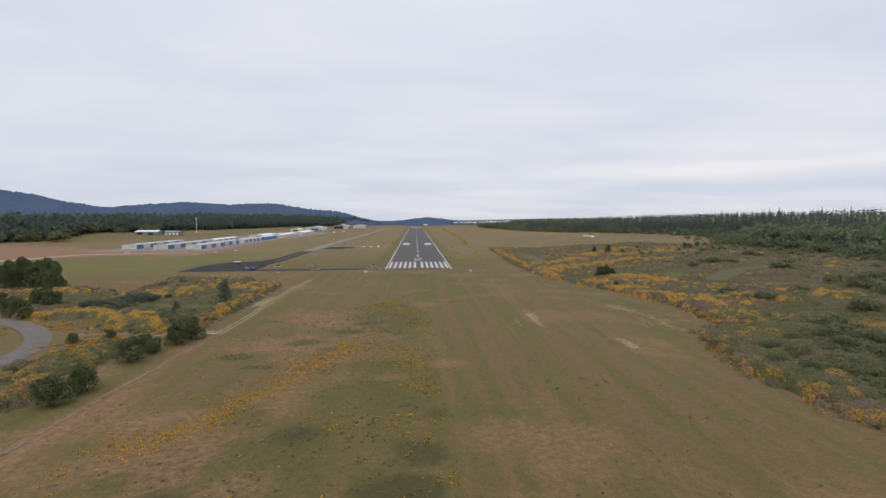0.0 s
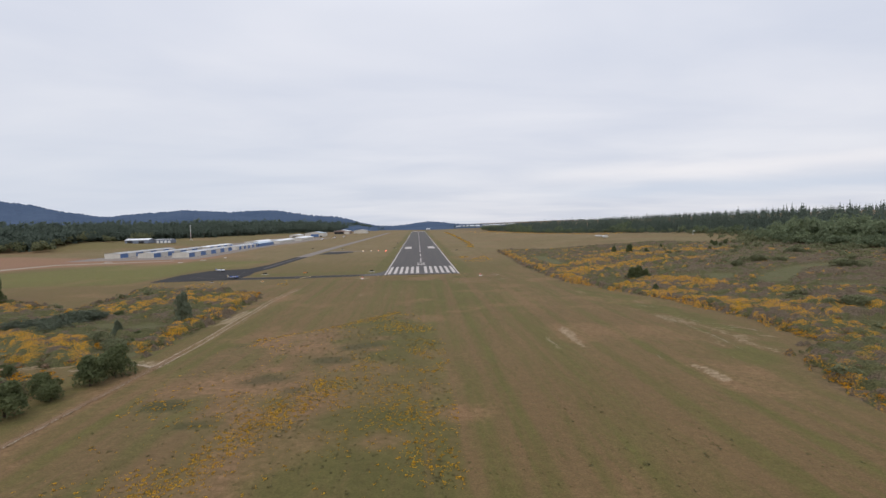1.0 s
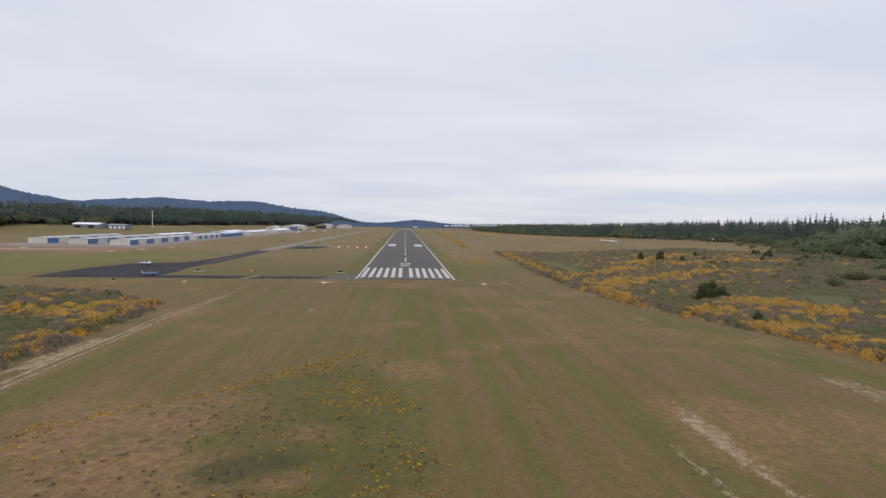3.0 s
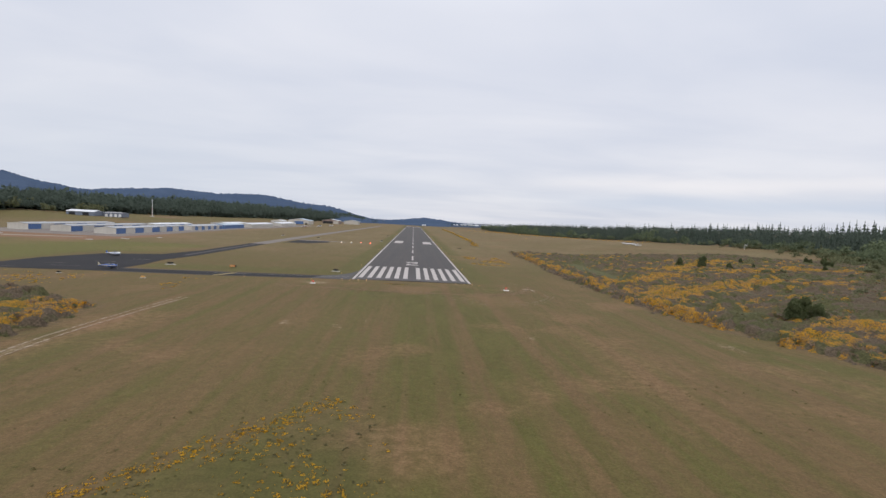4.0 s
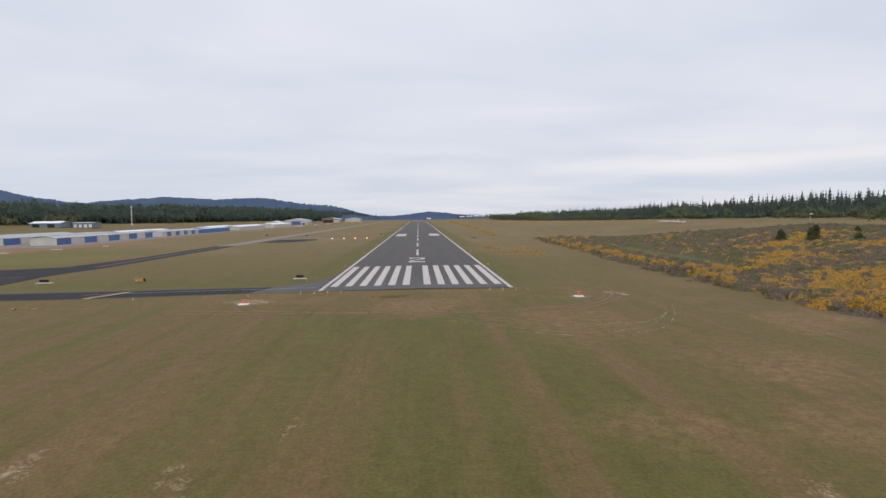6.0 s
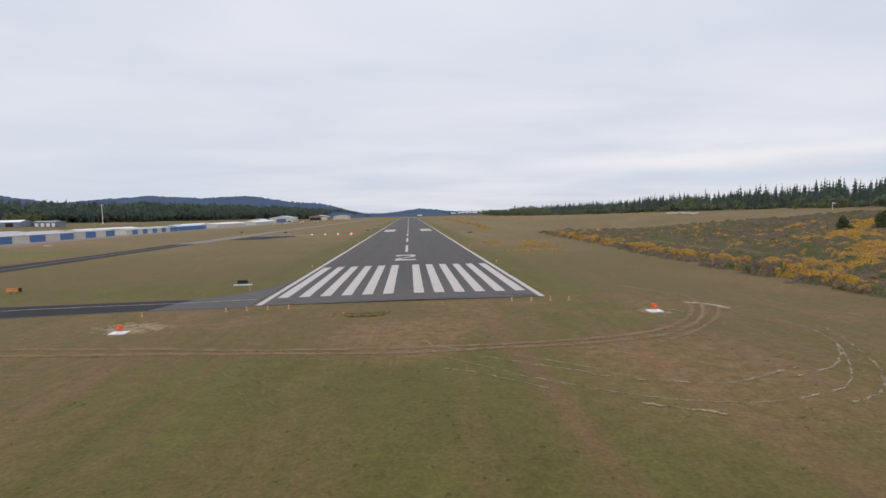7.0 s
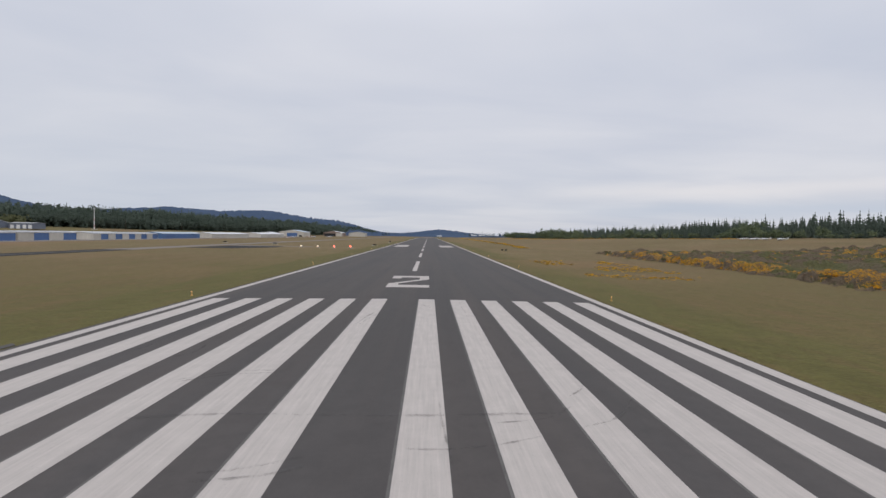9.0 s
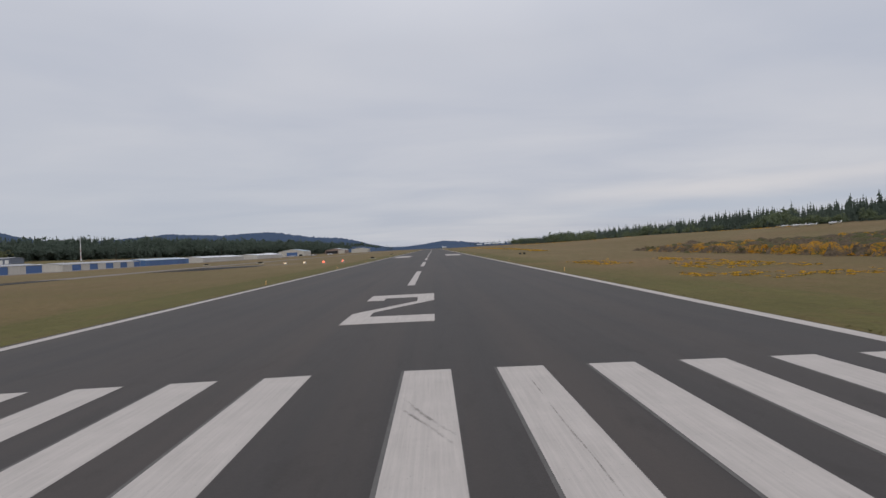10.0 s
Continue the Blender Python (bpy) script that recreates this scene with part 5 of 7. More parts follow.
    plant("yellow_flowers", small, lift(x, y), 0.5 + 0.5 * RNG.random(len(x)), [M_TURFTUFT, M_FLOWERLOW], "patch of low yellow flowers beside the runway", "flowers", tall=0.4 + 0.2 * RNG.random(len(x)), indices=sidx)
    x, y = scatter(90, -9.5, -1.5, -11.4, -8.2)
    plant("grass_tufts", TUFT, lift(x, y), 0.22 + 0.25 * RNG.random(len(x)), M_TURFTUFT, "green tufts before the pavement", "grass", tall=0.4 + 0.2 * RNG.random(len(x)))
    x, y = scatter(60, -7.2, -3.2, -11.4, -10.4)
    plant("grass_tufts", TUFT, lift(x, y), 0.30 + 0.25 * RNG.random(len(x)), M_TURFTUFT, "green low clump before the pavement", "grass", tall=0.35 + 0.2 * RNG.random(len(x)))
    spots = [(-3.4, -10.8, 0.35, 16), (-3.5, -9.9, 0.3, 8), (-2.8, -9.3, 0.3, 7), (-2.3, -8.3, 0.3, 4), (-7.7, -8.7, 0.4, 8), (-8.9, -9.6, 0.9, 16), (-7.0, -10.7, 0.7, 12), (-5.6, -9.8, 1.2, 8)]
    x = np.concatenate([RNG.normal(cx, sd, n) for cx, cy, sd, n in spots])
    y = np.concatenate([RNG.normal(cy, sd * 0.7, n) for cx, cy, sd, n in spots])
    plant("yellow_flowers", small, lift(x, y), 0.16 + 0.22 * RNG.random(len(x)), [M_TURFTUFT, M_FLOWERLOW], "small yellow flowers before the pavement", "flowers", tall=0.5 + 0.2 * RNG.random(len(x)), indices=sidx)
    x, y = scatter(420, -148, -70, -41, -14)
    keep = fbm(x, y, 12, 37) > 0.57
    x, y = x[keep], y[keep]
    plant("yellow_flowers", small, lift(x, y), 0.5 + 0.7 * RNG.random(len(x)), [M_TURFTUFT, M_FLOWERLOW], "low yellow gorse seedlings in the field", "flowers", tall=0.4 + 0.2 * RNG.random(len(x)), indices=sidx)


heath()


def tree_mesh(kind, seed):
    if kind == "pine":
        v, f = clump_proto(3200, seed, 9, 0.075, 1.0, 0.5, 0.55, True)
        return big_mesh("crown", v, f, M_PINE)
    if kind == "fir":
        v, f = clump_proto(2400, seed, 9, 0.075, 1.0, 0.5, 0.55, True)
        v[:, :2] *= (1.15 - 0.42 * np.clip(v[:, 2:3], 0, 1))
        return big_mesh("crown", v, f, M_FIR)
    v, f = clump_proto(2000, seed, 9, 0.085, 0.9, 0.45, 0.5)
    return big_mesh("crown", v, f, M_WILLOW if kind == "willow" else M_SALLOW)


TREES = {k: [tree_mesh(k, 300 + i) for i in range(4)] for k in ("pine", "fir", "willow", "sallow")}


def tree(kind, x, y, size, tall, label, i):
    z = height(x, y) - 0.05
    name = {"pine": "shrubby_pine", "fir": "young_fir", "willow": "willow_bush", "sallow": "willow_bush"}[kind]
    t = thing(name, label, "bush" if kind in ("willow", "sallow") else "tree", pose(x, y, z, 0, 0, 37 * i))
    top = size * tall
    tr = Build().tube((0, 0, -0.3), (0.02 * size, 0, top * 0.55), 0.024 * size + 0.06, 0.02 * size)
    for k in range(5):
        a = k * 2.3 + i
        h = top * (0.2 + 0.11 * k)
        tr.tube((0.01 * size, 0, h), (math.cos(a) * size * 0.2, math.sin(a) * size * 0.2, h + top * 0.12), 0.012 * size + 0.01, 0.006 * size, 6)
    part("trunk", tr, M_BARK, t)
    part("crown", TREES[kind][i % 4], None, t, at=Matrix.Diagonal((size, size, size * tall, 1)))
    return t


PINES = [(-69.7, -238.3, 6.2), (-68.6, -231.8, 6.0), (-71.6, -210.7, 6.6), (-69.6, -203.2, 4.2), (-67.7, -195.2, 6.6), (-66.7, -188.7, 6.8), (-97, -192, 3.2), (-90, -187, 3.0), (-72.4, -200.5, 5.0)]
for i, (x, y, s) in enumerate(PINES):
    tree("pine", x, y, s, 0.95, "dark green shrubby pine beside the dirt track", i)
for i, (x, y, s) in enumerate([(-198, -86, 13), (-196, -78, 15), (-188, -84, 12), (-192, -72, 14), (-178, -88, 15), (-172, -92, 12), (-206, -74, 13)]):
    tree("pine", x, y, s * 0.70, 1.45, "dark irregular conifer standing on the heath", i)
for i, (x, y, s) in enumerate([(-149, -146, 7), (-142, -152, 7.5), (-137, -156.5, 5), (-153, -127, 8), (-145, -133, 8), (-160, -138, 7)]):
    tree("pine", x, y, s, 0.9, "dark green bush beside the gravel road", i)
tree("fir", -77.6, -136.0, 6.2, 1.75, "tall grey-green young fir standing among the gorse", 2)
tree("fir", -88.5, -151.0, 3.2, 1.6, "small grey-green conifer standing on the heath", 1)
for i, (x, y, s) in enumerate([(-80.5, -155.1, 3.4), (-78.8, -162.2, 3.0), (-106, -121, 4.0)]):
    tree("pine", x, y, s, 0.8, "low dark green bush on the grassy heath", i)
for i, (x, y, s) in enumerate([(-78, -168, 5.2), (-81.6, -163.4, 4.6), (-91.3, -158, 4.8), (133.2, -148.3, 8), (148.1, -176.1, 9), (165.8, -190.1, 9), (179.6, -157.6, 8), (126.3, -190.1, 7), (90.3, -211, 4.4), (84.5, -221, 3.8), (92, -217, 4.6), (87.5, -229, 4.8), (83, -232, 3.6), (95, -226, 5.2), (94, -234, 5.6), (90, -242, 5), (100, -237, 5.6), (86, -248, 4.4), (98, -247, 6), (108, -245, 7), (100.3, -206, 5), (97, -226, 4.6), (101, -218, 5.4), (105, -229, 6), (108, -212, 6), (112, -203, 6.4), (112, -221, 7), (104, -206, 4.6), (114, -233, 7), (120, -199, 6.5), (121, -214, 7.5), (118, -240, 8), (128, -222, 9), (134, -232, 8), (143, -221, 9), (122, -208, 7), (150, -210, 9), (157.9, -139, 6), (197.4, -129.7, 9), (212.2, -176.1, 10)]):
    tree("willow", x, y, s * 1.05, 0.72, "rounded grey-green bush on the heath", i)
for i, (x, y, s) in enumerate([(-126, -138.5, 6.2), (-120.5, -137.8, 6.4), (-113.6, -142, 6.0), (-115.3, -134.6, 6.5), (-114.1, -128.8, 7.4), (-112.3, -124.2, 6.2), (-122, -133, 6), (-119, -127, 6.4), (-117, -119, 5)]):
    tree("sallow", x, y, s * 1.05, 0.72, "dark grey-green willow in a bank across the heath", i)
for i, (x, y, s) in enumerate([(101.5, -62.5, 7.2), (105.2, -61.0, 7.6), (107.6, -63.2, 6.0), (97.5, -94, 3.4)]):
    tree("pine", x, y, s * 0.70, 1.45, "dark young conifer among the gorse", i)
for i, (x, y, s) in enumerate([(153, 85.5, 6.4), (163, 80, 7.6), (170, 67, 4.6), (150, 79, 3.2), (186, 70, 3.2), (196, 95, 4.2), (209, 49, 3.6), (222, 63, 5.0), (230, 69, 4.4), (243, 102, 5.0), (249, 106, 4.2), (256, 104, 5.4)]):
    tree("pine", x, y, s * 0.70, 1.45, "small bushy conifer on the rise above the heath", i)
for i, (x, y, s) in enumerate([(166, -46, 7), (230, -6, 8), (194, -81, 9), (183, -35, 9), (226, -10, 8.5), (192, -42, 6), (224, 40, 6), (95, 21, 4.5), (179, 50, 4.5), (158, 22, 4)]):
    tree("willow", x, y, s, 0.72, "rounded dull green bush on the open heath", i)


# ---- runway and taxiways ----
def sheet(name, poly, z, mat, label, category, depth=0.25):
    return tagged(new(name, Build().prism(poly, z - depth, z).mesh(name, mat)), label, category, kind="structure")


def crown(x):
    """Height of the cambered runway."""
    return 0.20 - 0.009 * abs(x)


slab = Build().loft([[(-23.2, y0 - 0.2, -0.3), (22.82, y0 + 0.2, -0.3), (22.82, y0 + 0.2, crown(22.82)), (0, y0, crown(0)), (-23.2, y0 - 0.2, crown(23.2))][::-1] for y0 in (-0.35, 1450)])
runway = tagged(new("runway", slab.mesh("runway", M_RUNWAY)), "weathered grey asphalt runway with white markings", "runway", kind="structure")
FILLET = [(-24 - 14 * (1 - math.cos(a)) , 7 + 22 * (1 - math.sin(a))) for a in (math.pi / 2 * k / 8 for k in range(9))]
sheet("taxiway_connector", [(-23.4, -1.9), (-23.4, 28.5)] + FILLET + [(-108.6, 4.0), (-108.6, -7.0), (-73, -6.2), (-36, -1.9)], 0.012, asphalt("older_taxiway_asphalt", (0.098, 0.088, 0.083), streak=False), "grey asphalt taxiway joining the runway", "taxiway")
sheet("taxiway_overlay", [(-38, -1.8), (-35, 6.9), (-73, 4.6), (-108.6, 2.8), (-108.6, -6), (-73, -5.7)], 0.022, M_TAXI, "dark resurfaced asphalt strip on the taxiway", "taxiway", 0.2)
sheet("apron", [(-155, -9.9), (-108.6, -6.4), (-108.6, 19.3), (-111.5, 39), (-108.6, 64.9), (-108.6, 185), (-120.4, 185), (-120.4, 98.6), (-125.3, 66.9), (-148.1, 57), (-155.9, 29)], 0.016, M_TAXI, "dark asphalt run-up apron and taxiway", "apron")
sheet("taxiway_parallel", [(-120.4, 185.02), (-108.6, 185.02), (-107.5, 327), (-97, 854), (-90, 1300), (-101, 1300), (-108, 854), (-119, 327)], 0.014, M_OLD, "bleached pale asphalt parallel taxiway", "taxiway")
sheet("taxiway_stub", [(-105.1, 218.5), (-84.9, 218.5), (-73, 243.6), (-75, 261.9), (-102.6, 259.9)], 0.018, M_TAXI, "dark asphalt stub beside the parallel taxiway", "taxiway")
sheet("taxiway_stub_link", [(-103.6, 259.9), (-75, 261.9), (-61.2, 259.9), (-60, 267.8), (-102.6, 272.8)], 0.010, M_OLD, "pale worn link off the parallel taxiway", "taxiway")
sheet("gravel_road", [(-414.5, 39), (-330.6, 74.8), (-313.9, 144.8), (-229, 165.9), (-228, 172.6), (-320.8, 153.4), (-340.5, 88.7), (-419.5, 51)], 0.03, M_GRAVEL, "pale gravel road before the hangars", "road")
sheet("hangar_apron", [(-340.5, 191.3), (-219.1, 191.3), (-217.1, 233.2), (-223.1, 503.1), (-211.2, 540), (-202.3, 853.9), (-325.7, 853.9), (-335.6, 392.4)], 0.02, M_OLD, "worn pale pavement round the hangars", "apron")


def mark(name, poly, mat=None, label=""):
    """Paint laid on the camber."""
    n = len(poly)
    vs = [(x, y, crown(x) + h) for h in (-0.015, 0.006) for x, y in poly]
    fs = [tuple(range(n - 1, -1, -1)), tuple(range(n, 2 * n))] + [(i, (i + 1) % n, n + (i + 1) % n, n + i) for i in range(n)]
    return part(name, Build().add(vs, fs), mat or M_PAINT, runway, label)


def rect(x0, x1, y0, y1):
    return [(x0, y0), (x1, y0), (x1, y1), (x0, y1)]


BAR = 1.753
bar_mesh = Build().prism(rect(0, BAR, 0, 45.72), -0.02, 0.0).mesh("threshold_bar", M_PAINT)
ghost_mesh = Build().prism(rect(-0.11, BAR + 0.02, -0.05, 45.8), -0.03, -0.004).mesh("old_paint", M_GHOST)
for side in (-1, 1):
    for k in range(6):
        x = BAR + 2 * BAR * k if side > 0 else -2 * BAR - 2 * BAR * k
        ob = new("threshold_bar", bar_mesh)
        ob.parent = runway
        ob.matrix_basis = pose(x, 6.08, crown(x) + 0.008, 0, side * 0.516, 0)
        old = part("old_paint", ghost_mesh, None, runway, "grey edge of older paint", at=pose(x, 6.08, crown(x) + 0.008, 0, side * 0.516, 0))
    mark("edge_line", rect(*sorted((side * 22.72, side * 21.83)), -0.15, 1448))
    mark("aiming_point_marking", rect(*sorted((side * 10.0, side * 18.3)), 293.5, 339))
two = Build()
for poly in ([(-3.08, 64.1), (2.93, 64.1), (2.93, 67.2), (-3.08, 67.3)], [(-3.08, 67.3), (-1.58, 67.3), (-1.58, 71.4), (-3.08, 69.1)], [(-1.58, 69.5), (1.42, 74.1), (1.42, 76.0), (-1.58, 71.4)], [(1.42, 74.1), (2.93, 76.4), (2.93, 79.6), (1.42, 79.6)], [(-3.15, 79.5), (2.93, 79.6), (2.93, 82.6), (-3.15, 82.3)], [(-3.15, 77.8), (-1.6, 77.6), (-1.6, 79.52), (-3.15, 79.5)]):
    two.prism(poly, 0.15, 0.207)
part("number_marking", two, M_PAINT, runway, "white painted figure 2")
y = 94.5
dash_mesh = Build().prism(rect(-0.46, 0.46, 0, 35.6), -0.02, 0.0).mesh("centreline_dash", M_PAINT)
while y < 1390:
    ob = new("centreline_dash", dash_mesh)
    ob.parent = runway
    ob.matrix_basis = pose(0.05, y, 0.206)
    y += 60.96
for side in (-1, 1):
    mark("far_threshold_marking", rect(*sorted((side * 2, side * 20)), 1396, 1440))


def ribbon(line, width, z, cambered=False, ragged=0.0):
    """A flat strip along a smooth line, its borders wandering where it is ragged."""
    rr = np.random.default_rng(int(abs(line[0][0] * 97 + line[0][1] * 31)))
    pts = [Vector((*p, 0)) for p in line]
    fine = []
    for i in range(len(pts) - 1):
        p0, p1, p2, p3 = pts[max(i - 1, 0)], pts[i], pts[i + 1], pts[min(i + 2, len(pts) - 1)]
        for k in range(8):
            t = k / 8
            fine.append(0.5 * ((2 * p1) + (p2 - p0) * t + (2 * p0 - 5 * p1 + 4 * p2 - p3) * t * t + (3 * p1 - p0 - 3 * p2 + p3) * t ** 3))
    fine.append(pts[-1])
    b = Build()
    vs, fs = [], []
    for i, p in enumerate(fine):
        d = (fine[min(i + 1, len(fine) - 1)] - fine[max(i - 1, 0)]).normalized()
        n = Vector((-d.y, d.x, 0)) * width / 2
        if ragged:
            p = p + n * (ragged * rr.uniform(-0.55, 0.55))
            n = n * (1.0 + ragged * rr.uniform(-0.75, 0.6))
        base = crown(p.x) if cambered else 0.0
        vs += [(p.x + n.x, p.y + n.y, z + base), (p.x, p.y, z + base), (p.x - n.x, p.y - n.y, z + base)]
        if i:
            fs += [(3 * i - 3, 3 * i - 2, 3 * i + 1, 3 * i), (3 * i - 2, 3 * i - 1, 3 * i + 2, 3 * i + 1)]
    return b.add(vs, fs)


def worn(name, line, width, z, mat, parent, label="", cambered=False):
    """A ribbon that fades out towards its edges and ends."""
    ob = part(name, ribbon(line, width, z, cambered, {M_RUTPALE: 0.6, M_RUT: 0.1, M_TRACK: 0.3}.get(mat, 0.0)), mat, parent, label)
    at = ob.data.attributes.new("across", "FLOAT", "POINT")
    rows = len(ob.data.vertices) // 3
    at.data.foreach_set("value", [v for r in range(rows) for v in (0.0, min(1.0, 0.4 + r * 0.3, 0.4 + (rows - 1 - r) * 0.3), 0.0)])
    return ob


# tyre scuffs on the paint
SCUFFS_NEAR = [
    ([(-9.5, 21), (-7.5, 22.4), (-5.0, 22.8)], 0.16),
    ([(-9.5, 20.6), (-7.4, 21.9), (-5.0, 22.3)], 0.16),
    ([(-4.2, 11.5), (-2.6, 11.9), (-1.2, 12.6)], 0.22),
    ([(-4.2, 11.0), (-2.4, 11.3), (-1.0, 11.9)], 0.22),
    ([(2.0, 13.2), (3.4, 13.2), (5.2, 13.6), (7.0, 14.4)], 0.16),
    ([(5.4, 15.6), (7.6, 16.2), (9.0, 17.6)], 0.16),
    ([(9.0, 18.6), (10.4, 20.4), (10.5, 22.4)], 0.16),
    ([(8.6, 15.2), (10.6, 16.4), (12.2, 18.8)], 0.18),
    ([(-7.2, 9.4), (-5.6, 9.6), (-4.6, 10.0)], 0.2),
    ([(-12.6, 25), (-11.4, 26.6), (-11.6, 29)], 0.16),
]
SCUFFS_FAR = [
    ([(-16.0, 26), (-15.0, 28), (-15.4, 30)], 0.16),
    ([(-9.0, 16), (-5, 16.4), (1, 16.2), (9, 16.9)], 0.3),
    ([(3.6, 12.0), (3.35, 16), (3.3, 18)], 0.12),
    ([(1.8, 48.7), (2.6, 46.8), (3.4, 45.3)], 0.12),
    ([(1.8, 47.6), (2.7, 46.0), (3.4, 44.6)], 0.12),
    ([(6.2, 50.6), (6.22, 46.1), (6.3, 43.6), (6.3, 40)], 0.05),
    ([(-3.0, 36), (-2.7, 39), (-2.1, 43)], 0.24),
    ([(-2.8, 35), (-2.4, 38.4), (-1.9, 41)], 0.14),
]
SKIDS = SCUFFS_NEAR + SCUFFS_FAR
for line, w in SKIDS:
    worn("tyre_scuff", line, w * 1.5, 0.014, M_RUBBER, runway, "dark tyre scuff across the paint", True)

# dark rubber and tar stains at the runway's end
M_TAR = track_material("tar_stain", (0.036, 0.032, 0.031), 0.55, 0.3, speck=False)
for line, w in [([(15.5, 2.9), (17.6, 2.2), (19.4, 1.5), (21.6, 0.9)], 1.3), ([(17.2, 1.5), (19.6, 0.9), (22.0, 0.3)], 0.9), ([(2, 0.55), (7, 0.5), (12, 0.45), (16, 0.5)], 0.5), ([(-20.5, 2.4), (-18.6, 2.0), (-17.2, 1.8)], 1.0), ([(-16, 0.5), (-10, 0.35), (-4, 0.4)], 0.4)]:
    worn("tar_stain", line, w, 0.010, M_TAR, runway, "dark tar stain on the asphalt", True)

# wheel ruts in the turf
SCRATCHES = [([(-4.9, -15.9), (-3.2, -19.1), (-2.0, -22.1)], 0.22), ([(-2.9, -15.5), (-3.4, -17.1)], 0.25), ([(4.6, -3.1), (4.6, -3.9), (4.7, -4.6)], 0.4), ([(5.8, -2.9), (6.0, -4.0), (6.2, -5.4)], 0.5), ([(30.2, -10.1), (32.2, -11.6)], 0.5)]
TURN_RUTS = [
    ([(-48, -21.2), (-25.8, -24.1), (-21.7, -24.9), (-13.7, -26.2), (-6.3, -26.8), (1, -27.2), (12, -27.2), (20.8, -26.3), (26.2, -25.0), (30.3, -23.0), (34.3, -19.8), (38.2, -15.2), (41.0, -10.2), (42.5, -6)], 1.3, M_RUT),
    ([(-48, -23.8), (-24.2, -26.2), (-18.7, -26.8), (-11.4, -27.7), (-5.9, -28.5), (1, -29.0), (8.1, -28.6), (15.9, -28.4), (21.3, -27.8), (26.9, -26.6), (30.9, -24.6), (35.8, -20.4), (40.2, -14.7), (43.0, -8.6), (44.4, -1.0)], 1.4, M_RUT),
    ([(26.1, -29.1), (29.1, -27.5), (32.6, -25.1), (36.8, -21.3), (41.2, -16.3), (45.0, -10.1)], 1.1, M_RUT),
    ([(33.4, -22.8), (37.0, -19.0), (40.9, -13.2), (42.8, -9.0)], 0.5, M_RUTPALE),
]
LOOP_RUTS = [
    ([(0.1, -25.5), (1.8, -27.3), (3.5, -29.2), (4.9, -31.5), (6.7, -33.4), (8.6, -35.2), (10.4, -37.2), (12.4, -38.7), (16, -41.4), (18.3, -42.8), (21.1, -44), (23.6, -44.6), (26.8, -44.8), (30.5, -44), (33.9, -42.7), (37.1, -39.8), (40.6, -35.6), (44, -30.2), (46.1, -24.2)], 0.34, M_RUTPALE),
    ([(2.4, -25.1), (4.6, -27.6), (6.3, -28.5), (8.1, -29.3)], 0.7, M_RUTPALE),
    ([(7.4, -31.1), (9.9, -32.6), (11.9, -34.3), (13.2, -35.0), (15.5, -36.6), (16.9, -38.0), (20.2, -39.6), (24.1, -40.6), (27.3, -40.6), (33.1, -38.3), (36.4, -36.9)], 0.55, M_RUTPALE),
    ([(10.9, -31.3), (12.8, -32.6), (14.7, -34.1), (16.2, -35.4), (19, -37.2)], 0.3, M_RUTPALE),
]
OUTER_RUTS = [
    ([(31.4, -40.4), (36.5, -38.5), (40.4, -35.2), (43.6, -31), (45.6, -25.5), (45.1, -21)], 0.5, M_RUTPALE),
    ([(17.2, -43.8), (19.4, -45.1), (21.3, -45.9), (22, -46.6)], 0.7, M_RUTPALE),
    ([(31.1, -45.8), (34.3, -44.6), (37, -42.7), (40.3, -39), (43.2, -34.3), (45.6, -29.8), (47.9, -24.5)], 0.5, M_RUTPALE),
    ([(3.8, -34.4), (5.2, -35.0), (7.0, -36.0), (8.6, -37.5), (9.9, -38.6), (12, -40.6)], 0.32, M_RUTPALE),
    ([(30.2, -10.3), (32.0, -10.9), (34.6, -11.6)], 0.6, M_RUTPALE),
    ([(30.6, -12.4), (31.8, -13.6), (32.4, -15.2)], 0.8, M_RUTPALE),
    ([(32.2, -16.3), (33.8, -17.6), (36.0, -17.2)], 0.7, M_RUTPALE),
    ([(35.6, -12.6), (36.8, -14.4), (37.6, -16.0)], 0.6, M_RUTPALE),
    ([(40.6, -8.8), (42.1, -9.7), (43.2, -11.2), (44.3, -14.2)], 1.5, M_TRACK),
]
SIDE_RUTS = [
    ([(38.8, 8.0), (40.0, 5.2), (41.2, 2.5), (43.7, -3.0)], 0.6, M_RUTPALE),
    ([(39.8, -9.5), (43.5, -11.1), (44.6, -13.9)], 1.1, M_RUTPALE),
    ([(-29.6, -9), (-28.3, -11.9), (-24.4, -18.6), (-20.4, -25.2), (-16.0, -32.2), (-12.3, -38.4), (-9.6, -43)], 0.62, M_RUTFAINT),
    ([(-28, -9), (-27.3, -10.5), (-22.9, -17.8), (-18.4, -25.1), (-13.8, -32.6), (-10.5, -38.4), (-8, -43)], 0.62, M_RUTFAINT),
    ([(-13.2, -33.6), (-12.0, -35.2), (-10.3, -37.1), (-8.4, -39.2)], 0.5, M_RUTFAINT),
]
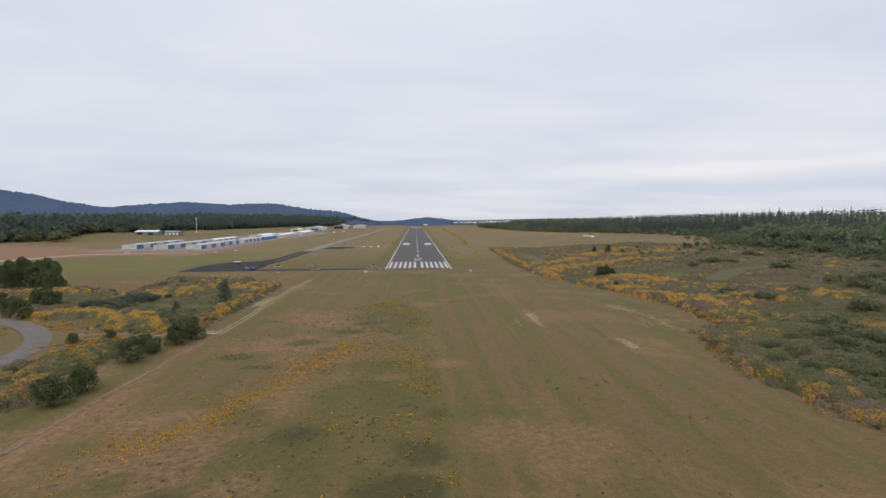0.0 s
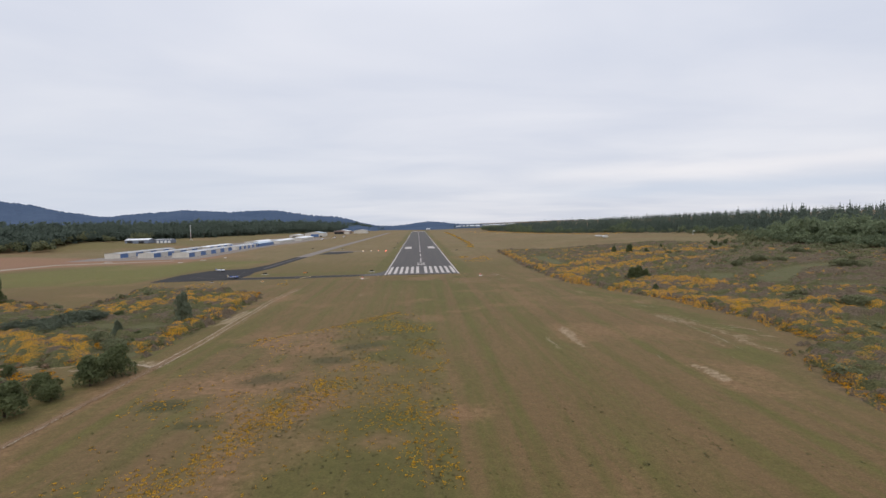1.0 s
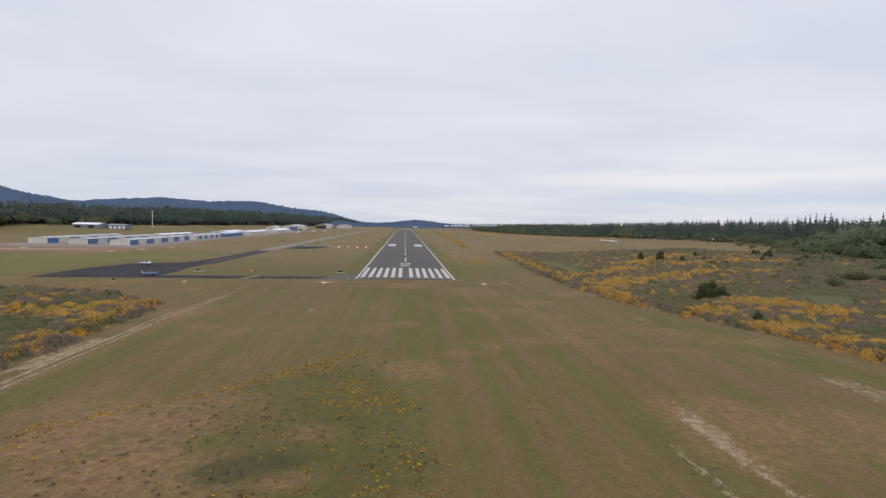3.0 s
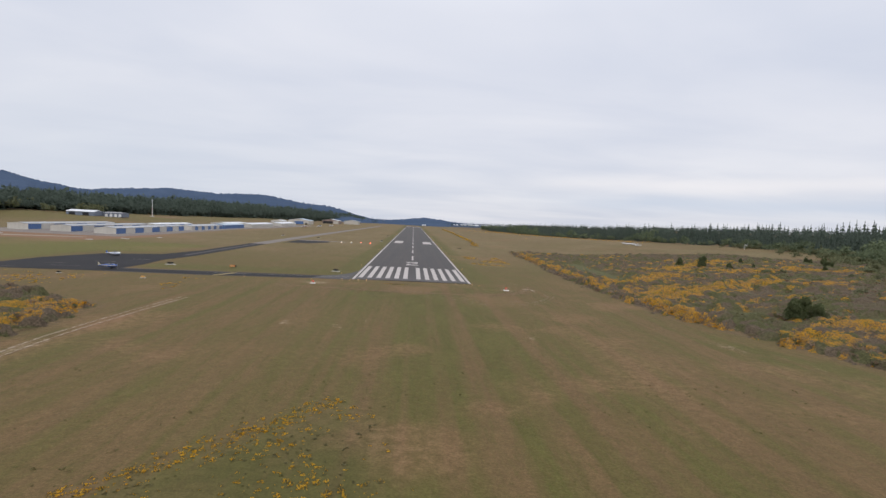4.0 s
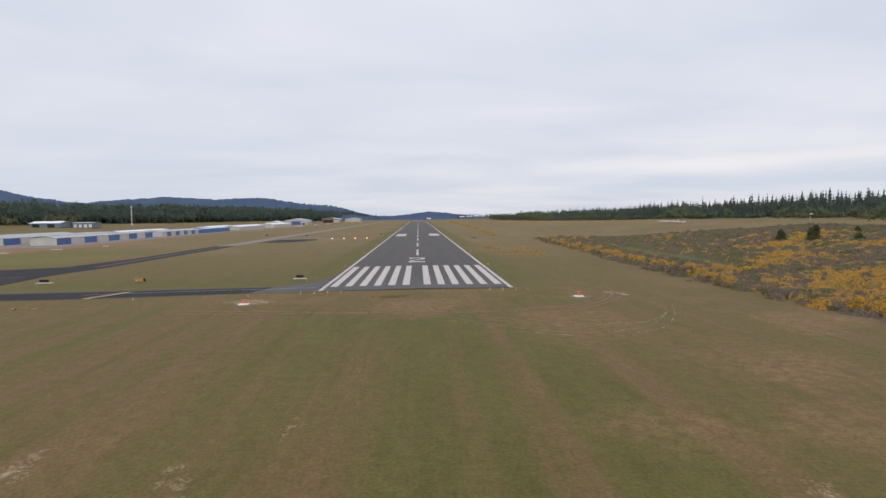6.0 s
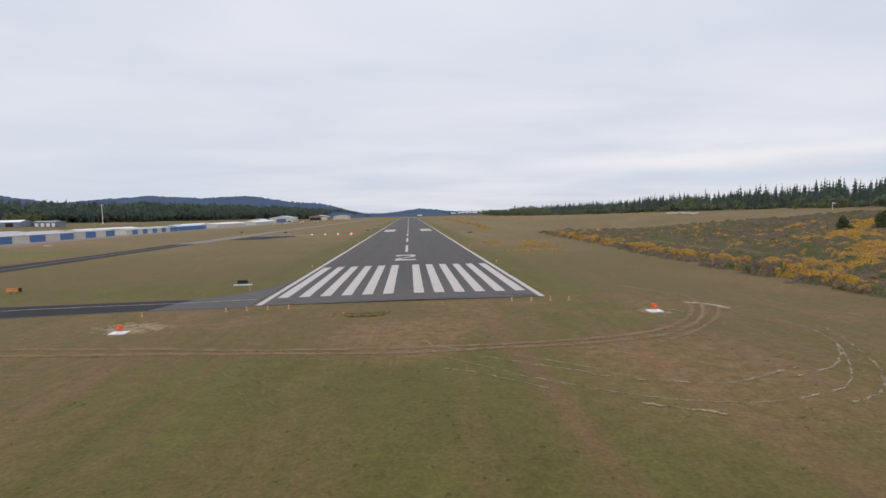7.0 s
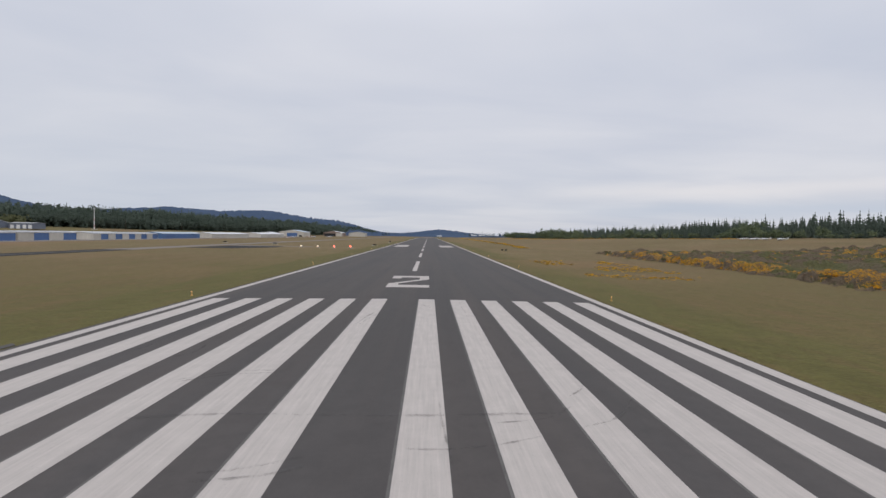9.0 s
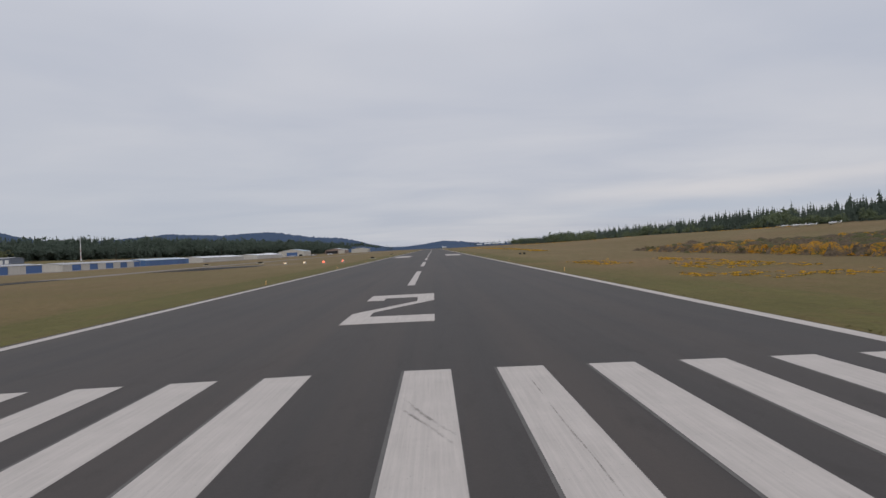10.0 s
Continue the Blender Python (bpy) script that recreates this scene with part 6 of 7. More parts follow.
# gravel scraped bare along the eastern verge
VERGE = [([(76.4, -122.6), (78.8, -125.8), (81.2, -129.6)], 1.0), ([(72.8, -144.9), (75.3, -154.1), (75.4, -164.6), (75.2, -171.9), (73.3, -186.5)], 0.7), ([(84.7, -162.4), (88.5, -163.9), (91.0, -169.2)], 1.3), ([(80.3, -142.0), (81.6, -155.0), (90.7, -163.7)], 0.6), ([(51.8, -187.0), (51.4, -190.6)], 0.5), ([(67.0, -189.8), (67.1, -191.4)], 0.4), ([(31.1, -168.7), (31.8, -173), (32.2, -177.0)], 0.7)]
RUTS = TURN_RUTS + LOOP_RUTS + OUTER_RUTS + SIDE_RUTS + [(line, w, M_RUTPALE) for line, w in VERGE]
RUTS += [([(-63.4, -330), (-63.2, -246), (-62.8, -230), (-62.2, -210), (-61.2, -184), (-60.6, -172)], 2.5, M_RUT),
         ([(-62.9, -330), (-62.7, -246), (-62.3, -230), (-61.7, -210), (-61.0, -184)], 0.6, M_RUTPALE),
         ([(-61.4, -184), (-66, -181), (-72, -182.5), (-80, -184.5)], 1.4, M_TRACK),
         ([(-66.8, -133), (-66.2, -124), (-65.0, -112)], 0.9, M_TRACK),
         ([(-59.2, -148), (-59.4, -138), (-59.6, -128)], 0.5, M_RUTPALE)]
for k in range(2):
    dx = -0.9 + 1.8 * k
    RUTS.append(([(-61.2 + dx, -186), (-60.8 + dx, -164), (-61 + dx, -152), (-61.6 + dx, -135), (-62 + dx, -112), (-62.8 + dx, -95), (-61.6 + dx, -70), (-60 + dx, -52)], 0.62, M_TRACK))
for line, w in SCRATCHES:
    RUTS.append((line, w, M_RUTPALE if line[0][1] > -5 else M_RUTFAINT))
ruts = thing("dirt_track", "worn wheel ruts crossing the turf", "track", kind="structure")
for i, (line, w, mat) in enumerate(RUTS):
    worn("rut", line, w * (1.2 if mat is M_RUTPALE else 1.7), 0.006 + 0.0013 * i, mat, ruts)

hold = thing("holding_line", "yellow painted holding line across the taxiway", "marking", kind="structure")
for k in range(2):
    part("stripe", Build().prism([(-72.0 + 0.9 * k, -5.4), (-71.5 + 0.9 * k, -5.4), (-67.1 + 0.9 * k, 3.6), (-67.6 + 0.9 * k, 3.6)], 0.022, 0.030), M_YELLOW, hold)
part("centre_line", ribbon([(-76, 0.0), (-60, 2.2), (-46.5, 3.4), (-35, 4.0), (-24, 5.4)], 0.17, 0.030), M_PAINT, hold)
part("worn_strip", ribbon([(-114, 66), (-114.4, 100), (-114.4, 140), (-114.2, 184)], 2.2, 0.022), M_RUNWAY, hold, "pale worn strip along the taxiway")
tie = thing("apron_marking", "faint pale lines on the dark apron", "marking", kind="structure")
for x, y, L in [(-129.3, 4.3, 9), (-126.3, 23.1, 8), (-119.4, 37, 7), (-138.2, 11.8, 7), (-144.1, -3.8, 6)]:
    part("stripe", Build().box((x, y, 0.02), (L, 0.35, 0.008), 12), M_OLD, tie)


tagged(new("gravel_loop_road", ribbon(LOOP_ROAD, 6.4, 0.05).mesh("gravel_loop_road", M_DULLGRAVEL)), "grey gravel road curving through the heath", "road", kind="structure")


# ---- airfield lights and signs ----
def edge_light(name, x, y, label, group, tall=0.42, lamp=M_LAMPW, body=M_AMBER):
    t = thing(name, label, "light", pose(x, y, height(x, y)), group)
    part("base_plate", Build().tube((0, 0, -0.05), (0, 0, 0.05), 0.16, 0.15, 12), body, t)
    part("stem", Build().tube((0, 0, 0.05), (0, 0, tall), 0.05, 0.035, 8), body, t)
    part("lamp", Build().loft([[(r * math.cos(a), r * math.sin(a), z) for a in (2 * math.pi * k / 10 for k in range(10))] for z, r in ((tall, 0.04), (tall + 0.03, 0.065), (tall + 0.09, 0.06), (tall + 0.12, 0.025))]), lamp, t)
    return t


first = edge_light("runway_light", -24.6, 54.2, "small amber runway edge light on a stake", "runway edge lights")
for k in range(24):
    for side in (-1, 1):
        if k or side > 0:
            x, y = side * 24.6, 54.2 + 59.8 * k
            copy_thing(first, pose(x, y, height(x, y)))
thr = edge_light("threshold_light", -16.9, -3.5, "amber threshold light on a short stake", "threshold lights", 0.40, M_LAMPW)
for x, y in [(-19.9, -3.7), (-22.8, -3.9), (-25.7, -4.2), (16.7, -3.05), (19.7, -3.25), (22.6, -3.5), (25.3, -4.05)]:
    copy_thing(thr, pose(x, y, height(x, y)))
blue = edge_light("taxiway_light", -29, 16.9, "small amber taxiway light on a stake", "taxiway lights", 0.45, M_AMBER)
for x, y in [(-36.6, -5.9), (-60, -7.4)]:
    copy_thing(blue, pose(x, y, height(x, y)))


def papi(x, y, lamp):
    t = thing("approach_light_box", "glide slope light box on legs, lit " + ("red" if lamp is M_LAMPR else "white"), "light", pose(x, y, height(x, y)), "glide slope lights")
    part("pad", Build().box((0, 0, 0.04), (1.8, 1.6, 0.1), bevel=0.05), M_CONC, t)
    part("housing", Build().box((0, 0, 0.72), (0.9, 1.1, 0.42), bevel=0.08).box((0, 0.1, 0.96), (0.98, 1.0, 0.05), bevel=0.05), M_WHITEPAINT, t)
    for dx in (-0.32, 0.32):
        for dy in (-0.4, 0.4):
            part("leg", Build().tube((dx, dy, 0.05), (dx, dy, 0.55), 0.04), M_STEEL, t)
    lens = Build()
    for dx in (-0.2, 0.2):
        lens.tube((dx, -0.54, 0.72), (dx, -0.60, 0.72), 0.19, 0.17, 14)
    part("lens", lens, lamp, t)
    return t


for x, lamp in [(-63.4, M_LAMPP), (-54.9, M_LAMPP), (-46.4, M_LAMPR), (-37.8, M_LAMPR)]:
    papi(x, 254, lamp)


def board(x, y, w=2.3, rz=0.0, pad=True):
    t = thing("guidance_sign", "black backed airfield sign on a concrete pad", "sign", pose(x, y, height(x, y), 0, 0, rz), "airfield signs")
    if pad:
        part("pad", Build().box((0, 0, 0.04), (w + 1.5, 1.5, 0.14), bevel=0.1), M_CONC, t)
    for dx in (-w * 0.36, w * 0.36):
        part("leg", Build().tube((dx, 0, 0.1), (dx, 0, 0.34), 0.05), M_STEEL, t)
    part("panel", Build().box((0, 0, 0.62), (w, 0.22, 0.68), bevel=0.05), M_BLACK, t)
    part("rim", Build().box((0, 0, 0.975), (w + 0.05, 0.26, 0.03), bevel=0.04), M_TYRE, t)
    return t


for x, y, w, rz in [(-32.4, 23.4, 2.0, 0), (-100.2, 22.8, 2.4, 0), (-31.5, 310.3, 2.0, 0), (-94.8, 311.3, 2.6, 0), (-136.2, 336, 2.4, 0), (-33, 457, 2.0, 0), (39.2, 237.3, 0.9, 0), (41.2, 238.4, 0.9, 0)]:
    board(x, y, w, rz, w > 1)


def boxed_sign(x, y, rz):
    """Deep lit sign box: orange face, black end cap."""
    t = thing("taxiway_sign", "orange box sign with a black end on short legs", "sign", pose(x, y, height(x, y), 0, 0, rz), "airfield signs")
    part("face_box", Build().box((-0.25, 0, 0.66), (2.0, 0.42, 0.72), bevel=0.05), M_SIGNORANGE, t)
    part("end_cap", Build().box((0.98, 0, 0.66), (0.45, 0.5, 0.78), bevel=0.16), M_BLACK, t, "black end cap")
    part("band", Build().box((-0.25, -0.215, 0.62), (1.7, 0.02, 0.10)), M_CREAM, t, "pale band across the face")
    for dx in (-0.95, 0.0, 0.85):
        part("leg", Build().tube((dx, 0, 0.0), (dx, 0, 0.32), 0.05), M_STEEL, t)
    return t


boxed_sign(-74.2, 21.2, 14)


def strobe(x, y):
    t = thing("identifier_light", "orange strobe box on a white concrete pad", "light", pose(x, y, height(x, y)), "runway end strobes")
    part("pad", Build().box((0, 0, 0.04), (1.85, 1.45, 0.14), bevel=0.06), M_WHITEPAINT, t, "white painted concrete pad")
    for dx in (-0.22, 0.22):
        part("leg", Build().tube((dx, 0.1, 0.1), (dx, 0.1, 0.42), 0.045), M_STEEL, t)
    part("housing", Build().box((0, 0.1, 0.68), (0.72, 0.5, 0.56), bevel=0.1).box((0, 0.06, 0.98), (0.5, 0.4, 0.08), bevel=0.08), M_ORANGE, t)
    part("lens", Build().tube((0, -0.15, 0.7), (0, -0.21, 0.7), 0.18, 0.16, 14), M_STEEL, t)
    return t


strobe(33.7, -14.1)
strobe(-34.0, -16.0)


def marker(x, y, mat, label):
    t = thing("marker_board", label, "marker", pose(x, y, height(x, y)))
    part("panel", Build().box((0, 0, 0.42), (1.3, 0.25, 0.42), bevel=0.06), mat, t)
    part("pad", Build().box((0, 0, 0.03), (1.7, 0.8, 0.1), bevel=0.05), M_CONC, t)
    for dx in (-0.45, 0.45):
        part("leg", Build().tube((dx, 0, 0.05), (dx, 0, 0.3), 0.04), M_STEEL, t)


marker(-88.4, -20, M_AMBER, "amber marker board in the grass")
marker(-117.4, -16.4, M_BLACK, "dark marker board in the grass")


# ---- aircraft ----
def aeroplane(x, y, heading, body, trim, wingmat, high, label, span=10.4, length=7.4, group=""):
    """Light single-engined aeroplane; nose along local +x."""
    z0 = height(x, y) + 0.03
    t = thing("light_aircraft", label, "aircraft", pose(x, y, z0, 0, 0, heading), group)
    L = length
    prof = [(-0.60, 0.10, 0.10, 1.20), (-0.45, 0.20, 0.24, 1.14), (-0.25, 0.36, 0.42, 1.10), (-0.08, 0.52, 0.62, 1.14), (0.06, 0.54, 0.66, 1.16), (0.18, 0.50, 0.52, 1.06), (0.32, 0.42, 0.40, 1.02), (0.38, 0.26, 0.26, 1.02)]
    rings = [[(k * L, w * math.cos(a) * (1.08 if abs(math.cos(a)) > 0.6 else 1), cz + h * math.sin(a)) for a in (2 * math.pi * (i + 0.5) / 14 for i in range(14))] for k, w, h, cz in prof]
    fus = part("fuselage", Build().loft(rings), body, t, smooth=True)
    part("stripe", Build().loft([[(k * L, w * 1.10, cz - 0.08), (k * L, w * 1.10, cz + 0.10), (k * L, w * 0.9, cz + 0.10), (k * L, w * 0.9, cz - 0.08)] for k, w, h, cz in prof[1:7]]).loft([[(k * L, -w * 1.10, cz - 0.08), (k * L, -w * 0.9, cz - 0.08), (k * L, -w * 0.9, cz + 0.10), (k * L, -w * 1.10, cz + 0.10)] for k, w, h, cz in prof[1:7]]), trim, fus, "painted side stripe")
    wz = 1.86 if high else 0.82

    def aerofoil(xc, yy, z, chord, th):
        return [(xc + chord * u, yy, z + th * v) for u, v in ((0.5, 0.0), (0.3, 0.75), (0.05, 1.0), (-0.25, 0.7), (-0.5, 0.05), (-0.25, -0.25), (0.05, -0.35), (0.35, -0.25))]

    dih = 0.10 if high else 0.42
    wing = Build().loft([aerofoil(0.04 * L, s * span / 2, wz + abs(s) * dih, c, h) for s, c, h in ((-1, 1.15, 0.09), (-0.94, 1.4, 0.13), (-0.05, 1.6, 0.17), (0.05, 1.6, 0.17), (0.94, 1.4, 0.13), (1, 1.15, 0.09))])
    part("wing", wing, wingmat, t, smooth=True)
    part("tailplane", Build().loft([aerofoil(-0.54 * L + 0.05, s * 1.55, 1.24, c, 0.05) for s, c in ((-1, 0.55), (-0.1, 0.95), (0.1, 0.95), (1, 0.55))]), wingmat, t)
    fin = [(-0.46 * L, 1.22), (-0.56 * L, 2.05), (-0.60 * L, 2.28), (-0.645 * L, 2.26), (-0.625 * L, 1.15)]
    part("fin", Build().loft([[(px, yy, pz) for px, pz in fin] for yy in (-0.05, 0.05)]), trim, t, "tail fin")
    if high:
        part("cabin_window", Build().loft([[(k * L, s * w, z) for s, z in ((-1, 1.35), (1, 1.35), (0.8, 1.80), (-0.8, 1.80))] for k, w in ((-0.10, 0.50), (-0.04, 0.575), (0.09, 0.575), (0.15, 0.46))]), M_GLASS, t)
        for s in (-1, 1):
            part("wing_strut", Build().tube((0.06 * L, s * 0.5, 0.82), (0.05 * L, s * span * 0.27, wz + 0.02), 0.045, 0.035, 6), M_STEEL, t)
    else:
        part("canopy", Build().loft([[(k * L, w * math.cos(a), 1.45 + h * math.sin(a)) for a in (math.pi * i / 8 for i in range(9))] for k, w, h in ((-0.14, 0.25, 0.2), (-0.06, 0.48, 0.52), (0.06, 0.50, 0.55), (0.15, 0.42, 0.18))]), M_GLASS, t, smooth=True)
    prop = Build().tube((0.38 * L, 0, 1.02), (0.425 * L, 0, 1.02), 0.17, 0.04, 10)
    prop.box((0.40 * L, 0, 1.02), (0.05, 0.14, 1.8), bevel=0.02)
    part("propeller", prop, M_STEEL, t)
    for wx, wy in ((0.12 * L, 0.95), (0.12 * L, -0.95), (0.30 * L if not high else -0.56 * L, 0)):
        r = 0.25 if wy else (0.22 if not high else 0.12)
        wh = part("wheel", Build().tube((wx, wy - 0.08, r), (wx, wy + 0.08, r), r, r, 14), M_TYRE, t)
        part("gear_leg", Build().tube((wx, wy * 0.98, r), (wx, wy * 0.4, 0.82 if wy or not high else 1.1), 0.04, 0.06, 6), M_STEEL, t)
    return t


aeroplane(-138.0, 49.5, 8, M_WHITEPAINT, M_BLUEPAINT, M_WHITEPAINT, False, "white low-wing light aircraft with a blue tail on the apron", 8.4, 5.7)
aeroplane(-111.4, 1.0, 20, M_BLUEPAINT, M_CREAM, M_BLUEPAINT, False, "blue low-wing light aircraft with a cream tail on the apron", 8.2, 5.8)


for x, y, a in [(242, 362, 200), (246, 353, 160), (239, 348, 215), (244, 340, 185), (232, 308, 170)]:
    aeroplane(x, y, a, M_WHITEPAINT, M_WHITEPAINT, M_WHITEPAINT, False, "white light aircraft parked on the eastern field", 9.0, 6.4, "aircraft on the eastern field")


# ---- hangars and buildings ----
def bay_hangar(x0, x1, y0, y1, eave, order, label, roof=None, group="hangar rows"):
    """Long low hangar: sheet doors in turn with wall panels on both long sides, shallow gable roof."""
    cx, cy = (x0 + x1) / 2, (y0 + y1) / 2
    w, d = x1 - x0, y1 - y0
    t = thing("hangar", label, "hangar", pose(cx, cy, height(cx, cy)), group)
    ridge = eave + w * 0.055
    gable = [(-w / 2, 0), (w / 2, 0), (w / 2, eave), (0, ridge), (-w / 2, eave)]
    for s in (-1, 1):
        part("end_wall", Build().loft([[(px, s * d / 2 - s * k, pz) for px, pz in (gable if s > 0 else gable[::-1])] for k in (0.15, 0.0)]), M_WHITEWALL, t)
    pitch = d / len(order)
    dm = Build().box((0, 0, eave * 0.5 - 0.1), (0.12, pitch - 0.3, eave - 0.35), bevel=0.03).mesh("hangar_door", M_BLUEDOOR)
    pm = Build().box((0, 0, eave * 0.5), (0.2, pitch - 0.04, eave - 0.02)).mesh("wall_panel", M_WHITEDOOR)
    hd = Build().box((0, 0, eave - 0.14), (0.2, pitch - 0.04, 0.25)).mesh("header", M_WHITEDOOR)
    for s in (-1, 1):
        for k, letter in enumerate(order):
            yy = -d / 2 + pitch * (k + 0.5)
            if letter == "B":
                part("hangar_door", dm, None, t, "blue sliding door", at=pose(s * (w / 2 - 0.16), yy, 0.05))
                part("header", hd, None, t, at=pose(s * (w / 2 - 0.1), yy, 0))
            else:
                part("wall_panel", pm, None, t, at=pose(s * (w / 2 - 0.1), yy, 0))
        part("fascia", Build().box((s * (w / 2 + 0.05), 0, eave + 0.04), (0.16, d + 0.5, 0.3)), M_WHITEPAINT, t)
    part("roof", Build().loft([[(-w / 2 - 0.25, yy, eave), (-w / 2 - 0.25, yy, eave + 0.12), (0, yy, ridge + 0.14), (w / 2 + 0.25, yy, eave + 0.12), (w / 2 + 0.25, yy, eave), (0, yy, ridge + 0.02)][::-1] for yy in (-d / 2 - 0.3, d / 2 + 0.3)]), roof or M_ROOF, t)
    vents = Build()
    for k in range(max(2, len(order) // 3)):
        vents.box((0, -d / 2 + d * (k + 0.5) / max(2, len(order) // 3), ridge + 0.25), (0.5, 0.9, 0.35), bevel=0.08)
    part("roof_vent", vents, M_STEEL, t)
    part("slab", Build().box((0, 0, 0.02), (w + 1.2, d + 1.2, 0.1), bevel=0.1), M_CONC, t)
    return t


bay_hangar(-255, -238, 222, 290, 4.7, "BWBWB", "long beige hangar with three blue sliding doors")
bay_hangar(-256, -238.4, 291.4, 340, 4.9, "WBWB", "beige hangar with two wide blue doors")
bay_hangar(-292, -276, 227, 342, 4.7, "BWBWBWBW", "second beige hangar row with blue doors")
bay_hangar(-328, -312, 231, 346, 4.7, "BWBWBWBW", "third beige hangar row with blue doors")
bay_hangar(-258, -238, 356, 440, 4.4, "WBWBWBWBWB", "beige hangar with five blue doors")
bay_hangar(-294, -278, 360, 450, 4.6, "WBWBWBWB", "beige hangar row behind the others", M_ROOFWHITE)


def shed(x0, x1, y0, y1, eave, ridge, wall, roof, label, name="hangar_building", doors=(), axis="y", group=""):
    """Gabled sheet building; doors: (side, from, to, height, material). M_DARK ones are sheets coloured as the shade
    inside an open bay.
    """
    cx, cy = (x0 + x1) / 2, (y0 + y1) / 2
    w, d = x1 - x0, y1 - y0
    t = thing(name, label, "building", pose(cx, cy, height(cx, cy)), group)
    if axis == "y":
        pts = [(-w / 2, 0), (w / 2, 0), (w / 2, eave), (0, ridge), (-w / 2, eave)]
        walls = Build().loft([[(px, yy, pz) for px, pz in pts[::-1]] for yy in (-d / 2, d / 2)])
        rf = Build().loft([[(-w / 2 - 0.4, yy, eave - 0.05), (-w / 2 - 0.4, yy, eave + 0.15), (0, yy, ridge + 0.2), (w / 2 + 0.4, yy, eave + 0.15), (w / 2 + 0.4, yy, eave - 0.05), (0, yy, ridge + 0.02)][::-1] for yy in (-d / 2 - 0.4, d / 2 + 0.4)])
    else:
        pts = [(-d / 2, 0), (d / 2, 0), (d / 2, eave), (0, ridge), (-d / 2, eave)]
        walls = Build().loft([[(xx, py, pz) for py, pz in pts] for xx in (-w / 2, w / 2)])
        rf = Build().loft([[(xx, -d / 2 - 0.4, eave - 0.05), (xx, -d / 2 - 0.4, eave + 0.15), (xx, 0, ridge + 0.2), (xx, d / 2 + 0.4, eave + 0.15), (xx, d / 2 + 0.4, eave - 0.05), (xx, 0, ridge + 0.02)] for xx in (-w / 2 - 0.4, w / 2 + 0.4)])
    part("wall", walls, wall, t)
    part("roof", rf, roof, t)
    for side, a, b, h, mat in doors:
        if side == "s":
            part("door", Build().box(((a + b) / 2, -d / 2 - 0.03, h / 2), (b - a, 0.12, h), bevel=0.03), mat, t)
        else:
            part("door", Build().box((w / 2 + 0.03, (a + b) / 2, h / 2), (0.12, b - a, h), bevel=0.03), mat, t)
    return t


shed(-258, -238, 447, 520, 4.6, 6.0, M_BLUEWALL, M_ROOFBLUE, "blue sheet hangar with a pale blue roof", doors=[("e", -30, -14, 3.8, M_BLUEDOOR), ("e", -8, 8, 3.8, M_BLUEDOOR), ("e", 14, 30, 3.8, M_BLUEDOOR)])
shed(-292, -266, 540, 620, 4.4, 5.8, M_WHITEWALL, M_ROOFWHITE, "long white sheet hangar", doors=[("e", -34 + 17 * k, -24 + 17 * k, 3.6, M_WHITEDOOR) for k in range(4)])
shed(-260, -236, 545, 655, 4.6, 6.2, M_WHITEWALL, M_ROOFWHITE, "long white sheet hangar beside the taxiway", doors=[("e", -48 + 20 * k, -36 + 20 * k, 3.8, M_WHITEDOOR) for k in range(5)])
shed(-262, -232, 690, 800, 4.8, 6.6, M_WHITEWALL, M_ROOFWHITE, "white sheet hangar with doors", doors=[("e", -44 + 22 * k, -30 + 22 * k, 3.8, M_WHITEDOOR) for k in range(4)])
shed(-288, -240, 960, 1010, 9.0, 13.0, M_WHITEWALL, M_ROOFBLUE, "large white hangar with a pale blue roof", doors=[("s", -9, 11, 7, M_BLUEDOOR), ("s", 14, 20, 3, M_DARK), ("e", -15, 10, 7, M_WHITEDOOR)])
shed(-318, -292, 930, 970, 6, 8, M_WHITEWALL, M_ROOFWHITE, "white annex beside the large hangar", doors=[("s", -6, 6, 3.5, M_DARK)])
shed(-262, -214, 1240, 1290, 9, 13, M_BROWNWALL, M_ROOFWHITE, "brown and white open hangar", doors=[("s", -22, 6, 7, M_DARK), ("s", 8, 23, 8, M_WHITEDOOR)])
shed(-208, -166, 1300, 1345, 9, 12.5, M_WHITEWALL, M_ROOF, "grey white hangar at the field's far end", doors=[("s", -12, 12, 7, M_WHITEDOOR)])
for k in range(9):
    aeroplane(-196 - 7 * (k % 3) + 3 * k, 700 + 30 * k, 200 + 50 * (k % 4), M_WHITEPAINT, M_REDPAINT if k % 3 == 0 else M_BLUEPAINT, M_WHITEPAINT, k % 2 == 0, "white parked light aircraft on the far apron", group="parked aircraft")

shed(-450, -415, 478, 497, 5.0, 7.2, M_GREYWALL, M_ROOFWHITE, "grey workshop with a white metal roof", "workshop", axis="x", doors=[("s", -14, -6, 4, M_DARK), ("s", 3, 11, 4, M_DARK)])
shed(-413, -389, 494, 510, 5.4, 6.2, M_GREYWALL, M_ROOF, "blue-grey building with white doors", "workshop", axis="x", doors=[("s", -10, -6.5, 3.8, M_WHITEPAINT), ("s", -4, -0.5, 3.8, M_WHITEPAINT), ("s", 2, 5.5, 3.8, M_WHITEPAINT), ("s", 7.5, 11, 3.8, M_WHITEPAINT)])
shed(34, 50, 1795, 1803, 4, 5.5, M_WHITEWALL, M_ROOFWHITE, "small white hut beyond the runway", "hut", axis="x", doors=[("s", -4, 0, 2.4, M_DARK)])
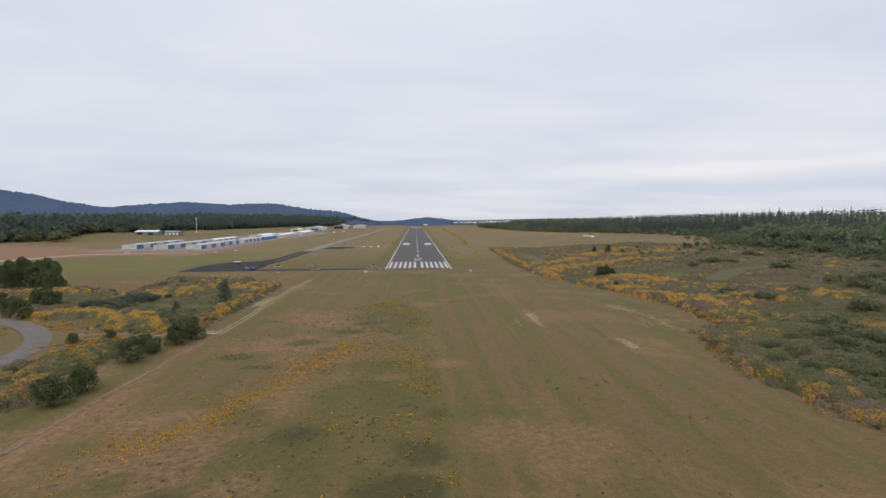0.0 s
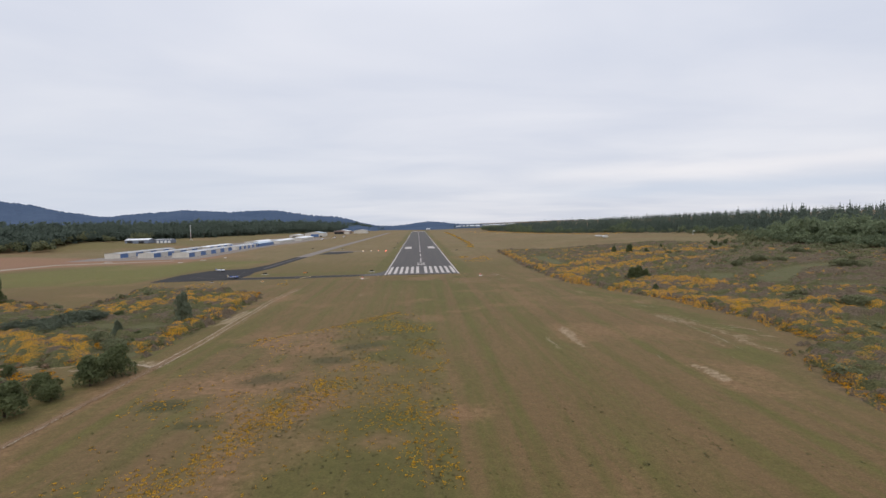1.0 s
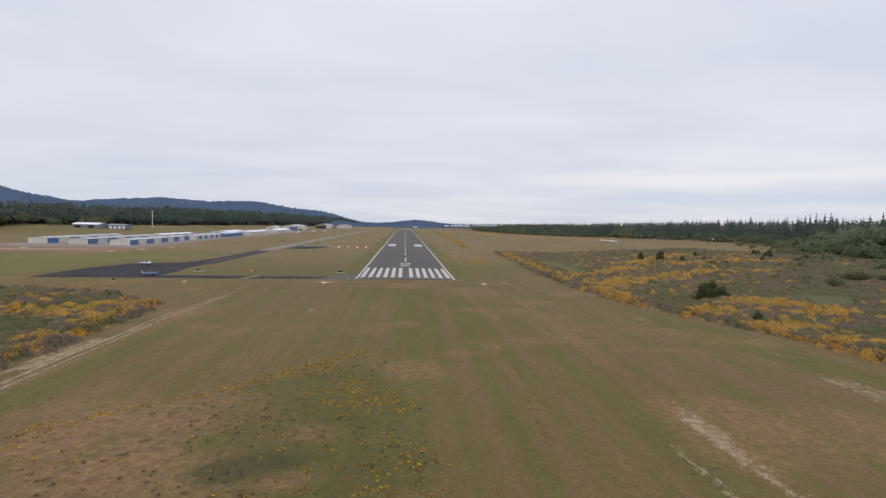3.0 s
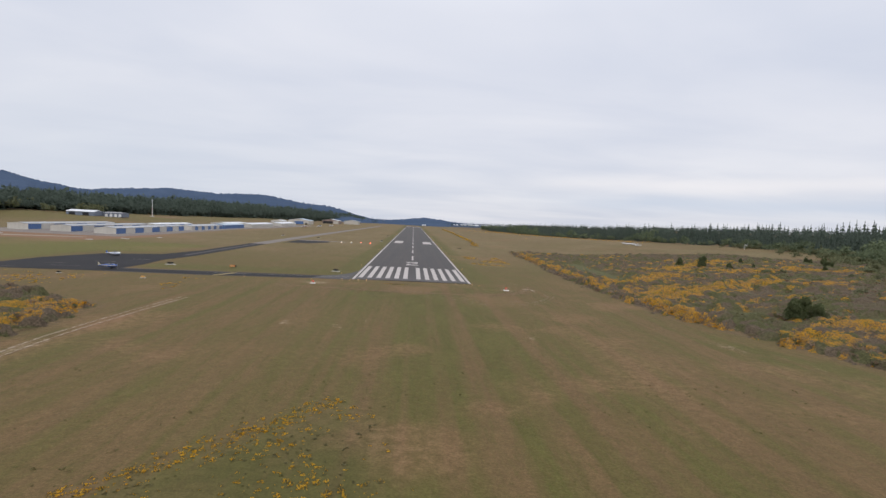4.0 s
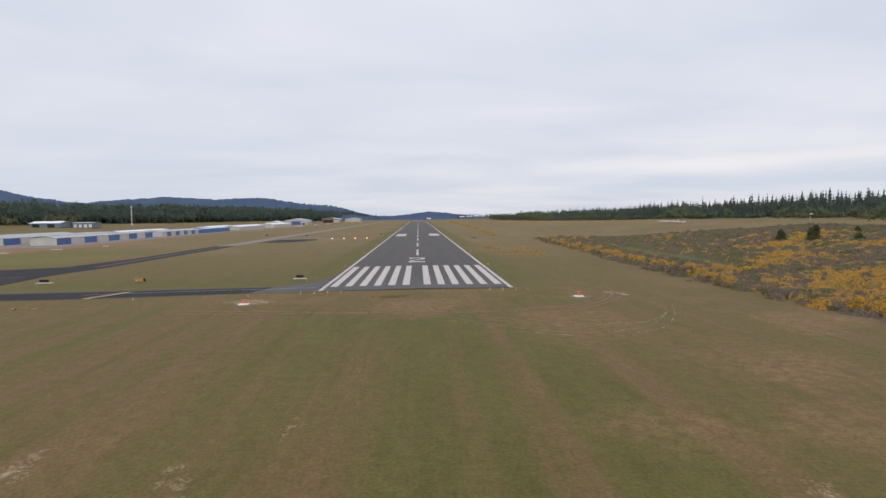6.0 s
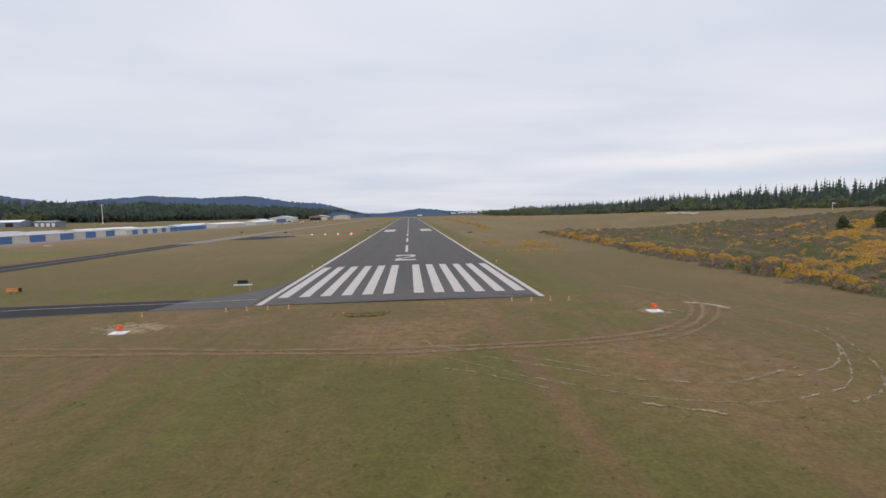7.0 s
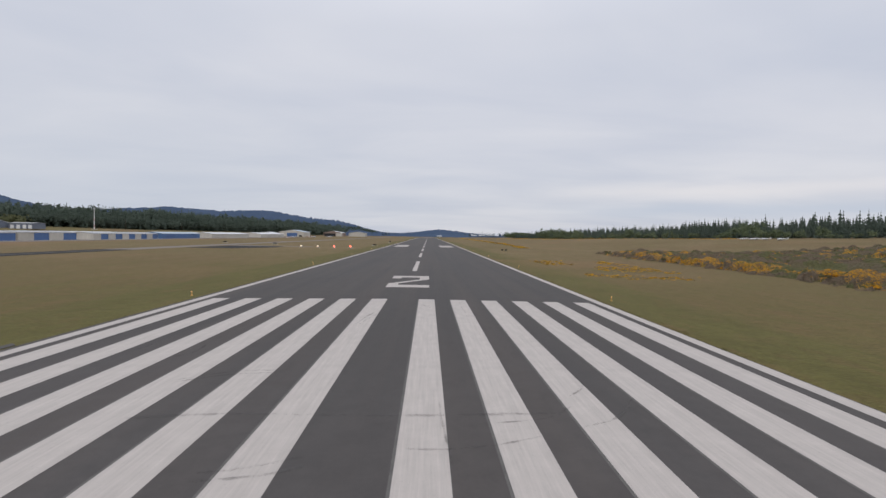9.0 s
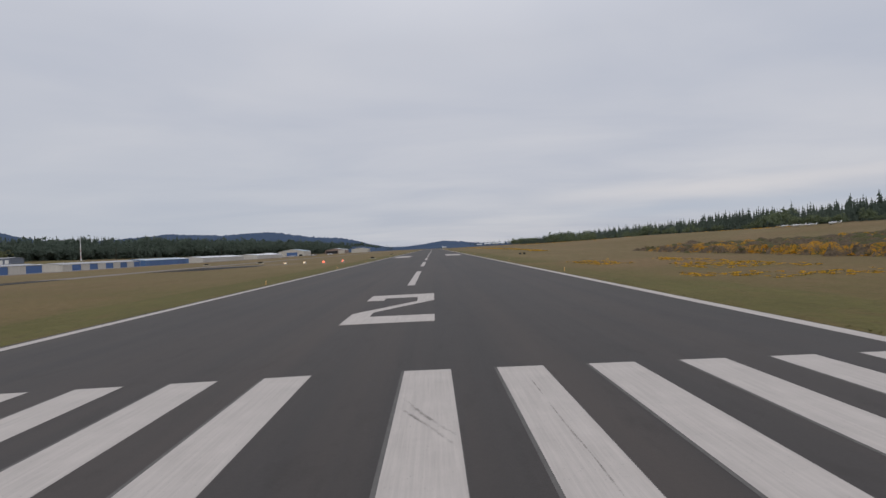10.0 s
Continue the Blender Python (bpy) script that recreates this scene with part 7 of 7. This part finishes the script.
for k in range(9):
    x = 190 + 34 * k
    shed(x, x + 22 + 6 * (k % 3), 2120 + 8 * k, 2140 + 8 * k, 7 + k % 3, 10 + k % 3, M_WHITEWALL, M_ROOFWHITE, "far white building among trees", "far_building", axis="x", doors=[("s", -6, 4, 4, M_DARK)], group="far buildings")


def beacon(x, y, top):
    t = thing("beacon_tower", "tall white pole tower with a lamp head", "tower", pose(x, y, height(x, y)))
    part("mast", Build().tube((0, 0, 0), (0, 0, top), 0.55, 0.40, 12), M_WHITEPAINT, t)
    for k in range(2):
        part("band", Build().tube((0, 0, top * (0.12 + 0.30 * k)), (0, 0, top * (0.24 + 0.30 * k)), 0.60 - 0.05 * k, 0.57 - 0.05 * k, 12), M_FADEDRED, t, "faded pinkish band")
    part("platform", Build().tube((0, 0, top), (0, 0, top + 0.5), 2.3, 2.3, 14), M_STEEL, t)
    part("lamp_head", Build().tube((0, 0, top + 0.5), (0, 0, top + 2.2), 1.2, 1.0, 12), M_STEEL, t)
    part("base", Build().box((0, 0, 0.4), (5, 5, 0.8), bevel=0.3), M_CONC, t)
    for k in range(10):
        part("rung", Build().box((0.95, 0, 2 + k * (top - 3) / 10), (0.3, 0.5, 0.08)), M_STEEL, t)


beacon(-419, 628, 25.4)
for x, y, h in [(-430.3, 710.8, 16), (-394.8, 798.5, 15), (-389.9, 950, 15)]:
    t = thing("utility_pole", "plain wooden utility pole", "pole", pose(x, y, height(x, y)), "utility poles")
    part("post", Build().tube((0, 0, 0), (0, 0, h), 0.3, 0.2, 8), M_BARK, t)
    part("crossarm", Build().box((0, 0, h - 1), (2.6, 0.2, 0.2)), M_BARK, t)

wx, wy = 334, 288
t = thing("windsock", "white windsock on a pole", "windsock", pose(wx, wy, height(wx, wy)))
part("post", Build().tube((0, 0, 0), (0, 0, 5.2), 0.16, 0.12, 8), M_WHITEPAINT, t)
part("sock", Build().tube((0.1, 0, 4.9), (2.8, 0.4, 4.4), 0.5, 0.22, 12), M_WHITEPAINT, t)
for x, y, w in [(-202.3, 171.6, 5), (-211.2, 146.8, 4), (-193.5, 200.7, 3), (-288.2, 171.6, 6)]:
    t = thing("concrete_slab", "pale concrete slab lying in the grass", "slab", pose(x, y, height(x, y)), "slabs")
    part("slab", Build().box((0, 0, 0.12), (w, 2.2, 0.35), 6, bevel=0.1), M_CONC, t)
